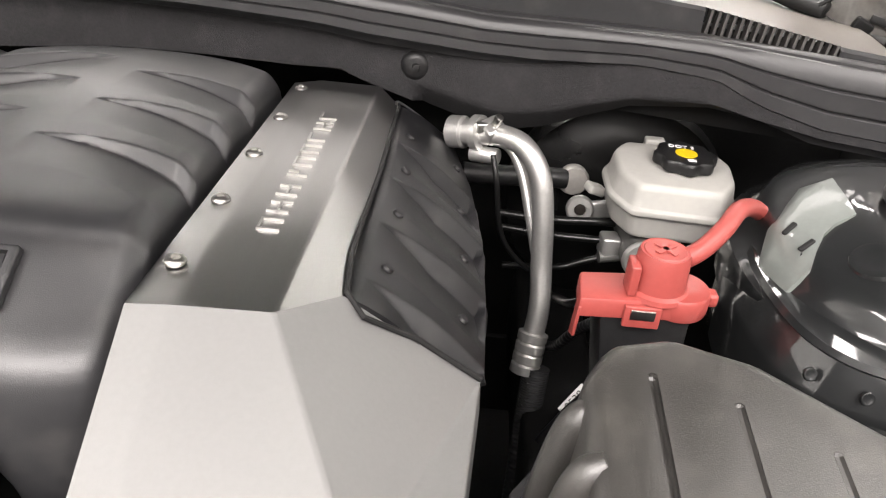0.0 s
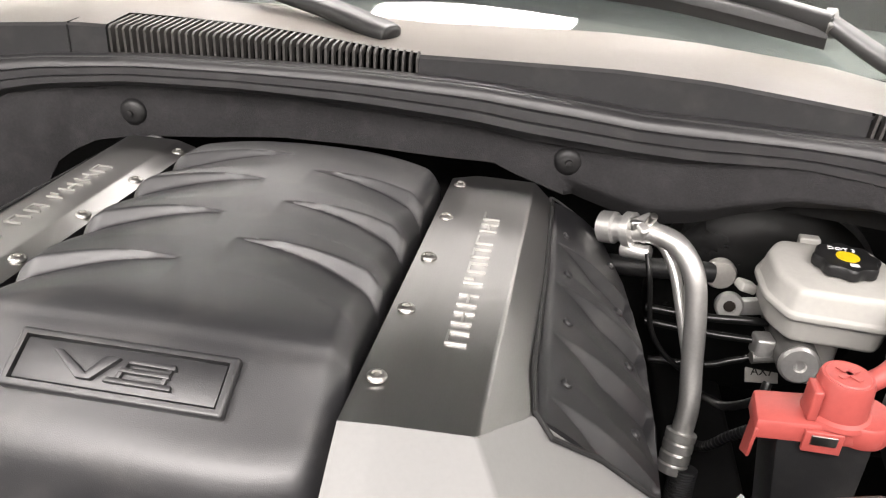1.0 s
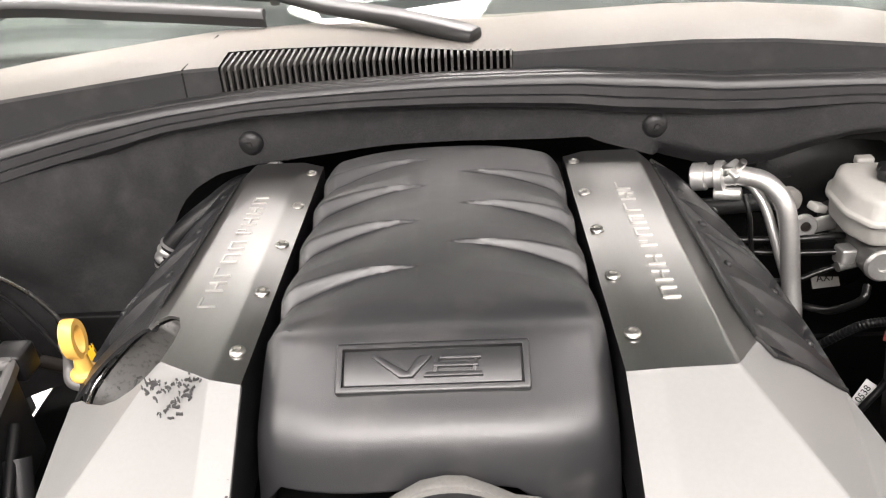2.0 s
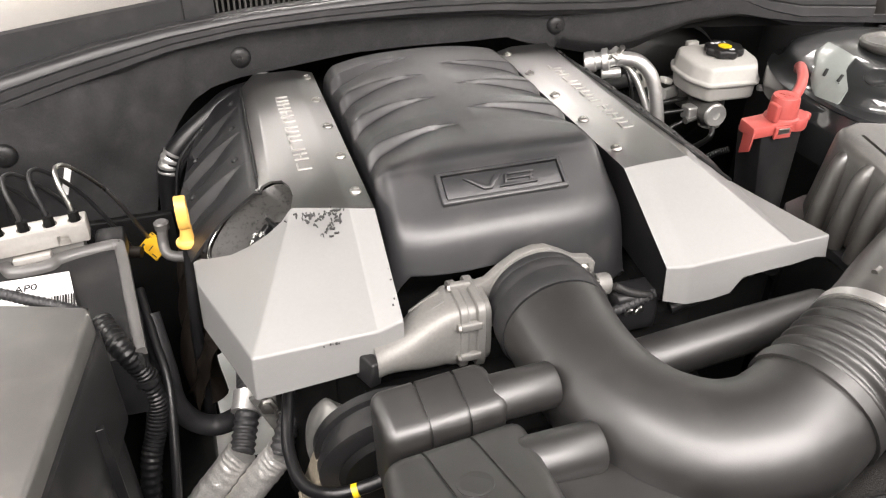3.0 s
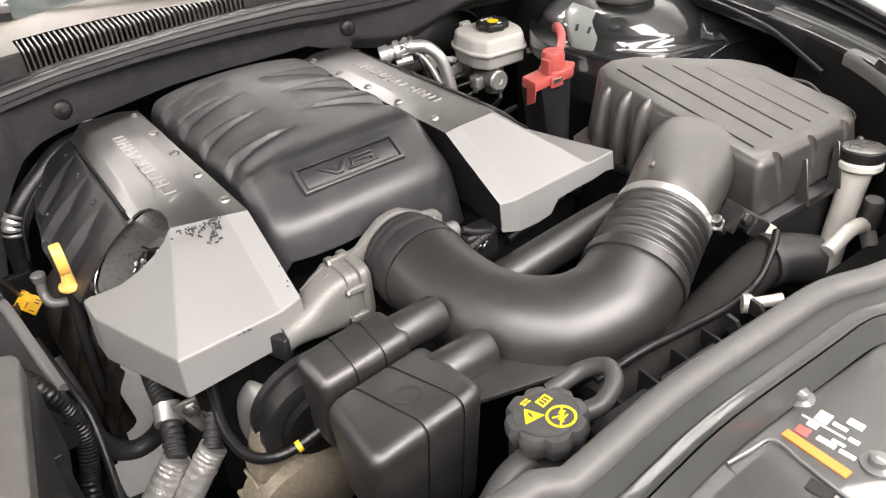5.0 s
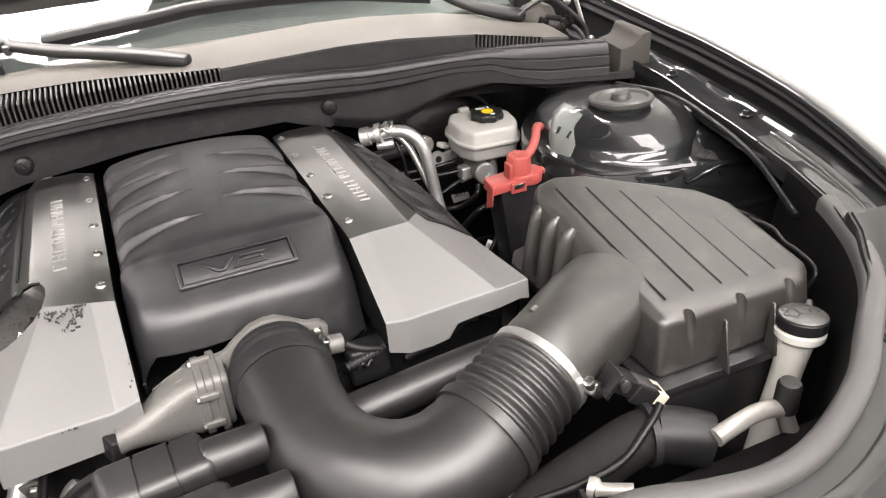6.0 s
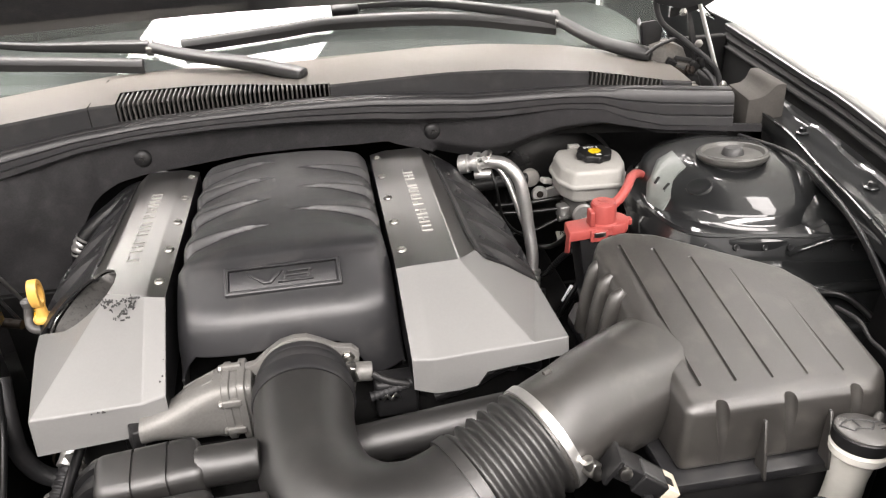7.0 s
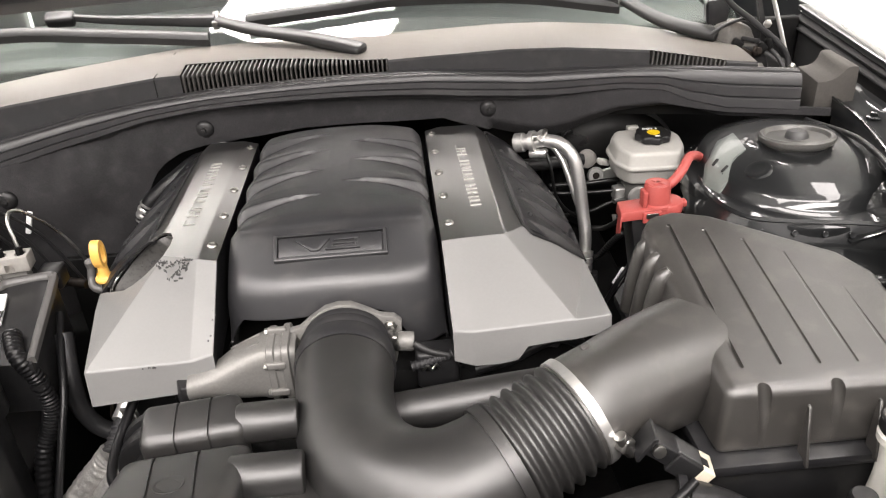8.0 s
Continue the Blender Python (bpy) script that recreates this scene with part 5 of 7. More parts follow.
# ---- throttle body, intake tube, air box ----
def throttle_body():
    t = thing("throttle_body", (0.0, -0.1, 0.78), "cast aluminium throttle body with a side housing", "throttle body")
    # thin arched flange with an ear at each side
    flange = [(-0.066, 0.006), (-0.064, 0.020), (-0.056, 0.026), (-0.044, 0.028), (-0.030, 0.040), (-0.012, 0.0525), (0.004, 0.0565), (0.018, 0.0555), (0.034, 0.047), (0.050, 0.037), (0.066, 0.034), (0.074, 0.026), (0.073, 0.012), (0.060, -0.05), (-0.062, -0.05)]
    b = prism(flange, -0.005, 0.005, 0.0015)
    bmesh.ops.transform(b, matrix=pose(0.004, -0.098, 0.79, 90), verts=b.verts)
    part("flange", b, CAST, t)
    part("throat", lathe([(0.050, 0), (0.050, 0.006), (0.046, 0.012), (0.046, 0.03)], 40, along((0.012, -0.100, 0.794), (0.012, -0.2, 0.794))), CAST, t)
    def ring(x, y, z, hy, hz, p):
        out = []
        for i in range(32):
            a = 2 * math.pi * i / 32
            ca, sa = math.cos(a), math.sin(a)
            out.append((x, y + hy * math.copysign(abs(ca) ** (2 / p), ca), z + hz * math.copysign(abs(sa) ** (2 / p), sa)))
        return out
    rows = [(-0.044, -0.108, 0.7775, 0.026, 0.0345, 5), (-0.047, -0.108, 0.7775, 0.0275, 0.036, 5), (-0.060, -0.108, 0.7775, 0.0275, 0.036, 5), (-0.082, -0.109, 0.7775, 0.0275, 0.0355, 5), (-0.088, -0.111, 0.778, 0.0265, 0.034, 4),
            (-0.104, -0.117, 0.779, 0.0265, 0.031, 3.2), (-0.118, -0.124, 0.780, 0.0250, 0.0265, 2.8), (-0.130, -0.131, 0.781, 0.0215, 0.0215, 2.4), (-0.142, -0.138, 0.782, 0.0175, 0.0178, 2.1), (-0.152, -0.143, 0.783, 0.0152, 0.0155, 2), (-0.162, -0.148, 0.784, 0.0145, 0.0148, 2)]
    part("housing", loft([ring(*r) for r in rows]), CAST, t, "squarish cast housing tapering to a neck", sharp=40)
    for x, k in ((-0.055, 0.0), (-0.072, 0.0015)):
        part("flange_plate", loft([ring(x - 0.0045, -0.1085, 0.7775, 0.0295 - k, 0.0385 - k, 6), ring(x - 0.0035, -0.1085, 0.7775, 0.0308 - k, 0.0398 - k, 6), ring(x + 0.0035, -0.1085, 0.7775, 0.0308 - k, 0.0398 - k, 6), ring(x + 0.0045, -0.1085, 0.7775, 0.0295 - k, 0.0385 - k, 6)]), CAST, t, sharp=35)
    for y, z in ((-0.1375, 0.796), (-0.1375, 0.758), (-0.100, 0.8165)):
        part("lug", rbox((-0.066, y, z), (0.022, 0.007, 0.009), 0.002), CAST, t)
        part("lug_bolt", lathe([(0.0042, 0), (0.0042, 0.003), (0.0022, 0.004)], 6, along((-0.0765, y, z), (-0.2, y, z))), STEEL, t)
    for y in (-0.098, -0.114):
        part("cast_rib", solid([(-0.086, y - 0.0015, 0.800), (-0.086, y + 0.0015, 0.800), (-0.120, y - 0.0085, 0.796), (-0.120, y - 0.0115, 0.796), (-0.086, y - 0.0015, 0.8145), (-0.086, y + 0.0015, 0.8145), (-0.120, y - 0.0085, 0.8045), (-0.120, y - 0.0115, 0.8045)],
                               [(0, 1, 2, 3), (7, 6, 5, 4), (0, 4, 5, 1), (1, 5, 6, 2), (2, 6, 7, 3), (3, 7, 4, 0)], 0.001), CAST, t)
    part("rubber_boot", rbox((-0.1685, -0.150, 0.780), (0.013, 0.024, 0.027), 0.003, (0, 8, 25)), BLACK, t)
    me = finish(lathe([(0.0085, 0), (0.0085, 0.002), (0.0058, 0.002), (0.0058, 0.007), (0.0035, 0.008)], 6, pose(0, 0, 0, 90)), STEEL, name="bolt")
    for x, z in ((0.064, 0.811), (-0.049, 0.803), (-0.05, 0.755)):
        shared("bolt", me, (x, -0.103, z), t)
    part("sensor_stub", rod((0.07, -0.112, 0.796), (0.090, -0.112, 0.794), 0.0115, 18, 0.002), CAST, t)
    part("clamp_housing", rbox((0.0665, -0.122, 0.806), (0.008, 0.012, 0.015), 0.002, (0, 20, 0)), STEEL, t)
    part("clamp_screw", rod((0.064, -0.122, 0.818), (0.071, -0.122, 0.793), 0.0038, 12, 0.001), STEEL, t)


def intake_tube():
    t = thing("intake_tube", (0.08, -0.3, 0.78), "satin black plastic intake elbow with a ribbed bellows", "intake tube")
    part("cuff", lathe([(0.048, 0), (0.0505, 0.002), (0.0515, 0.009), (0.0505, 0.011), (0.0515, 0.013), (0.0535, 0.015), (0.0545, 0.024), (0.0530, 0.0265), (0.0530, 0.0295), (0.0560, 0.032), (0.0565, 0.050), (0.055, 0.054)], 48, along((0.012, -0.106, 0.796), (0.012, -0.3, 0.792))), RUBBER, t, "black rubber cuff")
    pts = [(0.012, -0.160, 0.796, 0.054), (0.0125, -0.20, 0.793, 0.052), (0.018, -0.25, 0.790, 0.053), (0.036, -0.298, 0.788, 0.056), (0.070, -0.331, 0.790, 0.057), (0.108, -0.343, 0.796, 0.057), (0.140, -0.339, 0.804, 0.056), (0.164, -0.330, 0.811, 0.055)]
    part("elbow", tube(pts, seg=40, step=10), TUBE, t)
    part("elbow_ring", tube([(0.158, -0.3325, 0.8095, 0.0585), (0.168, -0.3285, 0.8125, 0.0585)], seg=40), TUBE, t)
    a, b = Vector((0.167, -0.329, 0.812)), Vector((0.235, -0.301, 0.835))
    prof, n, L = [], 6, (b - a).length
    for k in range(n):
        z0 = L * k / n
        for q, r in ((0, 0.0508), (0.12, 0.0514), (0.24, 0.0533), (0.36, 0.0558), (0.5, 0.0570), (0.64, 0.0558), (0.76, 0.0533), (0.88, 0.0514)):
            prof.append((r - 0.0004 * k, z0 + q * L / n))
    prof.append((0.048, L))
    part("bellows", lathe(prof, 44, along(a, b)), TUBE, t, "ribbed black bellows", sharp=80)
    m = along(b - (b - a).normalized() * 0.002, b + (b - a))
    part("clamp_band", lathe([(0.0520, 0.001), (0.0550, 0.0015), (0.0550, 0.0105), (0.0520, 0.011)], 44, m), PIPE, t, "bright steel hose clamp")
    part("clamp_screw", rod((0.262, -0.3515, 0.852), (0.274, -0.352, 0.830), 0.006, 14, 0.001), STEEL, t)
    part("clamp_housing", rbox((0.2675, -0.3515, 0.841), (0.012, 0.012, 0.014), 0.002, (0, 25, 30)), STEEL, t)
    # resonator in two chambers hanging below the elbow, each with two pressed seams
    box = [(0, 1, 2, 3), (7, 6, 5, 4), (0, 4, 5, 1), (1, 5, 6, 2), (2, 6, 7, 3), (3, 7, 4, 0)]
    def chamber(pts, bevel, cuts):
        c = sum((Vector(p) for p in pts), Vector()) / 8
        bm = solid(pts, box, bevel, 5)
        for u in cuts:
            a, b = Vector(pts[0]).lerp(pts[1], u), Vector(pts[3]).lerp(pts[2], u)
            mid, way = (a + b) / 2, (Vector(pts[1]) - Vector(pts[0])).normalized()
            slab = rbox((0, 0, 0), (0.0024, 0.30, 0.40), 0)
            bmesh.ops.transform(slab, matrix=facing(mid, way, (0, 0, 1)) @ pose(0, 0, 0, 90), verts=slab.verts)
            core = [c + Vector((1.0 * (p[0] - c.x), (1 - 0.0022 / abs(p[1] - c.y)) * (p[1] - c.y), p[2] - c.z - (0.0022 if p[2] > c.z else 0))) for p in map(Vector, pts)]
            bm = carve(bm, carve(slab, solid([tuple(p) for p in core], box, bevel, 5)))
        return bm
    res = part("resonator", chamber([(-0.190, -0.290, 0.824), (-0.068, -0.272, 0.818), (-0.074, -0.384, 0.846), (-0.201, -0.398, 0.846), (-0.183, -0.292, 0.70), (-0.08, -0.28, 0.70), (-0.085, -0.38, 0.70), (-0.185, -0.39, 0.70)], 0.0165, (0.36, 0.68)), TUBE, t, "satin black resonator chamber", sharp=35)
    part("resonator_front", chamber([(-0.186, -0.226, 0.832), (-0.086, -0.222, 0.838), (-0.076, -0.272, 0.830), (-0.180, -0.277, 0.822), (-0.183, -0.23, 0.73), (-0.088, -0.226, 0.73), (-0.08, -0.27, 0.73), (-0.18, -0.272, 0.73)], 0.011, (0.36, 0.68)), TUBE, t, "smaller satin black resonator chamber", sharp=35)
    part("press_mark", lathe([(0.014, -0.002), (0.0135, 0.0004), (0.0125, 0.0003), (0.011, -0.0002), (0.001, -0.0002)], 28, facing((-0.132, -0.342, 0.8355), (1, 0.05, 0), (0, -1, 0.22)) @ pose(0, 0, 0, 180)), TUBE, res)
    # parting line round the outside of the elbow
    part("parting_line", tube([(p[0] + 0.93 * p[3] * dx, p[1] + 0.93 * p[3] * dy, p[2] - 0.36 * p[3]) for p, dx, dy in ((pts[3], -0.72, -0.69), (pts[4], -0.38, -0.92), (pts[5], 0.0, -1.0), (pts[6], 0.25, -0.97), (pts[7], 0.36, -0.93))], 0.0008, 6, 8), TUBE, t)
    part("neck", rod((-0.09, -0.25, 0.815), (-0.03, -0.245, 0.812), 0.02, 24, 0.004), TUBE, t)
    part("neck", rod((-0.09, -0.315, 0.808), (-0.02, -0.312, 0.805), 0.021, 24, 0.004), TUBE, t)
    part("web", solid([(-0.085, -0.285, 0.800), (0.03, -0.30, 0.79), (0.06, -0.385, 0.79), (-0.08, -0.36, 0.805), (-0.085, -0.285, 0.794), (0.03, -0.30, 0.784), (0.06, -0.385, 0.784), (-0.08, -0.36, 0.799)],
                      [(0, 1, 2, 3), (7, 6, 5, 4), (0, 4, 5, 1), (1, 5, 6, 2), (2, 6, 7, 3), (3, 7, 4, 0)], 0.0015), TUBE, t)


def air_box():
    t = thing("air_filter_box", (0.46, -0.2, 0.6), "dusty dark grey air filter box with grooved lid", "air filter box")
    top = [(0.366, -0.328, 0.868), (0.556, -0.328, 0.863), (0.578, -0.308, 0.866), (0.580, -0.18, 0.884), (0.558, -0.142, 0.889), (0.440, -0.066, 0.906), (0.402, -0.055, 0.908), (0.372, -0.062, 0.906), (0.358, -0.085, 0.902)]
    c = Vector((0.465, -0.2, 0))
    low = []
    for x, y, z in top:
        d = (Vector((x, y, 0)) - c).normalized()
        low.append((x + d.x * 0.013, y + d.y * 0.013, 0.80))
    n = len(top)
    lid = solid(top + low, [list(range(n))[::-1], list(range(n, 2 * n))] + [[i, (i + 1) % n, n + (i + 1) % n, n + i] for i in range(n)], 0.009, 4)
    cuts = bmesh.new()
    for (xa, ya, za), (xb, yb, zb) in (((0.387, -0.302, 0.871), (0.391, -0.080, 0.903)), ((0.424, -0.301, 0.871), (0.427, -0.092, 0.9025)), ((0.460, -0.303, 0.8705), (0.464, -0.113, 0.899)),
                                       ((0.496, -0.304, 0.870), (0.499, -0.140, 0.895)), ((0.533, -0.305, 0.869), (0.536, -0.163, 0.8915))):
        q = rbox((0, 0, 0), (0.0042, math.dist((xa, ya), (xb, yb)), 0.007), 0.0012, segs=1)
        bmesh.ops.transform(q, matrix=facing(((xa + xb) / 2, (ya + yb) / 2, (za + zb) / 2), (1, 0, 0), (xb - xa, yb - ya, zb - za)), verts=q.verts)
        add(cuts, q)
    for x in (0.40, 0.468, 0.535):
        add(cuts, tube([(x, -0.318, 0.905), (x, -0.326, 0.868), (x + 0.001, -0.339, 0.83), (x + 0.001, -0.343, 0.805)], 0.0066, 14, 5))
    lid = carve(lid, cuts)
    body = part("lid", lid, BOX, t, sharp=32)
    for y in (-0.095, -0.128, -0.160):
        part("flute", tube([(0.366, y, 0.893, 0.005), (0.358, y, 0.882, 0.009), (0.352, y, 0.85, 0.010), (0.347, y, 0.80, 0.011)], seg=12, step=5), BOX, body)
    for x in (0.435, 0.50):
        part("rib", solid([(x, -0.338, 0.855), (x + 0.003, -0.338, 0.855), (x + 0.003, -0.338, 0.795), (x, -0.338, 0.795), (x, -0.343, 0.855), (x + 0.003, -0.343, 0.855), (x + 0.003, -0.358, 0.795), (x, -0.358, 0.795)],
                          [(0, 1, 2, 3), (7, 6, 5, 4), (0, 4, 5, 1), (1, 5, 6, 2), (2, 6, 7, 3), (3, 7, 4, 0)], 0.0008, 1), BOX, body)
    wide = []
    for x, y, z in top:
        d = (Vector((x, y, 0)) - c).normalized()
        wide.append((x + d.x * 0.03, y + d.y * 0.03))
    part("flange", prism(wide, 0.787, 0.80, 0.003), PANEL, t)
    part("lower_box", prism([(c.x + (x - c.x) * 0.94, c.y + (y - c.y) * 0.94) for x, y in wide], 0.52, 0.787, 0.006), BLACK, t, "black lower half of the box")
    for y in (-0.09, -0.13, -0.17):
        part("side_rib", rbox((0.352, y, 0.80), (0.012, 0.004, 0.04), 0.001, (0, 0, 0), 1), BLACK, t)
    # duct from the bellows into the lid
    # round at the clamp, growing square where it runs into the lid
    way = [(0.230, -0.3032, 0.8335, 0.0530, 0.0530, 2.0), (0.248, -0.2955, 0.838, 0.0530, 0.0530, 2.0), (0.275, -0.281, 0.8375, 0.0535, 0.0525, 2.2), (0.305, -0.264, 0.8368, 0.0545, 0.0515, 2.6), (0.340, -0.246, 0.8358, 0.0555, 0.0505, 3.0), (0.362, -0.235, 0.8345, 0.0560, 0.0500, 3.2), (0.388, -0.2215, 0.8318, 0.0560, 0.0500, 3.2), (0.415, -0.208, 0.8270, 0.0540, 0.0500, 3.2)]
    way = spline(way, 5)
    rings = []
    for i, q in enumerate(way):
        d = Vector((way[min(i + 1, len(way) - 1)] - way[max(i - 1, 0)])[:3]).normalized()
        side = Vector((-d.y, d.x, 0.15 * d.x * min(1, i / 14))).normalized()
        up = d.cross(side)
        ring = []
        for k in range(48):
            ca, sa = math.cos(2 * math.pi * k / 48), math.sin(2 * math.pi * k / 48)
            ring.append(Vector(q[:3]) + side * (q[3] * math.copysign(abs(ca) ** (2 / q[5]), ca)) + up * (q[4] * math.copysign(abs(sa) ** (2 / q[5]), sa)))
        rings.append(ring)
    part("duct", loft(rings), BOX, t, sharp=50)
    part("duct_rib", tube([(0.245, -0.272, 0.888), (0.252, -0.269, 0.889)], 0.003, 8, 2), BOX, t)
    part("spring_clip", tube([(0.590, -0.205, 0.868), (0.600, -0.232, 0.866), (0.602, -0.252, 0.856), (0.606, -0.268, 0.852), (0.608, -0.292, 0.845), (0.602, -0.304, 0.838), (0.598, -0.30, 0.82)], 0.0024, 8, 6), BLACK, t, "black wire spring clip")
    # sensor plug with its leads
    s = part("airflow_sensor", rbox((0.300, -0.354, 0.838), (0.030, 0.026, 0.018), 0.002, (0, 36, -6)), BLACK, t, "black airflow sensor plug")
    part("bracket", rbox((0.2835, -0.354, 0.846), (0.004, 0.026, 0.030), 0.001, (0, 30, -6)), BLACK, s)
    part("socket", rbox((0.317, -0.359, 0.824), (0.028, 0.026, 0.022), 0.002, (0, 36, -8)), BLACK, s)
    part("latch", rbox((0.321, -0.360, 0.8335), (0.026, 0.018, 0.004), 0.001, (0, 36, -8)), CAPGREY, s)
    part("plug", rbox((0.3335, -0.362, 0.8125), (0.013, 0.025, 0.020), 0.001, (0, 36, -8)), BUFF, s, "buff connector end")
    part("plug_clip", rbox((0.3325, -0.363, 0.818), (0.010, 0.010, 0.013), 0.001, (0, 36, -8)), INK, s)
    part("screw", lathe([(0.006, 0), (0.006, 0.004), (0.003, 0.005)], 14, along((0.292, -0.367, 0.846), (0.294, -0.42, 0.856))), STEEL, s)
    for k, m in enumerate((PURPLE, YELLOW, INK, WHITE, RED)):
        y = -0.352 - 0.005 * k
        part("lead", tube([(0.336, y, 0.805), (0.342, y - 0.002, 0.798), (0.344, y - 0.006, 0.786), (0.341, -0.372, 0.765), (0.335, -0.375, 0.73)], 0.0015, 6, 5), m, s)


throttle_body()
intake_tube()
air_box()


# ---- brake side ----
def brake_reservoir():
    r = thing("brake_fluid_reservoir", (0.497, 0.32, 0.74), "milky white brake fluid reservoir with black cap", "fluid reservoir")
    o = [(0.428, 0.305), (0.445, 0.268), (0.535, 0.262), (0.555, 0.295), (0.562, 0.345), (0.548, 0.385), (0.445, 0.39), (0.428, 0.36)]
    c = Vector((0.500, 0.330))
    # each corner cut by a short curve, the sides straight between
    ring0 = []
    for k, p in enumerate(o):
        p, q, e = Vector(p), Vector(o[k - 1]), Vector(o[(k + 1) % len(o)])
        for u in (0.0, 0.33, 0.67, 1.0):
            m = p + (q - p).normalized() * 0.009 * (1 - u) ** 2 + (e - p).normalized() * 0.009 * u ** 2
            ring0.append(m)
    def ringz(k, z):
        return [(c.x + (x - c.x) * k * 0.9, c.y + (y - c.y) * k * 0.9, z) for x, y in ring0]
    bm = loft([ringz(0.86, 0.764), ringz(0.92, 0.766), ringz(0.945, 0.770), ringz(0.965, 0.788), ringz(0.975, 0.7895), ringz(1.035, 0.790), ringz(1.045, 0.7915), ringz(1.045, 0.7945), ringz(1.035, 0.796), ringz(0.99, 0.7965), ringz(0.98, 0.798),
               ringz(0.945, 0.8125), ringz(0.925, 0.8165), ringz(0.89, 0.8188), ringz(0.84, 0.8195), ringz(0.5, 0.8200), ringz(0.2, 0.8200)])
    part("tank", bm, WHITE, r, sharp=60)
    cap = lathe([(0.020, 0), (0.020, 0.006), (0.0265, 0.006), (0.0275, 0.008), (0.0275, 0.015), (0.026, 0.017), (0.002, 0.017)], 64)
    for v in cap.verts:
        a, q = math.atan2(v.co.y, v.co.x), math.hypot(v.co.x, v.co.y)
        if q > 0.025:
            k = 1.03 + 0.075 * math.cos(8 * a)
            v.co.x, v.co.y = v.co.x * k, v.co.y * k
    bmesh.ops.transform(cap, matrix=pose(0.502, 0.328, 0.816), verts=cap.verts)
    cap = part("cap", cap, BLACK, r, "black scalloped screw cap")
    part("cap_print", lathe([(0.0105, 0), (0.0105, 0.0006), (0.001, 0.0006)], 24, pose(0.502, 0.327, 0.8330)), YELLOW, cap)
    part("cap_text", lettering("DOT 3", 0.0085, pose(0.500, 0.342, 0.8333, 0, 0, -5), 0.0003), LABEL, cap)
    part("cap_icon", rbox((0.504, 0.311, 0.8332), (0.008, 0.005, 0.0006), 0.0001, segs=1), LABEL, cap)
    part("tab", rbox((0.487, 0.392, 0.815), (0.02, 0.012, 0.010), 0.002), WHITE, r)
    part("neck", rod((0.50, 0.325, 0.70), (0.50, 0.325, 0.765), 0.018, 16), WHITE, r)
    r.location += Vector((0.006, 0.008, 0.006))
    part("side_lug", rbox((0.437, 0.372, 0.776), (0.02, 0.016, 0.010), 0.003, (0, 20, 20)), WHITE, r)
    part("clip_stub", rod((0.552, 0.292, 0.782), (0.572, 0.288, 0.780), 0.005, 12, 0.001), WHITE, r)


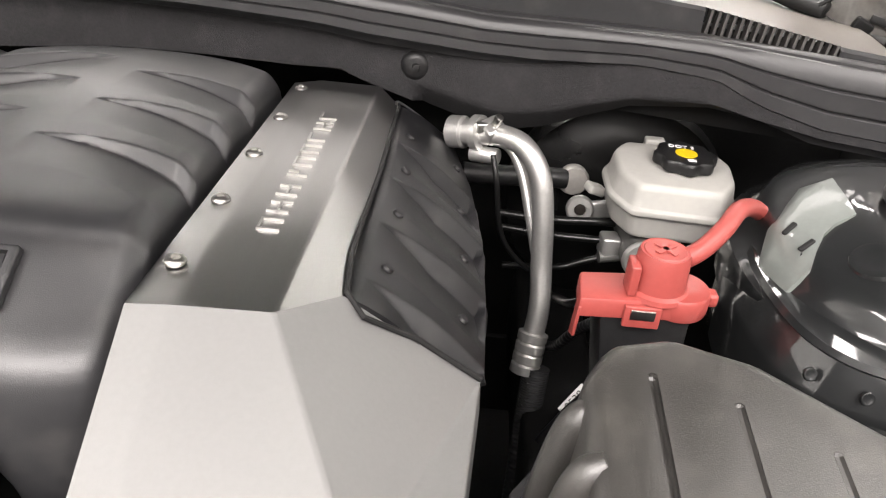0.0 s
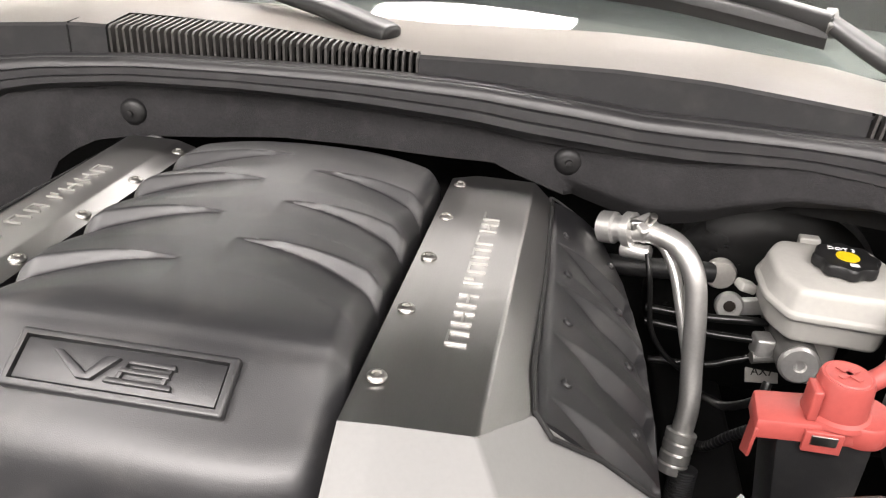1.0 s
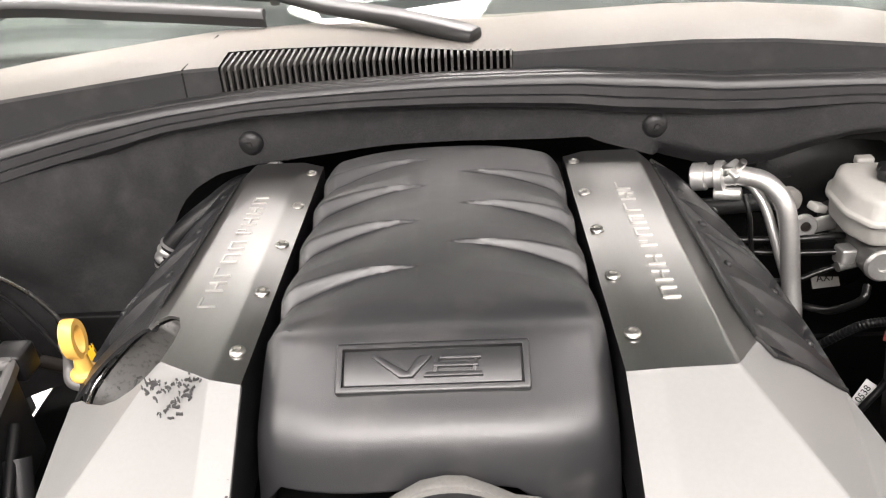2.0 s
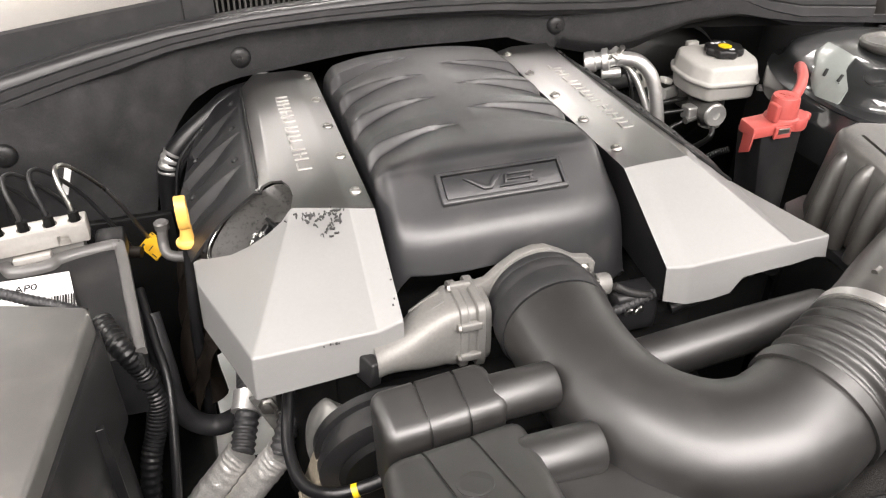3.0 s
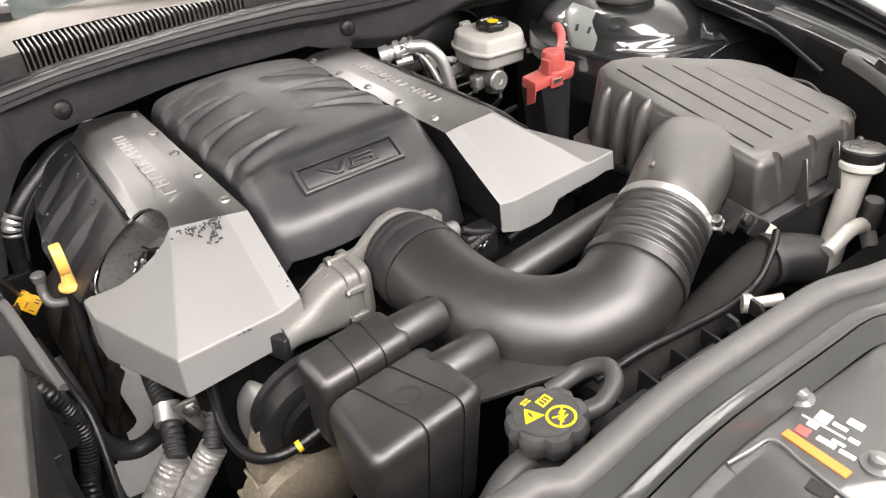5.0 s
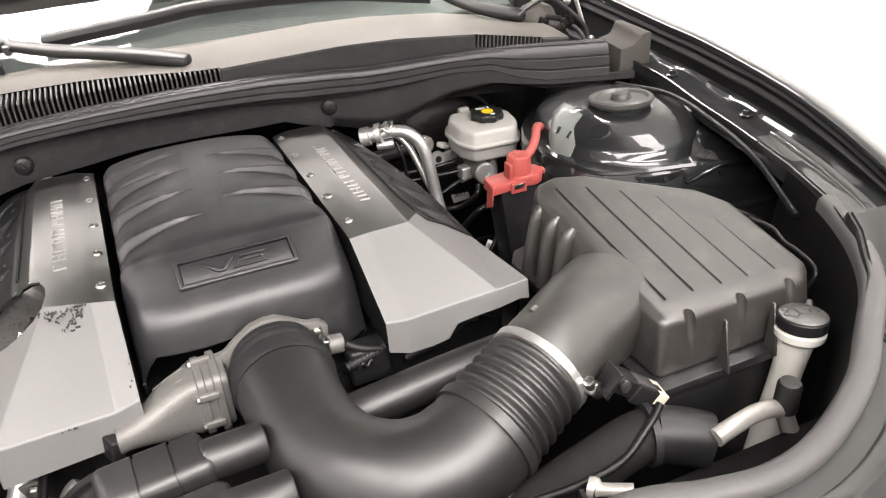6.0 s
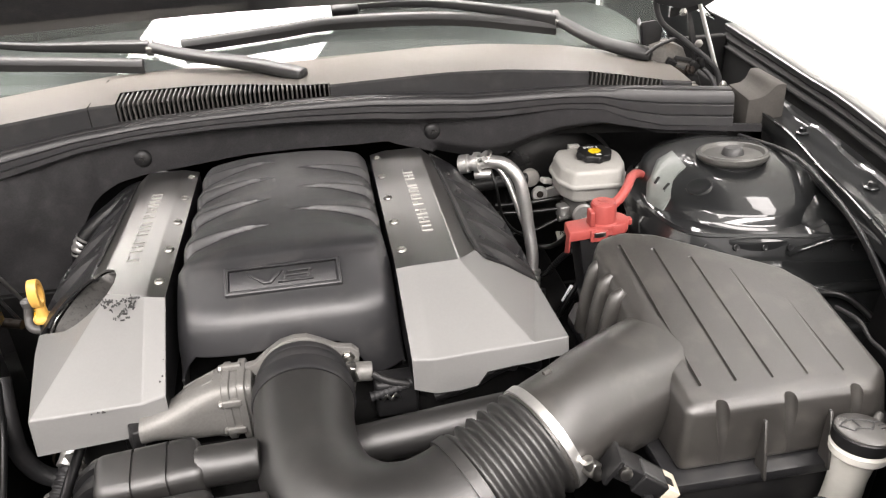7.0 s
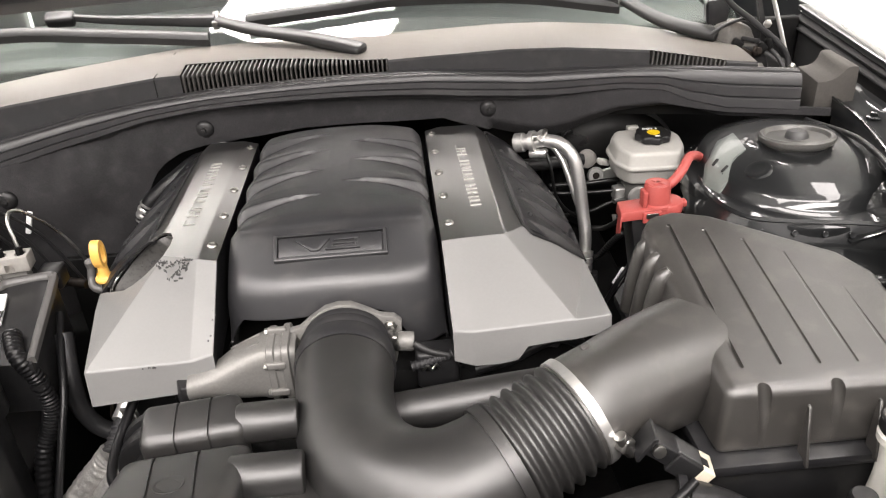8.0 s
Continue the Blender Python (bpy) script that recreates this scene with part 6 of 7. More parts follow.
def master_cylinder():
    b = thing("brake_booster", (0.47, 0.45, 0.72), "black brake booster with alloy master cylinder", "brake booster")
    part("shell", lathe([(0.125, 0.05), (0.128, 0.03), (0.122, 0.012), (0.10, 0.0), (0.07, -0.006), (0.03, -0.008)], 48, along((0.478, 0.44, 0.715), (0.478, 0.60, 0.715))), GLOSSBLACK, b)
    part("cylinder", rod((0.486, 0.44, 0.735), (0.475, 0.280, 0.750), 0.019, 24, 0.003), MOUNT, b, "alloy master cylinder")
    part("end_plug", lathe([(0.0185, 0), (0.0185, 0.006), (0.016, 0.009), (0.006, 0.0095), (0.005, 0.007), (0.001, 0.007)], 28, along((0.4755, 0.285, 0.7495), (0.472, 0.23, 0.757))), PIPE, b, "round alloy end plug")
    m = along((0.425, 0.372, 0.752), (0.421, 0.30, 0.768))
    part("lug", lathe([(0.005, 0.004), (0.0065, 0.008), (0.0125, 0.008), (0.0145, 0.006), (0.0145, 0.0), (0.005, 0.0)], 24, m), PIPE, b, "pale mounting ear of the cylinder")
    part("lug_web", rbox((0.445, 0.372, 0.753), (0.036, 0.007, 0.020), 0.003, (0, -8, 5)), PIPE, b)
    part("lug_nut", lathe([(0.008, 0.002), (0.008, 0.006), (0.005, 0.007), (0.002, 0.007)], 6, m), RUST, b, "rusty nut")
    part("port", rod((0.468, 0.31, 0.738), (0.440, 0.305, 0.735), 0.006, 12), MOUNT, b)
    part("port_block", rbox((0.449, 0.312, 0.746), (0.018, 0.020, 0.022), 0.003, (0, 0, 8)), PIPE, b)
    part("check_valve", lathe([(0.006, 0), (0.016, 0.003), (0.017, 0.012), (0.015, 0.016), (0.003, 0.017)], 24, along((0.421, 0.428, 0.762), (0.421, 0.30, 0.768))), VALVE, b, "pale vacuum check valve")
    part("vacuum_pipe", tube([(0.30, 0.395, 0.77), (0.34, 0.40, 0.768), (0.385, 0.41, 0.766), (0.412, 0.415, 0.764)], 0.011, 14), BLACK, b)
    for row, r in (([(0.34, 0.345, 0.752), (0.396, 0.332, 0.757), (0.437, 0.331, 0.760), (0.455, 0.335, 0.758)], 0.0042), ([(0.34, 0.335, 0.742), (0.398, 0.322, 0.745), (0.446, 0.316, 0.748)], 0.0036),
                   ([(0.35, 0.33, 0.700), (0.404, 0.32, 0.710), (0.425, 0.318, 0.719), (0.451, 0.315, 0.732)], 0.0034), ([(0.326, 0.31, 0.83), (0.332, 0.30, 0.805), (0.341, 0.30, 0.757), (0.358, 0.30, 0.729), (0.382, 0.30, 0.71)], 0.0026),
                   ([(0.396, 0.30, 0.690), (0.403, 0.27, 0.705), (0.411, 0.24, 0.722), (0.429, 0.222, 0.747), (0.436, 0.23, 0.76)], 0.0042)):
        part("brake_line", tube(row, r, 10), GLOSSBLACK, b)
    part("brake_line", tube([(0.400, 0.28, 0.640), (0.406, 0.25, 0.665), (0.415, 0.22, 0.705), (0.428, 0.205, 0.728), (0.45, 0.20, 0.735)], 0.005, 12, rib=0.0008, pitch=0.005), LOOM, b)
    lab = part("tag", rbox((0.497, 0.437, 0.632), (0.038, 0.003, 0.026), 0.0005, (-35, 0, 8)), VALVE, b, "small pale tag")
    part("tag_text", lettering("AX7", 0.014, pose(0.497, 0.4345, 0.6335, 55, 0, 8), 0.0003), INK, lab)


def ac_pipe():
    a = thing("coolant_pipe", (0.36, 0.33, 0.80), "bright aluminium pipes with a crimped black hose", "pipe")
    part("pipe", tube([(0.325, 0.350, 0.842), (0.345, 0.338, 0.848), (0.366, 0.325, 0.845), (0.383, 0.312, 0.825), (0.391, 0.302, 0.79), (0.396, 0.29, 0.74), (0.399, 0.275, 0.70), (0.395, 0.262, 0.665)], 0.0104, 20), PIPE, a)
    part("thin_pipe", tube([(0.335, 0.352, 0.838), (0.355, 0.345, 0.834), (0.369, 0.33, 0.815), (0.379, 0.315, 0.785), (0.387, 0.304, 0.758), (0.394, 0.292, 0.735)], 0.0055, 14), PIPE, a)
    part("fitting", lathe([(0.013, 0), (0.016, 0.002), (0.016, 0.016), (0.013, 0.018), (0.013, 0.026), (0.0175, 0.028), (0.0175, 0.036), (0.012, 0.038)], 24, along((0.296, 0.366, 0.836), (0.335, 0.345, 0.846))), PIPE, a, "crimped fitting with a nut")
    part("fitting_block", rbox((0.337, 0.344, 0.850), (0.020, 0.022, 0.018), 0.003, (20, -20, 25)), PIPE, a)
    part("stud", rod((0.338, 0.340, 0.856), (0.341, 0.334, 0.868), 0.0042, 12, 0.001), STEEL, a)
    part("low_fitting", rod((0.318, 0.350, 0.822), (0.345, 0.338, 0.826), 0.008, 16, 0.002), PIPE, a)
    part("nut", rbox((0.327, 0.345, 0.853), (0.016, 0.014, 0.010), 0.002, (0, 0, 20)), ALU, a)
    part("collar", lathe([(0.0125, 0), (0.0148, 0.001), (0.0148, 0.008), (0.0132, 0.010), (0.0148, 0.012), (0.0148, 0.019), (0.0132, 0.021), (0.0148, 0.023), (0.0148, 0.030), (0.0132, 0.032), (0.0148, 0.034), (0.0148, 0.042), (0.0125, 0.043)], 24, along((0.3965, 0.266, 0.676), (0.391, 0.250, 0.632))), PIPE, a, "crimped steel collar")
    a.location += Vector((-0.012, 0.0, -0.010))
    part("hose", tube([(0.391, 0.251, 0.634), (0.388, 0.235, 0.59), (0.385, 0.20, 0.53), (0.38, 0.17, 0.45)], 0.0135, 18, rib=0.0006, pitch=0.004), RUBBER, a, "black braided hose")


def earth_cable():
    c = thing("earth_cable", (0.68, -0.11, 0.79), "thin black cable lying across the painted apron", "cable")
    part("cable", tube([(0.60, -0.085, 0.802), (0.654, -0.090, 0.803), (0.682, -0.102, 0.803), (0.693, -0.133, 0.797), (0.700, -0.175, 0.785), (0.705, -0.215, 0.765)], 0.0045, 12), LOOM, c)


def jump_post():
    j = thing("battery_terminal", (0.44, 0.09, 0.80), "red plastic battery terminal cover with a red cable", "terminal cover")
    part("cover_box", solid([(0.385, 0.064, 0.834), (0.484, 0.066, 0.838), (0.486, 0.112, 0.838), (0.389, 0.106, 0.834), (0.385, 0.062, 0.816), (0.484, 0.064, 0.820), (0.486, 0.112, 0.815), (0.389, 0.107, 0.812)],
                            [(0, 1, 2, 3), (7, 6, 5, 4), (0, 4, 5, 1), (1, 5, 6, 2), (2, 6, 7, 3), (3, 7, 4, 0)], 0.003), RED, j)
    part("side_flap", solid([(0.385, 0.062, 0.826), (0.389, 0.092, 0.826), (0.386, 0.090, 0.780), (0.384, 0.064, 0.795), (0.388, 0.062, 0.826), (0.392, 0.092, 0.826), (0.389, 0.090, 0.780), (0.387, 0.064, 0.795)],
                            [(0, 1, 2, 3), (7, 6, 5, 4), (0, 4, 5, 1), (1, 5, 6, 2), (2, 6, 7, 3), (3, 7, 4, 0)], 0.001, 1), RED, j)
    part("cover_end", lathe([(0.0255, -0.020), (0.0265, -0.017), (0.0265, -0.002), (0.025, 0.0)], 36, pose(0.470, 0.089, 0.8385)), RED, j)
    part("ear", rbox((0.497, 0.086, 0.832), (0.010, 0.014, 0.012), 0.003), RED, j)
    part("latch", rbox((0.437, 0.0615, 0.823), (0.03, 0.005, 0.020), 0.001), RED, j)
    part("window", rbox((0.437, 0.0585, 0.826), (0.020, 0.002, 0.009), 0.0005), STEEL, j)
    part("post_cap", lathe([(0.028, 0), (0.027, 0.004), (0.0235, 0.006), (0.0215, 0.034), (0.020, 0.038), (0.018, 0.0375), (0.017, 0.0385), (0.003, 0.0385)], 36, pose(0.451, 0.088, 0.834)), RED, j, "round red post cap")
    part("plus_bar", rbox((0.451, 0.088, 0.8734), (0.022, 0.005, 0.001), 0.0002, (0, 0, 40), 1), RED, j)
    part("plus_bar", rbox((0.451, 0.088, 0.8734), (0.005, 0.022, 0.001), 0.0002, (0, 0, 40), 1), RED, j)
    part("wing", rbox((0.427, 0.080, 0.850), (0.008, 0.022, 0.028), 0.002), RED, j)
    part("cable", tube([(0.462, 0.094, 0.856), (0.486, 0.106, 0.866), (0.507, 0.126, 0.877), (0.526, 0.155, 0.881), (0.552, 0.19, 0.868), (0.58, 0.22, 0.845)], 0.0085, 16), RED, j, "thick red cable")
    def wire_tag(at, w, h):
        q = rbox((0, 0, 0), (w, h, 0.0014), 0.0005, segs=1)
        bmesh.ops.transform(q, matrix=facing(at, (0.62, 0.40, 0.68), (-0.762, 0.527, 0.385)), verts=q.verts)
        return part("tag", q, LABEL, j, "small white wire tag")
    tag = wire_tag((0.4187, 0.1494, 0.652), 0.036, 0.014)
    part("tag_text", lettering("0538", 0.0115, facing((0.4185, 0.1488, 0.6526), (0.62, 0.40, 0.68), (-0.762, 0.527, 0.385)), 0.0003), INK, tag)
    part("wire", tube([(0.41, 0.16, 0.60), (0.428, 0.156, 0.632), (0.440, 0.152, 0.66), (0.452, 0.15, 0.70), (0.45, 0.15, 0.75)], 0.0035, 10), LOOM, j)
    part("wire", tube([(0.385, 0.12, 0.62), (0.405, 0.12, 0.66), (0.425, 0.125, 0.69), (0.44, 0.13, 0.74)], 0.0045, 10), LOOM, j)
    part("carrier", solid([(0.405, 0.068, 0.815), (0.48, 0.068, 0.818), (0.48, 0.13, 0.81), (0.405, 0.13, 0.81), (0.435, 0.068, 0.62), (0.48, 0.068, 0.62), (0.50, 0.13, 0.62), (0.435, 0.13, 0.62)],
                          [(0, 1, 2, 3), (7, 6, 5, 4), (0, 4, 5, 1), (1, 5, 6, 2), (2, 6, 7, 3), (3, 7, 4, 0)], 0.003), BLACK, j, "black carrier below the cover")
    j.location, j.scale = (0.428, 0.098, 0.808), (0.82, 0.82, 0.82)


brake_reservoir()
master_cylinder()
ac_pipe()
jump_post()
earth_cable()


# ---- front of the bay ----
def coolant_cap():
    k = thing("coolant_reservoir", (-0.06, -0.44, 0.78), "black coolant tank with grey scalloped cap", "coolant tank")
    cap = lathe([(0.027, -0.017), (0.031, -0.016), (0.0345, -0.006), (0.0345, 0.0), (0.032, 0.005), (0.029, 0.0055), (0.002, 0.0055)], 72)
    for v in cap.verts:
        a, q = math.atan2(v.co.y, v.co.x), math.hypot(v.co.x, v.co.y)
        if q > 0.0285:
            f = 1 - 0.13 * max(0, math.cos(8 * a)) ** 2
            v.co.x, v.co.y = v.co.x * f, v.co.y * f
    m = pose(-0.065, -0.447, 0.849, -4, 0, 0)
    bmesh.ops.transform(cap, matrix=m, verts=cap.verts)
    cap = part("cap", cap, CAPGREY, k, "grey scalloped screw cap with yellow warnings")
    def mark(pts, name="warning_mark"):
        b = prism(pts, 0, 0.0006)
        bmesh.ops.transform(b, matrix=m @ pose(0, 0, 0.0053), verts=b.verts)
        part(name, b, YELLOW, cap)
    def flat(bm, name, mat=YELLOW):
        bmesh.ops.transform(bm, matrix=m @ pose(0, 0, 0.0053), verts=bm.verts)
        part(name, bm, mat, cap)
    tri = lambda k: [(-0.0115 + 0.0095 * k * x, 0.006 + 0.009 * k * y) for x, y in ((-1.0, -0.55), (0.9, -0.75), (0.1, 1.05))]
    mark(tri(1.0))
    flat(prism([(-0.0125, 0.0035), (-0.0105, 0.0035), (-0.0103, 0.0095), (-0.0122, 0.0095)], 0.0004, 0.0009), "warning_bang", CAPGREY)
    ring = lambda r: [(0.006 + r * math.cos(a), -0.0105 + r * math.sin(a)) for a in np.linspace(0, 2 * math.pi, 33)[:-1]]
    flat(carve(prism(ring(0.0125), 0, 0.0006), prism(ring(0.0103), -0.01, 0.01)), "warning_ring")
    for x, y, w, h, turn in ((0.006, -0.0105, 0.021, 0.0018, 45), (0.004, -0.009, 0.010, 0.0016, -20), (0.0075, -0.013, 0.008, 0.0016, 15), (0.003, -0.0135, 0.0016, 0.006, 10), (0.0095, -0.0075, 0.005, 0.0045, 20)):
        flat(rbox((x, y, 0.0003), (w, h, 0.0006), 0, (0, 0, turn)), "warning_bar")
    page = [(0.002, 0.006), (0.0145, 0.0085), (0.0135, 0.0175), (0.001, 0.0155)]
    inner = [(0.0078 + (x - 0.0078) * 0.7, 0.0119 + (y - 0.0119) * 0.62) for x, y in page]
    flat(carve(prism(page, 0, 0.0006), prism(inner, -0.01, 0.01)), "booklet_outline")
    for x in (0.0062, 0.0095):
        flat(rbox((x, 0.0118, 0.0003), (0.0012, 0.004, 0.0006), 0, (0, 0, 8)), "booklet_bar")
    for x, y in ((-0.0075, 0.0215), (-0.003, 0.0222), (-0.0068, 0.0185), (-0.0022, 0.0192)):
        flat(rbox((x, y, 0.0003), (0.0034, 0.0018, 0.0006), 0, (0, 0, 10)), "print_bar")
    part("cap_rim", lathe([(0.0262, 0.0050), (0.0268, 0.0062), (0.0258, 0.0062), (0.0252, 0.0050)], 48, m), CAPGREY, cap)
    part("neck", rod((-0.064, -0.444, 0.72), (-0.065, -0.447, 0.825), 0.031, 28, 0.003), BLACK, k)
    part("tank", rbox((-0.03, -0.445, 0.70), (0.20, 0.075, 0.12), 0.02), BLACK, k, "black coolant tank in the shade")
    part("hose", tube([(-0.028, -0.452, 0.835), (-0.012, -0.456, 0.838), (0.010, -0.448, 0.842), (0.022, -0.428, 0.838), (0.012, -0.408, 0.825), (-0.02, -0.40, 0.812)], 0.0082, 14), CAPGREY, k, "small looped grey hose")
    part("hose", tube([(-0.09, -0.452, 0.822), (-0.115, -0.457, 0.822), (-0.142, -0.468, 0.815), (-0.165, -0.482, 0.80), (-0.18, -0.50, 0.76)], 0.0115, 16), CAPGREY, k, "grey rubber hose with worn print")
    part("clamp", rod((-0.036, -0.452, 0.832), (-0.028, -0.453, 0.834), 0.0115, 14), STEEL, k)


def washer_filler():
    w = thing("washer_filler", (0.52, -0.364, 0.6), "milky white washer filler neck with dark cap", "washer bottle")
    part("neck", tube([(0.520, -0.363, 0.835, 0.0215), (0.520, -0.363, 0.822, 0.0225), (0.519, -0.363, 0.815, 0.019), (0.517, -0.362, 0.775, 0.0165), (0.513, -0.361, 0.73, 0.0165), (0.505, -0.36, 0.64, 0.018)], seg=28), NECK, w)
    m = pose(0.520, -0.364, 0.845, -6, 5, 0)
    cap = part("cap", lathe([(0.0255, -0.010), (0.026, -0.008), (0.026, 0.0015), (0.0245, 0.003), (0.003, 0.003)], 40, m), BLACK, w, "black washer cap with a relief mark")
    part("cap_top", lathe([(0.0248, 0.002), (0.0250, 0.0042), (0.0235, 0.0052), (0.003, 0.0052)], 40, m), FUSE, cap, "dark grey cap top")
    def relief(pts):
        bm = tube([(x, y, 0.0054) for x, y in pts], 0.0009, 6, 4)
        bmesh.ops.transform(bm, matrix=m, verts=bm.verts)
        part("relief", bm, CAPGREY, cap)
    arc = lambda r: [(-0.003 + r * math.sin(a), -0.013 + r * math.cos(a)) for a in np.linspace(-0.75, 0.75, 7)]
    relief(arc(0.026))
    relief(arc(0.013))
    for a in (-0.75, 0.0, 0.75):
        relief([(-0.003 + r * math.sin(a), -0.013 + r * math.cos(a)) for r in (0.013, 0.020, 0.026)])
    for y in (-0.004, 0.001, 0.006):
        relief([(0.015, y), (0.018, y + 0.001), (0.021, y + 0.001)])
    part("collar", lathe([(0.0225, -0.024), (0.0255, -0.021), (0.0262, -0.014), (0.0235, -0.011)], 36, m), NECK, w)
    part("hook", tube([(0.543, -0.350, 0.838), (0.550, -0.344, 0.840), (0.555, -0.340, 0.836), (0.556, -0.340, 0.81)], 0.004, 10, 6), MOUNT, w)
    part("side_tube", tube([(0.534, -0.352, 0.79), (0.545, -0.348, 0.785), (0.546, -0.35, 0.75), (0.532, -0.36, 0.72)], 0.006, 10, 6), NECK, w)


def underhood_front():
    r = thing("radiator", (0.1, -0.44, 0.5), "dark radiator and fan shroud below the hoses", "radiator")
    part("shroud", rbox((0.02, -0.475, 0.62), (0.95, 0.04, 0.30), 0.01), DARK, r)
    part("shroud_top", rbox((0.05, -0.455, 0.765), (0.95, 0.05, 0.02), 0.005), DARK, r)
    ledge = [(-0.02, -0.471), (0.03, -0.469), (0.032, -0.463), (0.046, -0.463), (0.048, -0.468), (0.11, -0.467), (0.112, -0.461), (0.128, -0.461), (0.13, -0.467), (0.22, -0.470), (0.22, -0.450), (0.17, -0.446), (0.168, -0.450), (0.15, -0.450), (0.148, -0.445), (0.075, -0.445), (0.073, -0.449), (0.055, -0.449), (0.053, -0.445), (-0.02, -0.446)]
    part("shroud_ledge", prism(ledge, 0.775, 0.806, 0.0012, 1), BLACK, r, "notched black plastic ledge")
    for x in (0.150, 0.185):
        part("hook", sweep([(x, -0.470, 0.80), (x, -0.471, 0.826), (x + 0.002, -0.464, 0.834), (x + 0.004, -0.452, 0.834)], [(-0.002, -0.008), (-0.002, 0.008), (0.002, 0.008), (0.002, -0.008)]), BLACK, r)
    for k in range(5):
        part("shroud_rib", rbox((-0.01 + 0.045 * k, -0.432, 0.775), (0.003, 0.03, 0.035), 0.0006, segs=1), BLACK, r)
    h = thing("radiator_hose", (0.28, -0.42, 0.75), "thick black braided radiator hose", "hose")
    part("hose", tube([(0.05, -0.395, 0.74), (0.14, -0.398, 0.755), (0.24, -0.392, 0.782), (0.31, -0.39, 0.795), (0.36, -0.415, 0.785)], 0.026, 24), FABRIC, h)
    part("sleeve", tube([(0.312, -0.391, 0.795), (0.338, -0.402, 0.791), (0.36, -0.415, 0.785)], 0.0285, 24), BLACK, h)
    part("ring", rod((0.305, -0.389, 0.795), (0.312, -0.391, 0.795), 0.031, 24), RUBBER, h)
    c = thing("coolant_line", (0.40, -0.43, 0.78), "pale metal coolant line with a black valve", "pipe")
    part("line", tube([(0.352, -0.432, 0.808), (0.375, -0.430, 0.812), (0.41, -0.425, 0.81), (0.44, -0.425, 0.80), (0.455, -0.43, 0.77)], 0.009, 14), VALVE, c)
    part("valve", lathe([(0.012, 0), (0.012, 0.03), (0.010, 0.034), (0.003, 0.035)], 20, pose(0.445, -0.425, 0.80)), BLACK, c)
    part("thin_wire", tube([(0.02, -0.418, 0.815), (0.07, -0.423, 0.822), (0.136, -0.424, 0.815), (0.209, -0.420, 0.803), (0.262, -0.412, 0.802), (0.30, -0.40, 0.822), (0.318, -0.39, 0.83)], 0.0042, 10), LOOM, c)
    part("bracket", tube([(0.214, -0.428, 0.808, 0.010), (0.219, -0.433, 0.808, 0.010), (0.221, -0.435, 0.808, 0.0065), (0.245, -0.452, 0.812, 0.0065)], seg=14, step=3), VALVE, c)
    p = thing("coolant_crossover", (0.2, -0.2, 0.79), "black plastic crossover pipe behind the elbow", "pipe")
    part("pipe", tube([(0.06, -0.205, 0.768), (0.12, -0.208, 0.778), (0.20, -0.212, 0.79), (0.262, -0.216, 0.798)], 0.0225, 26), TUBE, p)
    part("pipe_end", tube([(0.262, -0.216, 0.798, 0.0225), (0.270, -0.2165, 0.7992, 0.019), (0.275, -0.217, 0.80, 0.010)], seg=26), TUBE, p)
    b = thing("drive_belt_pulley", (-0.15, -0.20, 0.72), "black ribbed belt pulley beside the alternator", "pulley")
    m = along((-0.165, -0.225, 0.735), (-0.165, -0.165, 0.745))
    part("rim", lathe([(0.062, 0), (0.066, 0.002), (0.066, 0.012), (0.061, 0.014), (0.061, 0.024), (0.066, 0.026), (0.066, 0.034), (0.055, 0.036)], 48, m), BLACK, b)
    part("hub", lathe([(0.05, -0.003), (0.045, -0.008), (0.02, -0.008), (0.018, -0.016), (0.004, -0.016)], 32, m), DARK, b)
    a = thing("alternator", (-0.22, -0.18, 0.63), "oxidised alloy alternator housing", "alternator")
    part("case", lathe([(0.045, 0), (0.062, 0.008), (0.065, 0.03), (0.06, 0.05), (0.04, 0.06)], 36, along((-0.20, -0.235, 0.63), (-0.20, -0.15, 0.64))), BEIGE, a)
    part("ear", rbox((-0.215, -0.20, 0.70), (0.05, 0.04, 0.06), 0.008, (0, 20, 0)), BEIGE, a)
    for k in range(7):
        w = 2 * math.pi * (k + 0.4) / 14
        part("fin", rbox((-0.20 + 0.060 * math.cos(w), -0.200, 0.634 + 0.060 * math.sin(w)), (0.005, 0.034, 0.010), 0.0012, (0, 90 - math.degrees(w), 0), 1), BEIGE, a)
    p = thing("water_pump", (-0.21, -0.16, 0.66), "grey cast alloy water pump housing", "pump")
    part("housing", tube([(-0.203, -0.162, 0.756, 0.009), (-0.207, -0.164, 0.752, 0.016), (-0.212, -0.166, 0.735, 0.0215), (-0.213, -0.168, 0.705, 0.022), (-0.204, -0.170, 0.682, 0.019), (-0.190, -0.170, 0.665, 0.016)], seg=28, step=6), MOUNT, p)
    part("boss", lathe([(0.013, 0), (0.013, 0.010), (0.011, 0.012), (0.002, 0.012)], 20, along((-0.212, -0.178, 0.690), (-0.222, -0.215, 0.694))), MOUNT, p)
    part("bolt", lathe([(0.009, 0), (0.009, 0.002), (0.006, 0.003), (0.006, 0.007), (0.002, 0.008)], 6, along((-0.217, -0.195, 0.692), (-0.227, -0.232, 0.696))), STEEL, p)
    k = thing("line_bracket", (-0.26, -0.09, 0.66), "dull alloy clamp bracket with two bolts", "bracket")
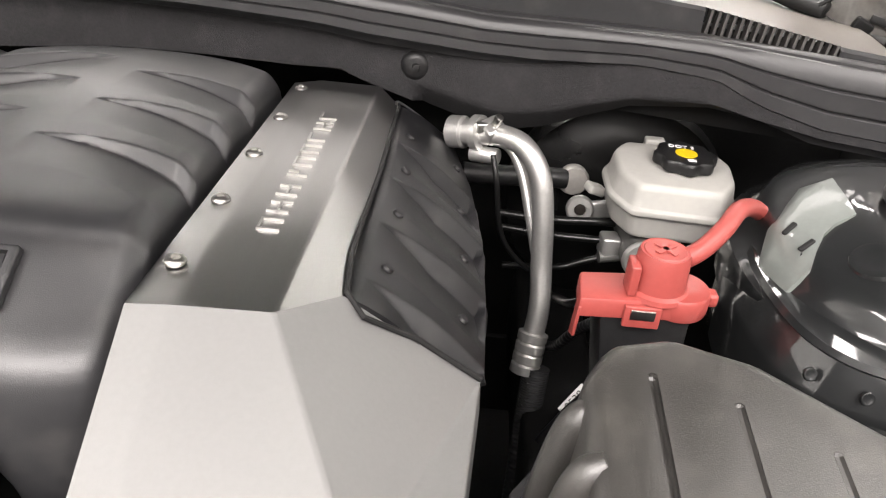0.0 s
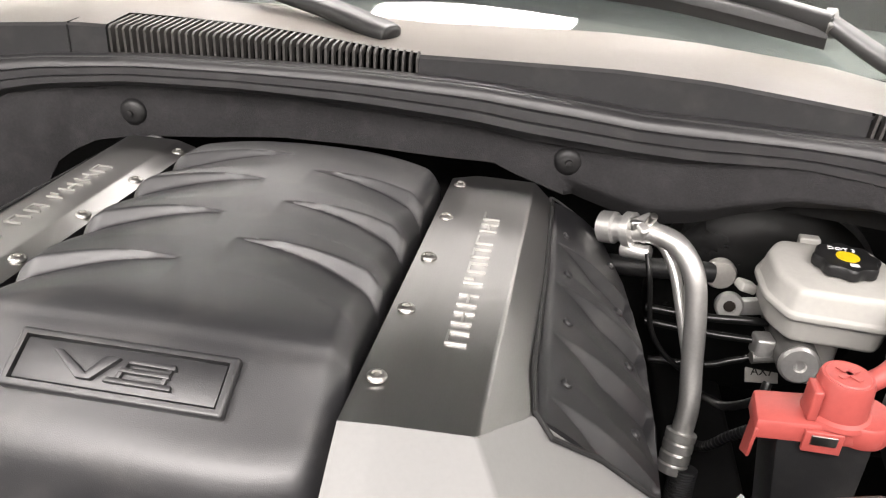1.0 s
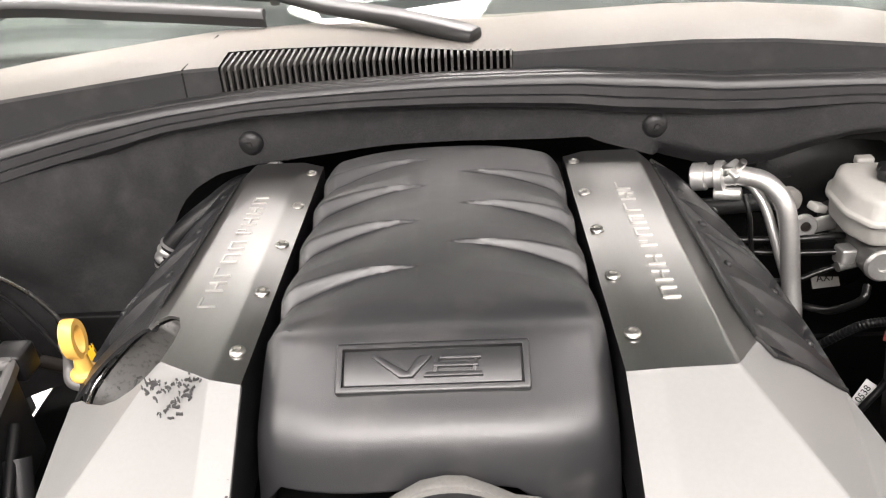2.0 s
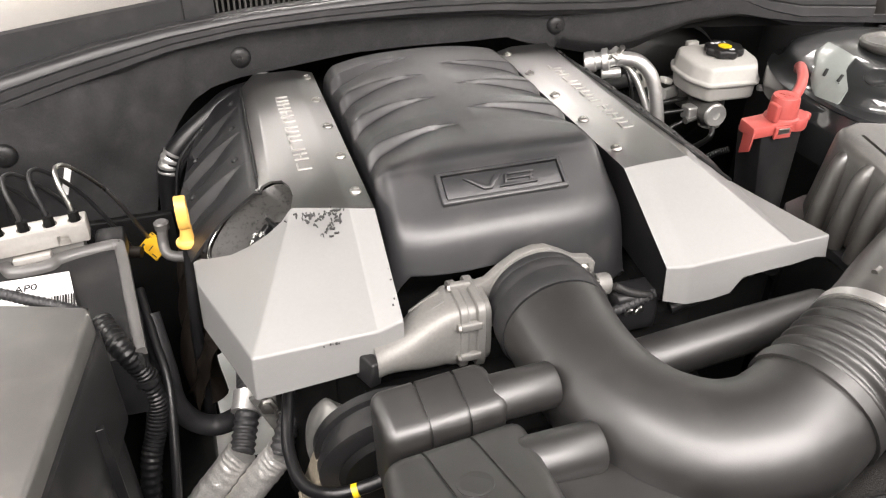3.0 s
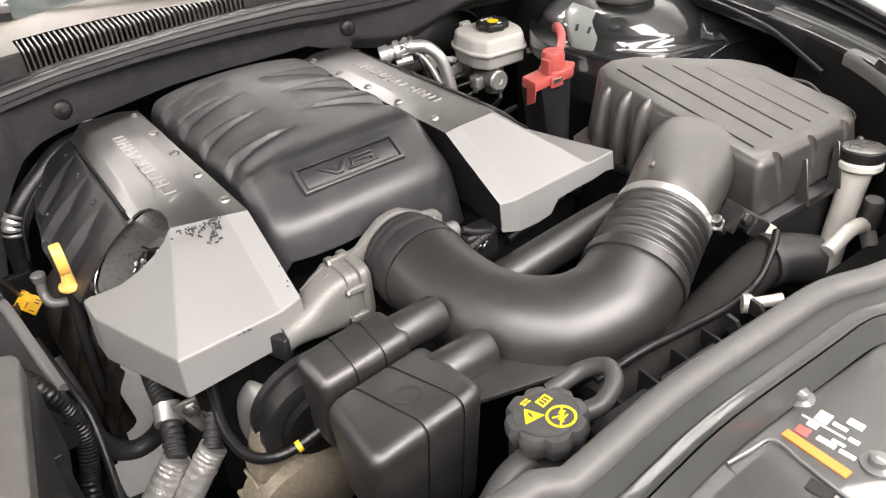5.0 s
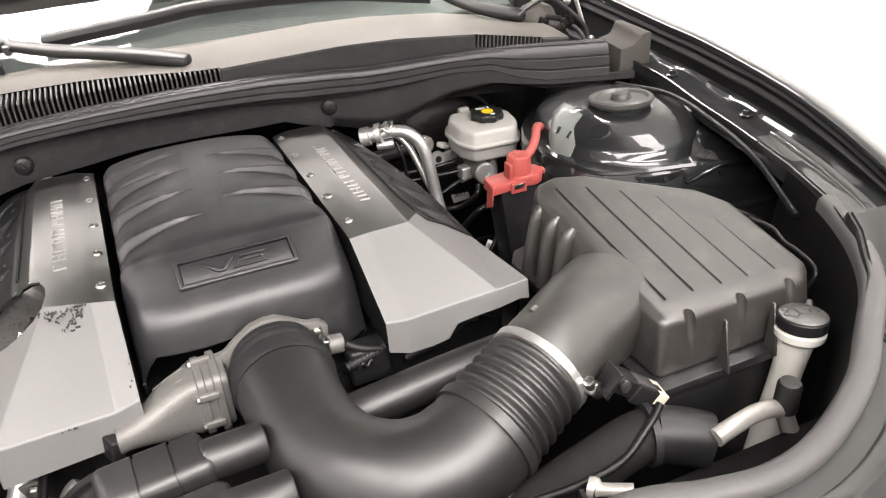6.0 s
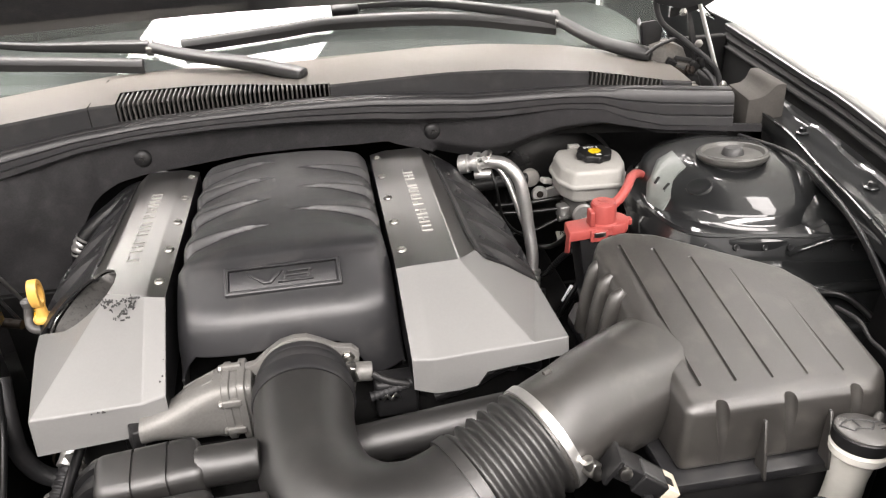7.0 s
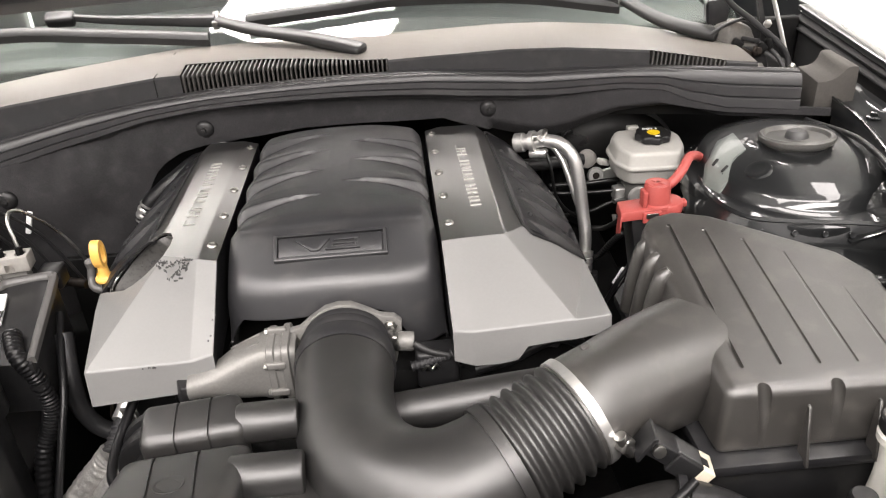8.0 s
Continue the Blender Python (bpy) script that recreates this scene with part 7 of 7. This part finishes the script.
    part("plate", solid([(-0.282, -0.075, 0.700), (-0.244, -0.088, 0.712), (-0.236, -0.096, 0.668), (-0.262, -0.088, 0.660), (-0.282, -0.070, 0.700), (-0.244, -0.083, 0.712), (-0.236, -0.091, 0.668), (-0.262, -0.083, 0.660)], [(0, 1, 2, 3), (7, 6, 5, 4), (0, 4, 5, 1), (1, 5, 6, 2), (2, 6, 7, 3), (3, 7, 4, 0)], 0.001), MOUNT, k)
    for x, z in ((-0.264, 0.697), (-0.250, 0.684)):
        part("bolt", lathe([(0.0095, 0), (0.0095, 0.003), (0.0065, 0.004), (0.0065, 0.009), (0.002, 0.010)], 6, along((x, -0.085, z), (x - 0.01, -0.13, z + 0.012))), STEEL, k)
    v = thing("vent_hose", (-0.2, -0.2, 0.72), "thin black vent hose with a yellow mark", "hose")
    part("hose", tube([(-0.240, -0.115, 0.750), (-0.246, -0.135, 0.738), (-0.252, -0.172, 0.725), (-0.246, -0.212, 0.722), (-0.226, -0.236, 0.728), (-0.196, -0.243, 0.735), (-0.172, -0.246, 0.745)], 0.0058, 14), LOOM, v)
    part("band", rod((-0.206, -0.2425, 0.7327), (-0.201, -0.243, 0.734), 0.0062, 14), YELLOW, v)


coolant_cap()
washer_filler()
underhood_front()


# ---- passenger side ----
def fuse_box():
    f = thing("fuse_box", (-0.48, -0.22, 0.7), "worn dark grey fuse box with a flat lid", "fuse box")
    lid = [(-0.62, -0.37), (-0.432, -0.37), (-0.391, -0.110), (-0.394, -0.100), (-0.425, -0.088), (-0.483, -0.068), (-0.528, -0.088), (-0.62, -0.14)]
    part("lid", prism(lid, 0.83, 0.868, 0.004, 3), FUSE, f, "scuffed flat lid")
    part("step", prism([(-0.61, -0.375), (-0.428, -0.375), (-0.3875, -0.112), (-0.391, -0.098), (-0.424, -0.085), (-0.61, -0.12)], 0.74, 0.846, 0.004), BLACK, f)
    part("side_wall", prism([(-0.60, -0.38), (-0.428, -0.38), (-0.393, -0.14), (-0.400, -0.10), (-0.60, -0.12)], 0.60, 0.815, 0.004), BLACK, f)
    for k in range(3):
        y = -0.18 - 0.07 * k
        part("side_rib", rbox((-0.391 - 0.165 * (-0.14 - y), y, 0.755), (0.012, 0.006, 0.10), 0.001, (0, 0, 9)), BLACK, f)
    part("skirt", prism([(-0.60, -0.38), (-0.425, -0.38), (-0.392, -0.17), (-0.60, -0.17)], 0.55, 0.70, 0.004), BLACK, f)
    part("cable", tube([(-0.62, -0.15, 0.85), (-0.545, -0.085, 0.866), (-0.487, -0.056, 0.869), (-0.44, -0.073, 0.864), (-0.40, -0.085, 0.85)], 0.0052, 12, rib=0.0006, pitch=0.006), RUBBER, f, "black corrugated cable along the lid")


def abs_unit():
    a = thing("abs_module", (-0.45, 0.05, 0.7), "black brake control module with an alloy valve block", "abs module")
    m = [(-0.515, 0.10, 0.800), (-0.386, 0.092, 0.800), (-0.368, -0.065, 0.775), (-0.515, -0.06, 0.775), (-0.515, 0.10, 0.70), (-0.386, 0.092, 0.70), (-0.368, -0.065, 0.70), (-0.515, -0.06, 0.70)]
    part("case", solid(m, [(0, 1, 2, 3), (7, 6, 5, 4), (0, 4, 5, 1), (1, 5, 6, 2), (2, 6, 7, 3), (3, 7, 4, 0)], 0.004), BLACK, a)
    rim = [(-0.519, 0.085, 0.801), (-0.514, 0.094, 0.802), (-0.505, 0.095, 0.803), (-0.497, 0.079, 0.803), (-0.489, 0.074, 0.803), (-0.460, 0.077, 0.803), (-0.447, 0.088, 0.803), (-0.402, 0.097, 0.803), (-0.392, 0.095, 0.8028), (-0.387, 0.085, 0.8015), (-0.378, 0.01, 0.790), (-0.370, -0.06, 0.778)]
    part("rim", sweep([tuple(p) for p in spline(rim, 5)], [(-0.007, -0.002), (-0.0045, 0.0018), (0.002, 0.0036), (0.0045, 0.0022), (0.005, -0.006), (-0.007, -0.006)]), PALERIM, a, "pale rounded rim of the case", sharp=50)
    lab = part("label", solid([(-0.508, 0.060, 0.8005), (-0.438, 0.060, 0.8005), (-0.428, 0.004, 0.7905), (-0.508, 0.0, 0.790), (-0.508, 0.060, 0.797), (-0.438, 0.060, 0.797), (-0.428, 0.004, 0.787), (-0.508, 0.0, 0.787)],
                              [(0, 1, 2, 3), (7, 6, 5, 4), (0, 4, 5, 1), (1, 5, 6, 2), (2, 6, 7, 3), (3, 7, 4, 0)]), LABEL, a, "white printed label")
    part("label_text", lettering("AP0", 0.013, facing((-0.478, 0.044, 0.7985), (1, 0.03, 0), (0, 1, 0.175)), 0.0003), INK, lab)
    for k in range(9):
        part("label_bar", rbox((-0.452 + 0.0026 * k, 0.018, 0.7942), (0.0008 + 0.0006 * (k % 3), 0.018, 0.0006), 0, (10, 0, 3)), INK, lab)
    # a slab with four sockets on a narrower foot
    slab = prism([(-0.513, 0.107), (-0.417, 0.119), (-0.415, 0.093), (-0.511, 0.081)], 0.813, 0.836, 0.0022)
    holes = bmesh.new()
    for k in range(4):
        add(holes, rod((-0.500 + 0.0245 * k, 0.094 + 0.0030 * k, 0.829), (-0.500 + 0.0245 * k, 0.094 + 0.0030 * k, 0.85), 0.0072, 20))
    add(holes, rbox((-0.440, 0.0945, 0.820), (0.012, 0.014, 0.012), 0.002))
    part("valve_block", carve(slab, holes), VALVE, a, "pale alloy valve block", sharp=35)
    part("valve_foot", prism([(-0.508, 0.104), (-0.424, 0.114), (-0.424, 0.098), (-0.506, 0.088)], 0.79, 0.813, 0.002), CAST, a)
    part("valve_foot", prism([(-0.492, 0.090), (-0.455, 0.093), (-0.455, 0.082), (-0.492, 0.079)], 0.800, 0.811, 0.002), VALVE, a)
    part("corner_block", rbox((-0.405, 0.118, 0.796), (0.022, 0.014, 0.014), 0.003, (0, 0, 5)), PALERIM, a)
    for k in range(4):
        x, y = -0.500 + 0.0245 * k, 0.094 + 0.0030 * k
        part("nut", rod((x, y, 0.834), (x, y, 0.846), 0.0055, 6), DARK, a)
        part("brake_line", tube([(x, y, 0.832), (x - 0.002, y + 0.003, 0.852), (x - 0.008, y + 0.012, 0.876), (x - 0.008, y + 0.028, 0.885), (x + 0.004, y + 0.045, 0.872), (x + 0.03, y + 0.07, 0.82), (x + 0.06, y + 0.08, 0.74)], 0.0025, 10, 8), STEEL if k == 3 else BLACK, a)
    part("tag", rbox((-0.438, 0.175, 0.845), (0.007, 0.004, 0.035), 0.0005, (0, 20, 0)), LABEL, a, "white paper tag on a brake line")
    part("clamp_block", rbox((-0.40, 0.115, 0.79), (0.03, 0.03, 0.03), 0.004), BLACK, a)


def dipstick():
    d = thing("dipstick", (-0.32, 0.086, 0.70), "yellow plastic oil dipstick handle on a black tube", "dipstick")
    rings = []
    for a in np.linspace(0.0, 2 * math.pi, 33)[:-1]:
        out = Vector((0, 0.0128 * math.sin(a), -0.0195 * math.cos(a)))
        c = Vector((-0.3185, 0.0855, 0.8345))
        inw = Vector((0, 0.0072 * math.sin(a), -0.0140 * math.cos(a)))
        rings.append([c + out + Vector((-0.0058, 0, 0)), c + out * 1.03 + Vector((-0.004, 0, 0)), c + out * 1.03 + Vector((0.004, 0, 0)), c + out + Vector((0.0058, 0, 0)), c + inw + Vector((0.0058, 0, 0)), c + inw + Vector((-0.0058, 0, 0))])
    part("loop", loft(rings, closed=True), HANDLE, d, "flat yellow finger loop", sharp=50)
    part("stem", tube([(-0.318, 0.0855, 0.818, 0.0062), (-0.3185, 0.086, 0.808, 0.0070), (-0.319, 0.086, 0.801, 0.0085), (-0.319, 0.086, 0.7995, 0.0122), (-0.319, 0.086, 0.795, 0.0125), (-0.319, 0.086, 0.793, 0.010)], seg=20, step=4), HANDLE, d, "yellow stem with a round flange")
    part("guide_tube", tube([(-0.319, 0.086, 0.795), (-0.322, 0.084, 0.76), (-0.33, 0.07, 0.68), (-0.335, 0.05, 0.55)], 0.007, 12), BLACK, d)
    h = thing("breather_hose", (-0.34, 0.12, 0.78), "small grey bent breather hose", "hose")
    part("hose", tube([(-0.345, 0.115, 0.80), (-0.347, 0.11, 0.785), (-0.343, 0.10, 0.775), (-0.325, 0.098, 0.77), (-0.31, 0.10, 0.77)], 0.006, 12), PALERIM, h)
    part("cap", lathe([(0.008, 0), (0.0085, 0.008), (0.006, 0.010), (0.002, 0.010)], 16, pose(-0.345, 0.116, 0.80)), PALERIM, h)
    y = thing("warning_tag", (-0.362, 0.19, 0.72), "mustard yellow plastic warning tag with dark print", "tag")
    tag = part("tag", rbox((-0.365, 0.170, 0.744), (0.031, 0.023, 0.002), 0.0008, (38, 18, -52)), MUSTARD, y)
    m = pose(-0.365, 0.170, 0.744, 38, 18, -52)
    for dx, dy, w, h in ((-0.013, 0.010, 0.006, 0.0012), (-0.013, 0.006, 0.006, 0.0012), (-0.002, 0.011, 0.007, 0.0012), (0.010, 0.007, 0.007, 0.0012), (0.010, 0.003, 0.007, 0.0012), (0.009, -0.008, 0.008, 0.0012), (-0.012, -0.007, 0.003, 0.004), (-0.001, -0.004, 0.0012, 0.008)):
        b = prism([(dx - w / 2, dy - h / 2), (dx + w / 2, dy - h / 2), (dx + w / 2, dy + h / 2), (dx - w / 2, dy + h / 2)], 0.0008, 0.0014)
        bmesh.ops.transform(b, matrix=m, verts=b.verts)
        part("tag_mark", b, INK, tag)
    part("cord", rod((-0.41, 0.165, 0.75), (-0.378, 0.155, 0.748), 0.007, 12), RUST, y)


def crumple(pts, r):
    """Foil tape wound round a pipe: uneven overlapping turns."""
    bm = tube(pts, r, 26, 14, rib=0.0006, pitch=0.010)
    for v in bm.verts:
        p = v.co * 120
        v.co += 0.0013 * Vector((noise.noise(p), noise.noise(p + Vector((7, 0, 0))), noise.noise(p + Vector((0, 9, 0)))))
    return bm


def side_hoses():
    h = thing("heater_hose", (-0.33, 0.39, 0.75), "black heater hose with a steel band", "hose")
    part("hose", tube([(-0.218, 0.392, 0.832), (-0.248, 0.388, 0.826), (-0.278, 0.380, 0.808), (-0.306, 0.372, 0.790), (-0.330, 0.364, 0.770), (-0.343, 0.360, 0.750), (-0.350, 0.356, 0.72), (-0.352, 0.35, 0.69), (-0.362, 0.33, 0.62)], 0.0145, 20), LOOM, h)
    part("band", tube([(-0.3330, 0.3635, 0.768), (-0.3420, 0.3605, 0.754), (-0.3455, 0.359, 0.740)], 0.0155, 20, 6, rib=0.0012, pitch=0.008), PIPE, h, "bright ribbed steel band")
    for k in range(3):
        part("lead", tube([(-0.245, 0.372 - 0.004 * k, 0.828), (-0.275, 0.366 - 0.005 * k, 0.812 - 0.004 * k), (-0.305, 0.356 - 0.004 * k, 0.788 - 0.005 * k), (-0.33, 0.345, 0.758 - 0.006 * k), (-0.342, 0.33, 0.71)], 0.0028, 8, 5), LOOM, h)
    for k in range(2):
        part("coil", tube([(-0.196 - 0.004 * k + 0.011 * math.cos(a), 0.386, 0.848 + 0.011 * math.sin(a)) for a in np.linspace(0, 2 * math.pi, 13)], 0.0018, 8, 3), CAPGREY, h)
    f = thing("ac_line", (-0.29, -0.08, 0.66), "foil wrapped corrugated coolant lines with a bracket", "hose")
    part("line", tube([(-0.274, 0.05, 0.70), (-0.279, 0.01, 0.675), (-0.284, -0.05, 0.672), (-0.298, -0.097, 0.649)], 0.013, 18, rib=0.0015, pitch=0.007), RUBBER, f)
    part("wrap", crumple([(-0.298, -0.096, 0.650), (-0.314, -0.099, 0.633), (-0.345, -0.105, 0.600), (-0.375, -0.115, 0.565)], 0.0160), FOIL, f, "crumpled silver heat foil")
    part("line", tube([(-0.225, -0.05, 0.71), (-0.240, -0.085, 0.690), (-0.261, -0.119, 0.658)], 0.012, 18, rib=0.0015, pitch=0.007), RUBBER, f)
    part("wrap", crumple([(-0.260, -0.118, 0.660), (-0.276, -0.119, 0.642), (-0.308, -0.122, 0.605), (-0.340, -0.125, 0.565)], 0.0160), FOIL, f, "crumpled silver heat foil")
    part("band", tube([(-0.2815, -0.040, 0.678), (-0.2840, -0.050, 0.672), (-0.2875, -0.060, 0.667)], 0.0165, 20, 3), PIPE, f, "pale metal band")
    w = thing("wiring_loom", (-0.36, -0.1, 0.7), "black corrugated wiring loom", "wiring")
    part("loom", tube([(-0.405, -0.02, 0.790), (-0.387, -0.056, 0.780), (-0.375, -0.056, 0.745), (-0.371, -0.056, 0.705), (-0.377, -0.065, 0.675), (-0.388, -0.08, 0.645), (-0.40, -0.10, 0.58)], 0.0110, 18, rib=0.0012, pitch=0.006), LOOM, w)
    part("loom_branch", tube([(-0.375, 0.05, 0.77), (-0.366, 0.0, 0.74), (-0.358, -0.04, 0.71), (-0.362, -0.08, 0.66), (-0.37, -0.12, 0.60)], 0.005, 12), LOOM, w)
    part("strap", rod((-0.3745, -0.056, 0.742), (-0.374, -0.056, 0.736), 0.0125, 16), BLACK, w)
    b = thing("lower_hose", (-0.32, 0.0, 0.62), "thick black lower coolant hose", "hose")
    part("hose", tube([(-0.370, 0.03, 0.75), (-0.362, -0.006, 0.700), (-0.361, -0.010, 0.658), (-0.349, -0.010, 0.625), (-0.327, -0.010, 0.609), (-0.303, -0.012, 0.615), (-0.288, -0.015, 0.632), (-0.27, -0.01, 0.66)], 0.0120, 18), RUBBER, b)
    m = thing("exhaust_manifold", (-0.30, 0.1, 0.62), "rust brown exhaust manifold under the cover", "manifold")
    for k in range(1, 4):
        part("runner", tube([(-0.27, 0.02 + 0.09 * k, 0.70), (-0.315, 0.015 + 0.09 * k, 0.685), (-0.335, 0.0 + 0.085 * k, 0.64), (-0.33, -0.01 + 0.08 * k, 0.58)], 0.021, 16), RUST, m)
    def shield(u, v):
        x, y, z = -0.300 - 0.042 * v - 0.006 * math.sin(u * 7), 0.020 + 0.11 * u, 0.725 - 0.12 * v
        w = noise.noise((u * 5, v * 6, 2.0))
        return (x + 0.010 * w, y + 0.006 * noise.noise((u * 7, v * 5, 8.0)), z + 0.006 * w + 0.012 * math.sin(u * 9) * v)
    part("heat_shield", grid(22, 22, shield, 0.0015), RUST, m, "crumpled dark brown heat shield", sharp=25)
    # dark box added to hide the pale floor past the manifold
    part("dark_gap_filler", rbox((-0.404, 0.29, 0.52), (0.116, 0.012, 0.40), 0.003), DARK, m)
    e = thing("engine_block", (0, 0.12, 0.5), "dark engine block and heads below the covers", "engine")
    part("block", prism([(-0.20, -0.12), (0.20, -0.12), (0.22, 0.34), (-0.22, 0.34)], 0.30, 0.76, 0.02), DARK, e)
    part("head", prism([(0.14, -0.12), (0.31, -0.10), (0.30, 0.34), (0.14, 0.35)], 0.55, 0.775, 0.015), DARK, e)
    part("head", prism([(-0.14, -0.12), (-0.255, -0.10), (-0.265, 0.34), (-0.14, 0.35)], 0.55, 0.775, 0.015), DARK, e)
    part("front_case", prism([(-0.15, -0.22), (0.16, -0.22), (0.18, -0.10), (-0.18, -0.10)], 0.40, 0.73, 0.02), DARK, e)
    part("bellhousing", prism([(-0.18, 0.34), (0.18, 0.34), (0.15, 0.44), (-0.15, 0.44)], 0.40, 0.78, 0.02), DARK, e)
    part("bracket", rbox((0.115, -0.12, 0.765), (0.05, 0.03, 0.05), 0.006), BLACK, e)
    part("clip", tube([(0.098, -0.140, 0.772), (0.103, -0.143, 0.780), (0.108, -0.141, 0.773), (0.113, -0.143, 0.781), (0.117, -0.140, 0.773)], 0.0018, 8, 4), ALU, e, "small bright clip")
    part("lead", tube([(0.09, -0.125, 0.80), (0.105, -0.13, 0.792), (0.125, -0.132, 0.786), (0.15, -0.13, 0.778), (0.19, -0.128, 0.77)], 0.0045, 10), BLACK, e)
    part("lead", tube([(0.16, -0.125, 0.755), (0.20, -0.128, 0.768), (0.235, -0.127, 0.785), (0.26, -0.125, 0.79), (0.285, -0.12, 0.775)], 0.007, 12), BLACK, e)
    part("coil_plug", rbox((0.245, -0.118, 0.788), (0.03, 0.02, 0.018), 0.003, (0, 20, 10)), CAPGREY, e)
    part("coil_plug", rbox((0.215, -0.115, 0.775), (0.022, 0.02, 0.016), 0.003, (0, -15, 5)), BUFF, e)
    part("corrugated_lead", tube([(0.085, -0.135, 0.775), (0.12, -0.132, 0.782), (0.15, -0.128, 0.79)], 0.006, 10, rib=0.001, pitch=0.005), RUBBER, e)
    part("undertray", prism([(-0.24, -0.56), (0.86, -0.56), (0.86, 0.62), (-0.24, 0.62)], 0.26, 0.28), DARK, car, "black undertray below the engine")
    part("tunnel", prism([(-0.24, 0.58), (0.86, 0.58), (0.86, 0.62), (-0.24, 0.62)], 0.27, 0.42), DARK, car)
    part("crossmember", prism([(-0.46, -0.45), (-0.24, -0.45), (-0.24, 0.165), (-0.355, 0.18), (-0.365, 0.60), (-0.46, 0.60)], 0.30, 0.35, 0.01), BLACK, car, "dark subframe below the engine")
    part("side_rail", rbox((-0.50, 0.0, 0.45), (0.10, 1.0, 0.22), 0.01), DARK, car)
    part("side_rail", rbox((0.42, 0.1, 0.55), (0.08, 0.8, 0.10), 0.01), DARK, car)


def flat_bar(pts, half_w, half_h, p):
    """A bar of rounded section along a smooth curve; pts carry x, y, z and a scale."""
    rows = spline(pts, 6)
    rings = []
    for i, q in enumerate(rows):
        d = Vector((rows[min(i + 1, len(rows) - 1)] - rows[max(i - 1, 0)])[:3]).normalized()
        side = Vector((-d.y, d.x, 0)).normalized()
        up = d.cross(side)
        ring = []
        for k in range(24):
            ca, sa = math.cos(2 * math.pi * k / 24), math.sin(2 * math.pi * k / 24)
            ring.append(Vector(q[:3]) + float(q[3]) * (side * (half_w * math.copysign(abs(ca) ** (2 / p), ca)) + up * (half_h * math.copysign(abs(sa) ** (2 / p), sa))))
        rings.append(ring)
    return loft(rings)


def wiper(head, arm, blade, at):
    w = thing("windscreen_wiper", at, "black windscreen wiper resting on the glass", "wiper", "wipers")
    way = Vector(head[1]) - Vector(head[0])
    nub = Vector(head[0]) - way.normalized() * 0.016
    path = [(*nub, 0.20), (*(nub + way.normalized() * 0.003), 0.72), (*head[0], 1.0)] + [(*p, 1.0 - 0.28 * k / (len(head) - 1)) for k, p in enumerate(head) if k]
    part("arm_head", flat_bar(path, 0.0175, 0.0115, 2.6), WIPER, w, sharp=50)
    part("arm", flat_bar([(*p, 1.0 - 0.55 * k / (len(arm) - 1)) for k, p in enumerate(arm)], 0.013, 0.0105, 5), WIPER, w, sharp=40)
    part("hinge_pin", rbox(arm[0], (0.012, 0.03, 0.018), 0.002, (30, 0, 0)), MOUNT, w)
    part("connector", rbox(Vector(arm[-1]) + Vector((0, -0.002, -0.004)), (0.05, 0.024, 0.022), 0.006, (30, 0, 0)), WIPER, w)
    b = [tuple(p) for p in spline(blade, 6)]
    part("blade", sweep(b, [(-0.009, -0.004), (-0.007, 0.004), (0.0, 0.008), (0.007, 0.004), (0.009, -0.004)]), WIPER, w, sharp=60)
    part("rubber_edge", sweep([(x, y, z - 0.010) for x, y, z in b], [(-0.002, -0.007), (-0.003, 0.006), (0.003, 0.006), (0.002, -0.007)]), WIPER, w)


fuse_box()
abs_unit()
dipstick()
side_hoses()
wiper([(0.033, 0.470, 0.974), (-0.04, 0.507, 0.986), (-0.146, 0.553, 0.998), (-0.212, 0.583, 1.010)], [(-0.212, 0.583, 1.010), (-0.30, 0.59, 1.015), (-0.39, 0.59, 1.022), (-0.48, 0.594, 1.033)],
      [(-0.74, 0.50, 1.01), (-0.573, 0.556, 1.020), (-0.40, 0.563, 1.006), (-0.224, 0.556, 0.990)], (-0.1, 0.55, 0.97))
wiper([(0.629, 0.446, 0.963), (0.561, 0.487, 0.979), (0.501, 0.549, 1.008)], [(0.501, 0.549, 1.008), (0.401, 0.589, 1.024), (0.272, 0.626, 1.038), (0.128, 0.636, 1.040)],
      [(-0.162, 0.589, 1.009), (0.0, 0.606, 1.016), (0.115, 0.614, 1.022), (0.318, 0.593, 1.018), (0.50, 0.545, 0.998)], (0.4, 0.55, 0.96))
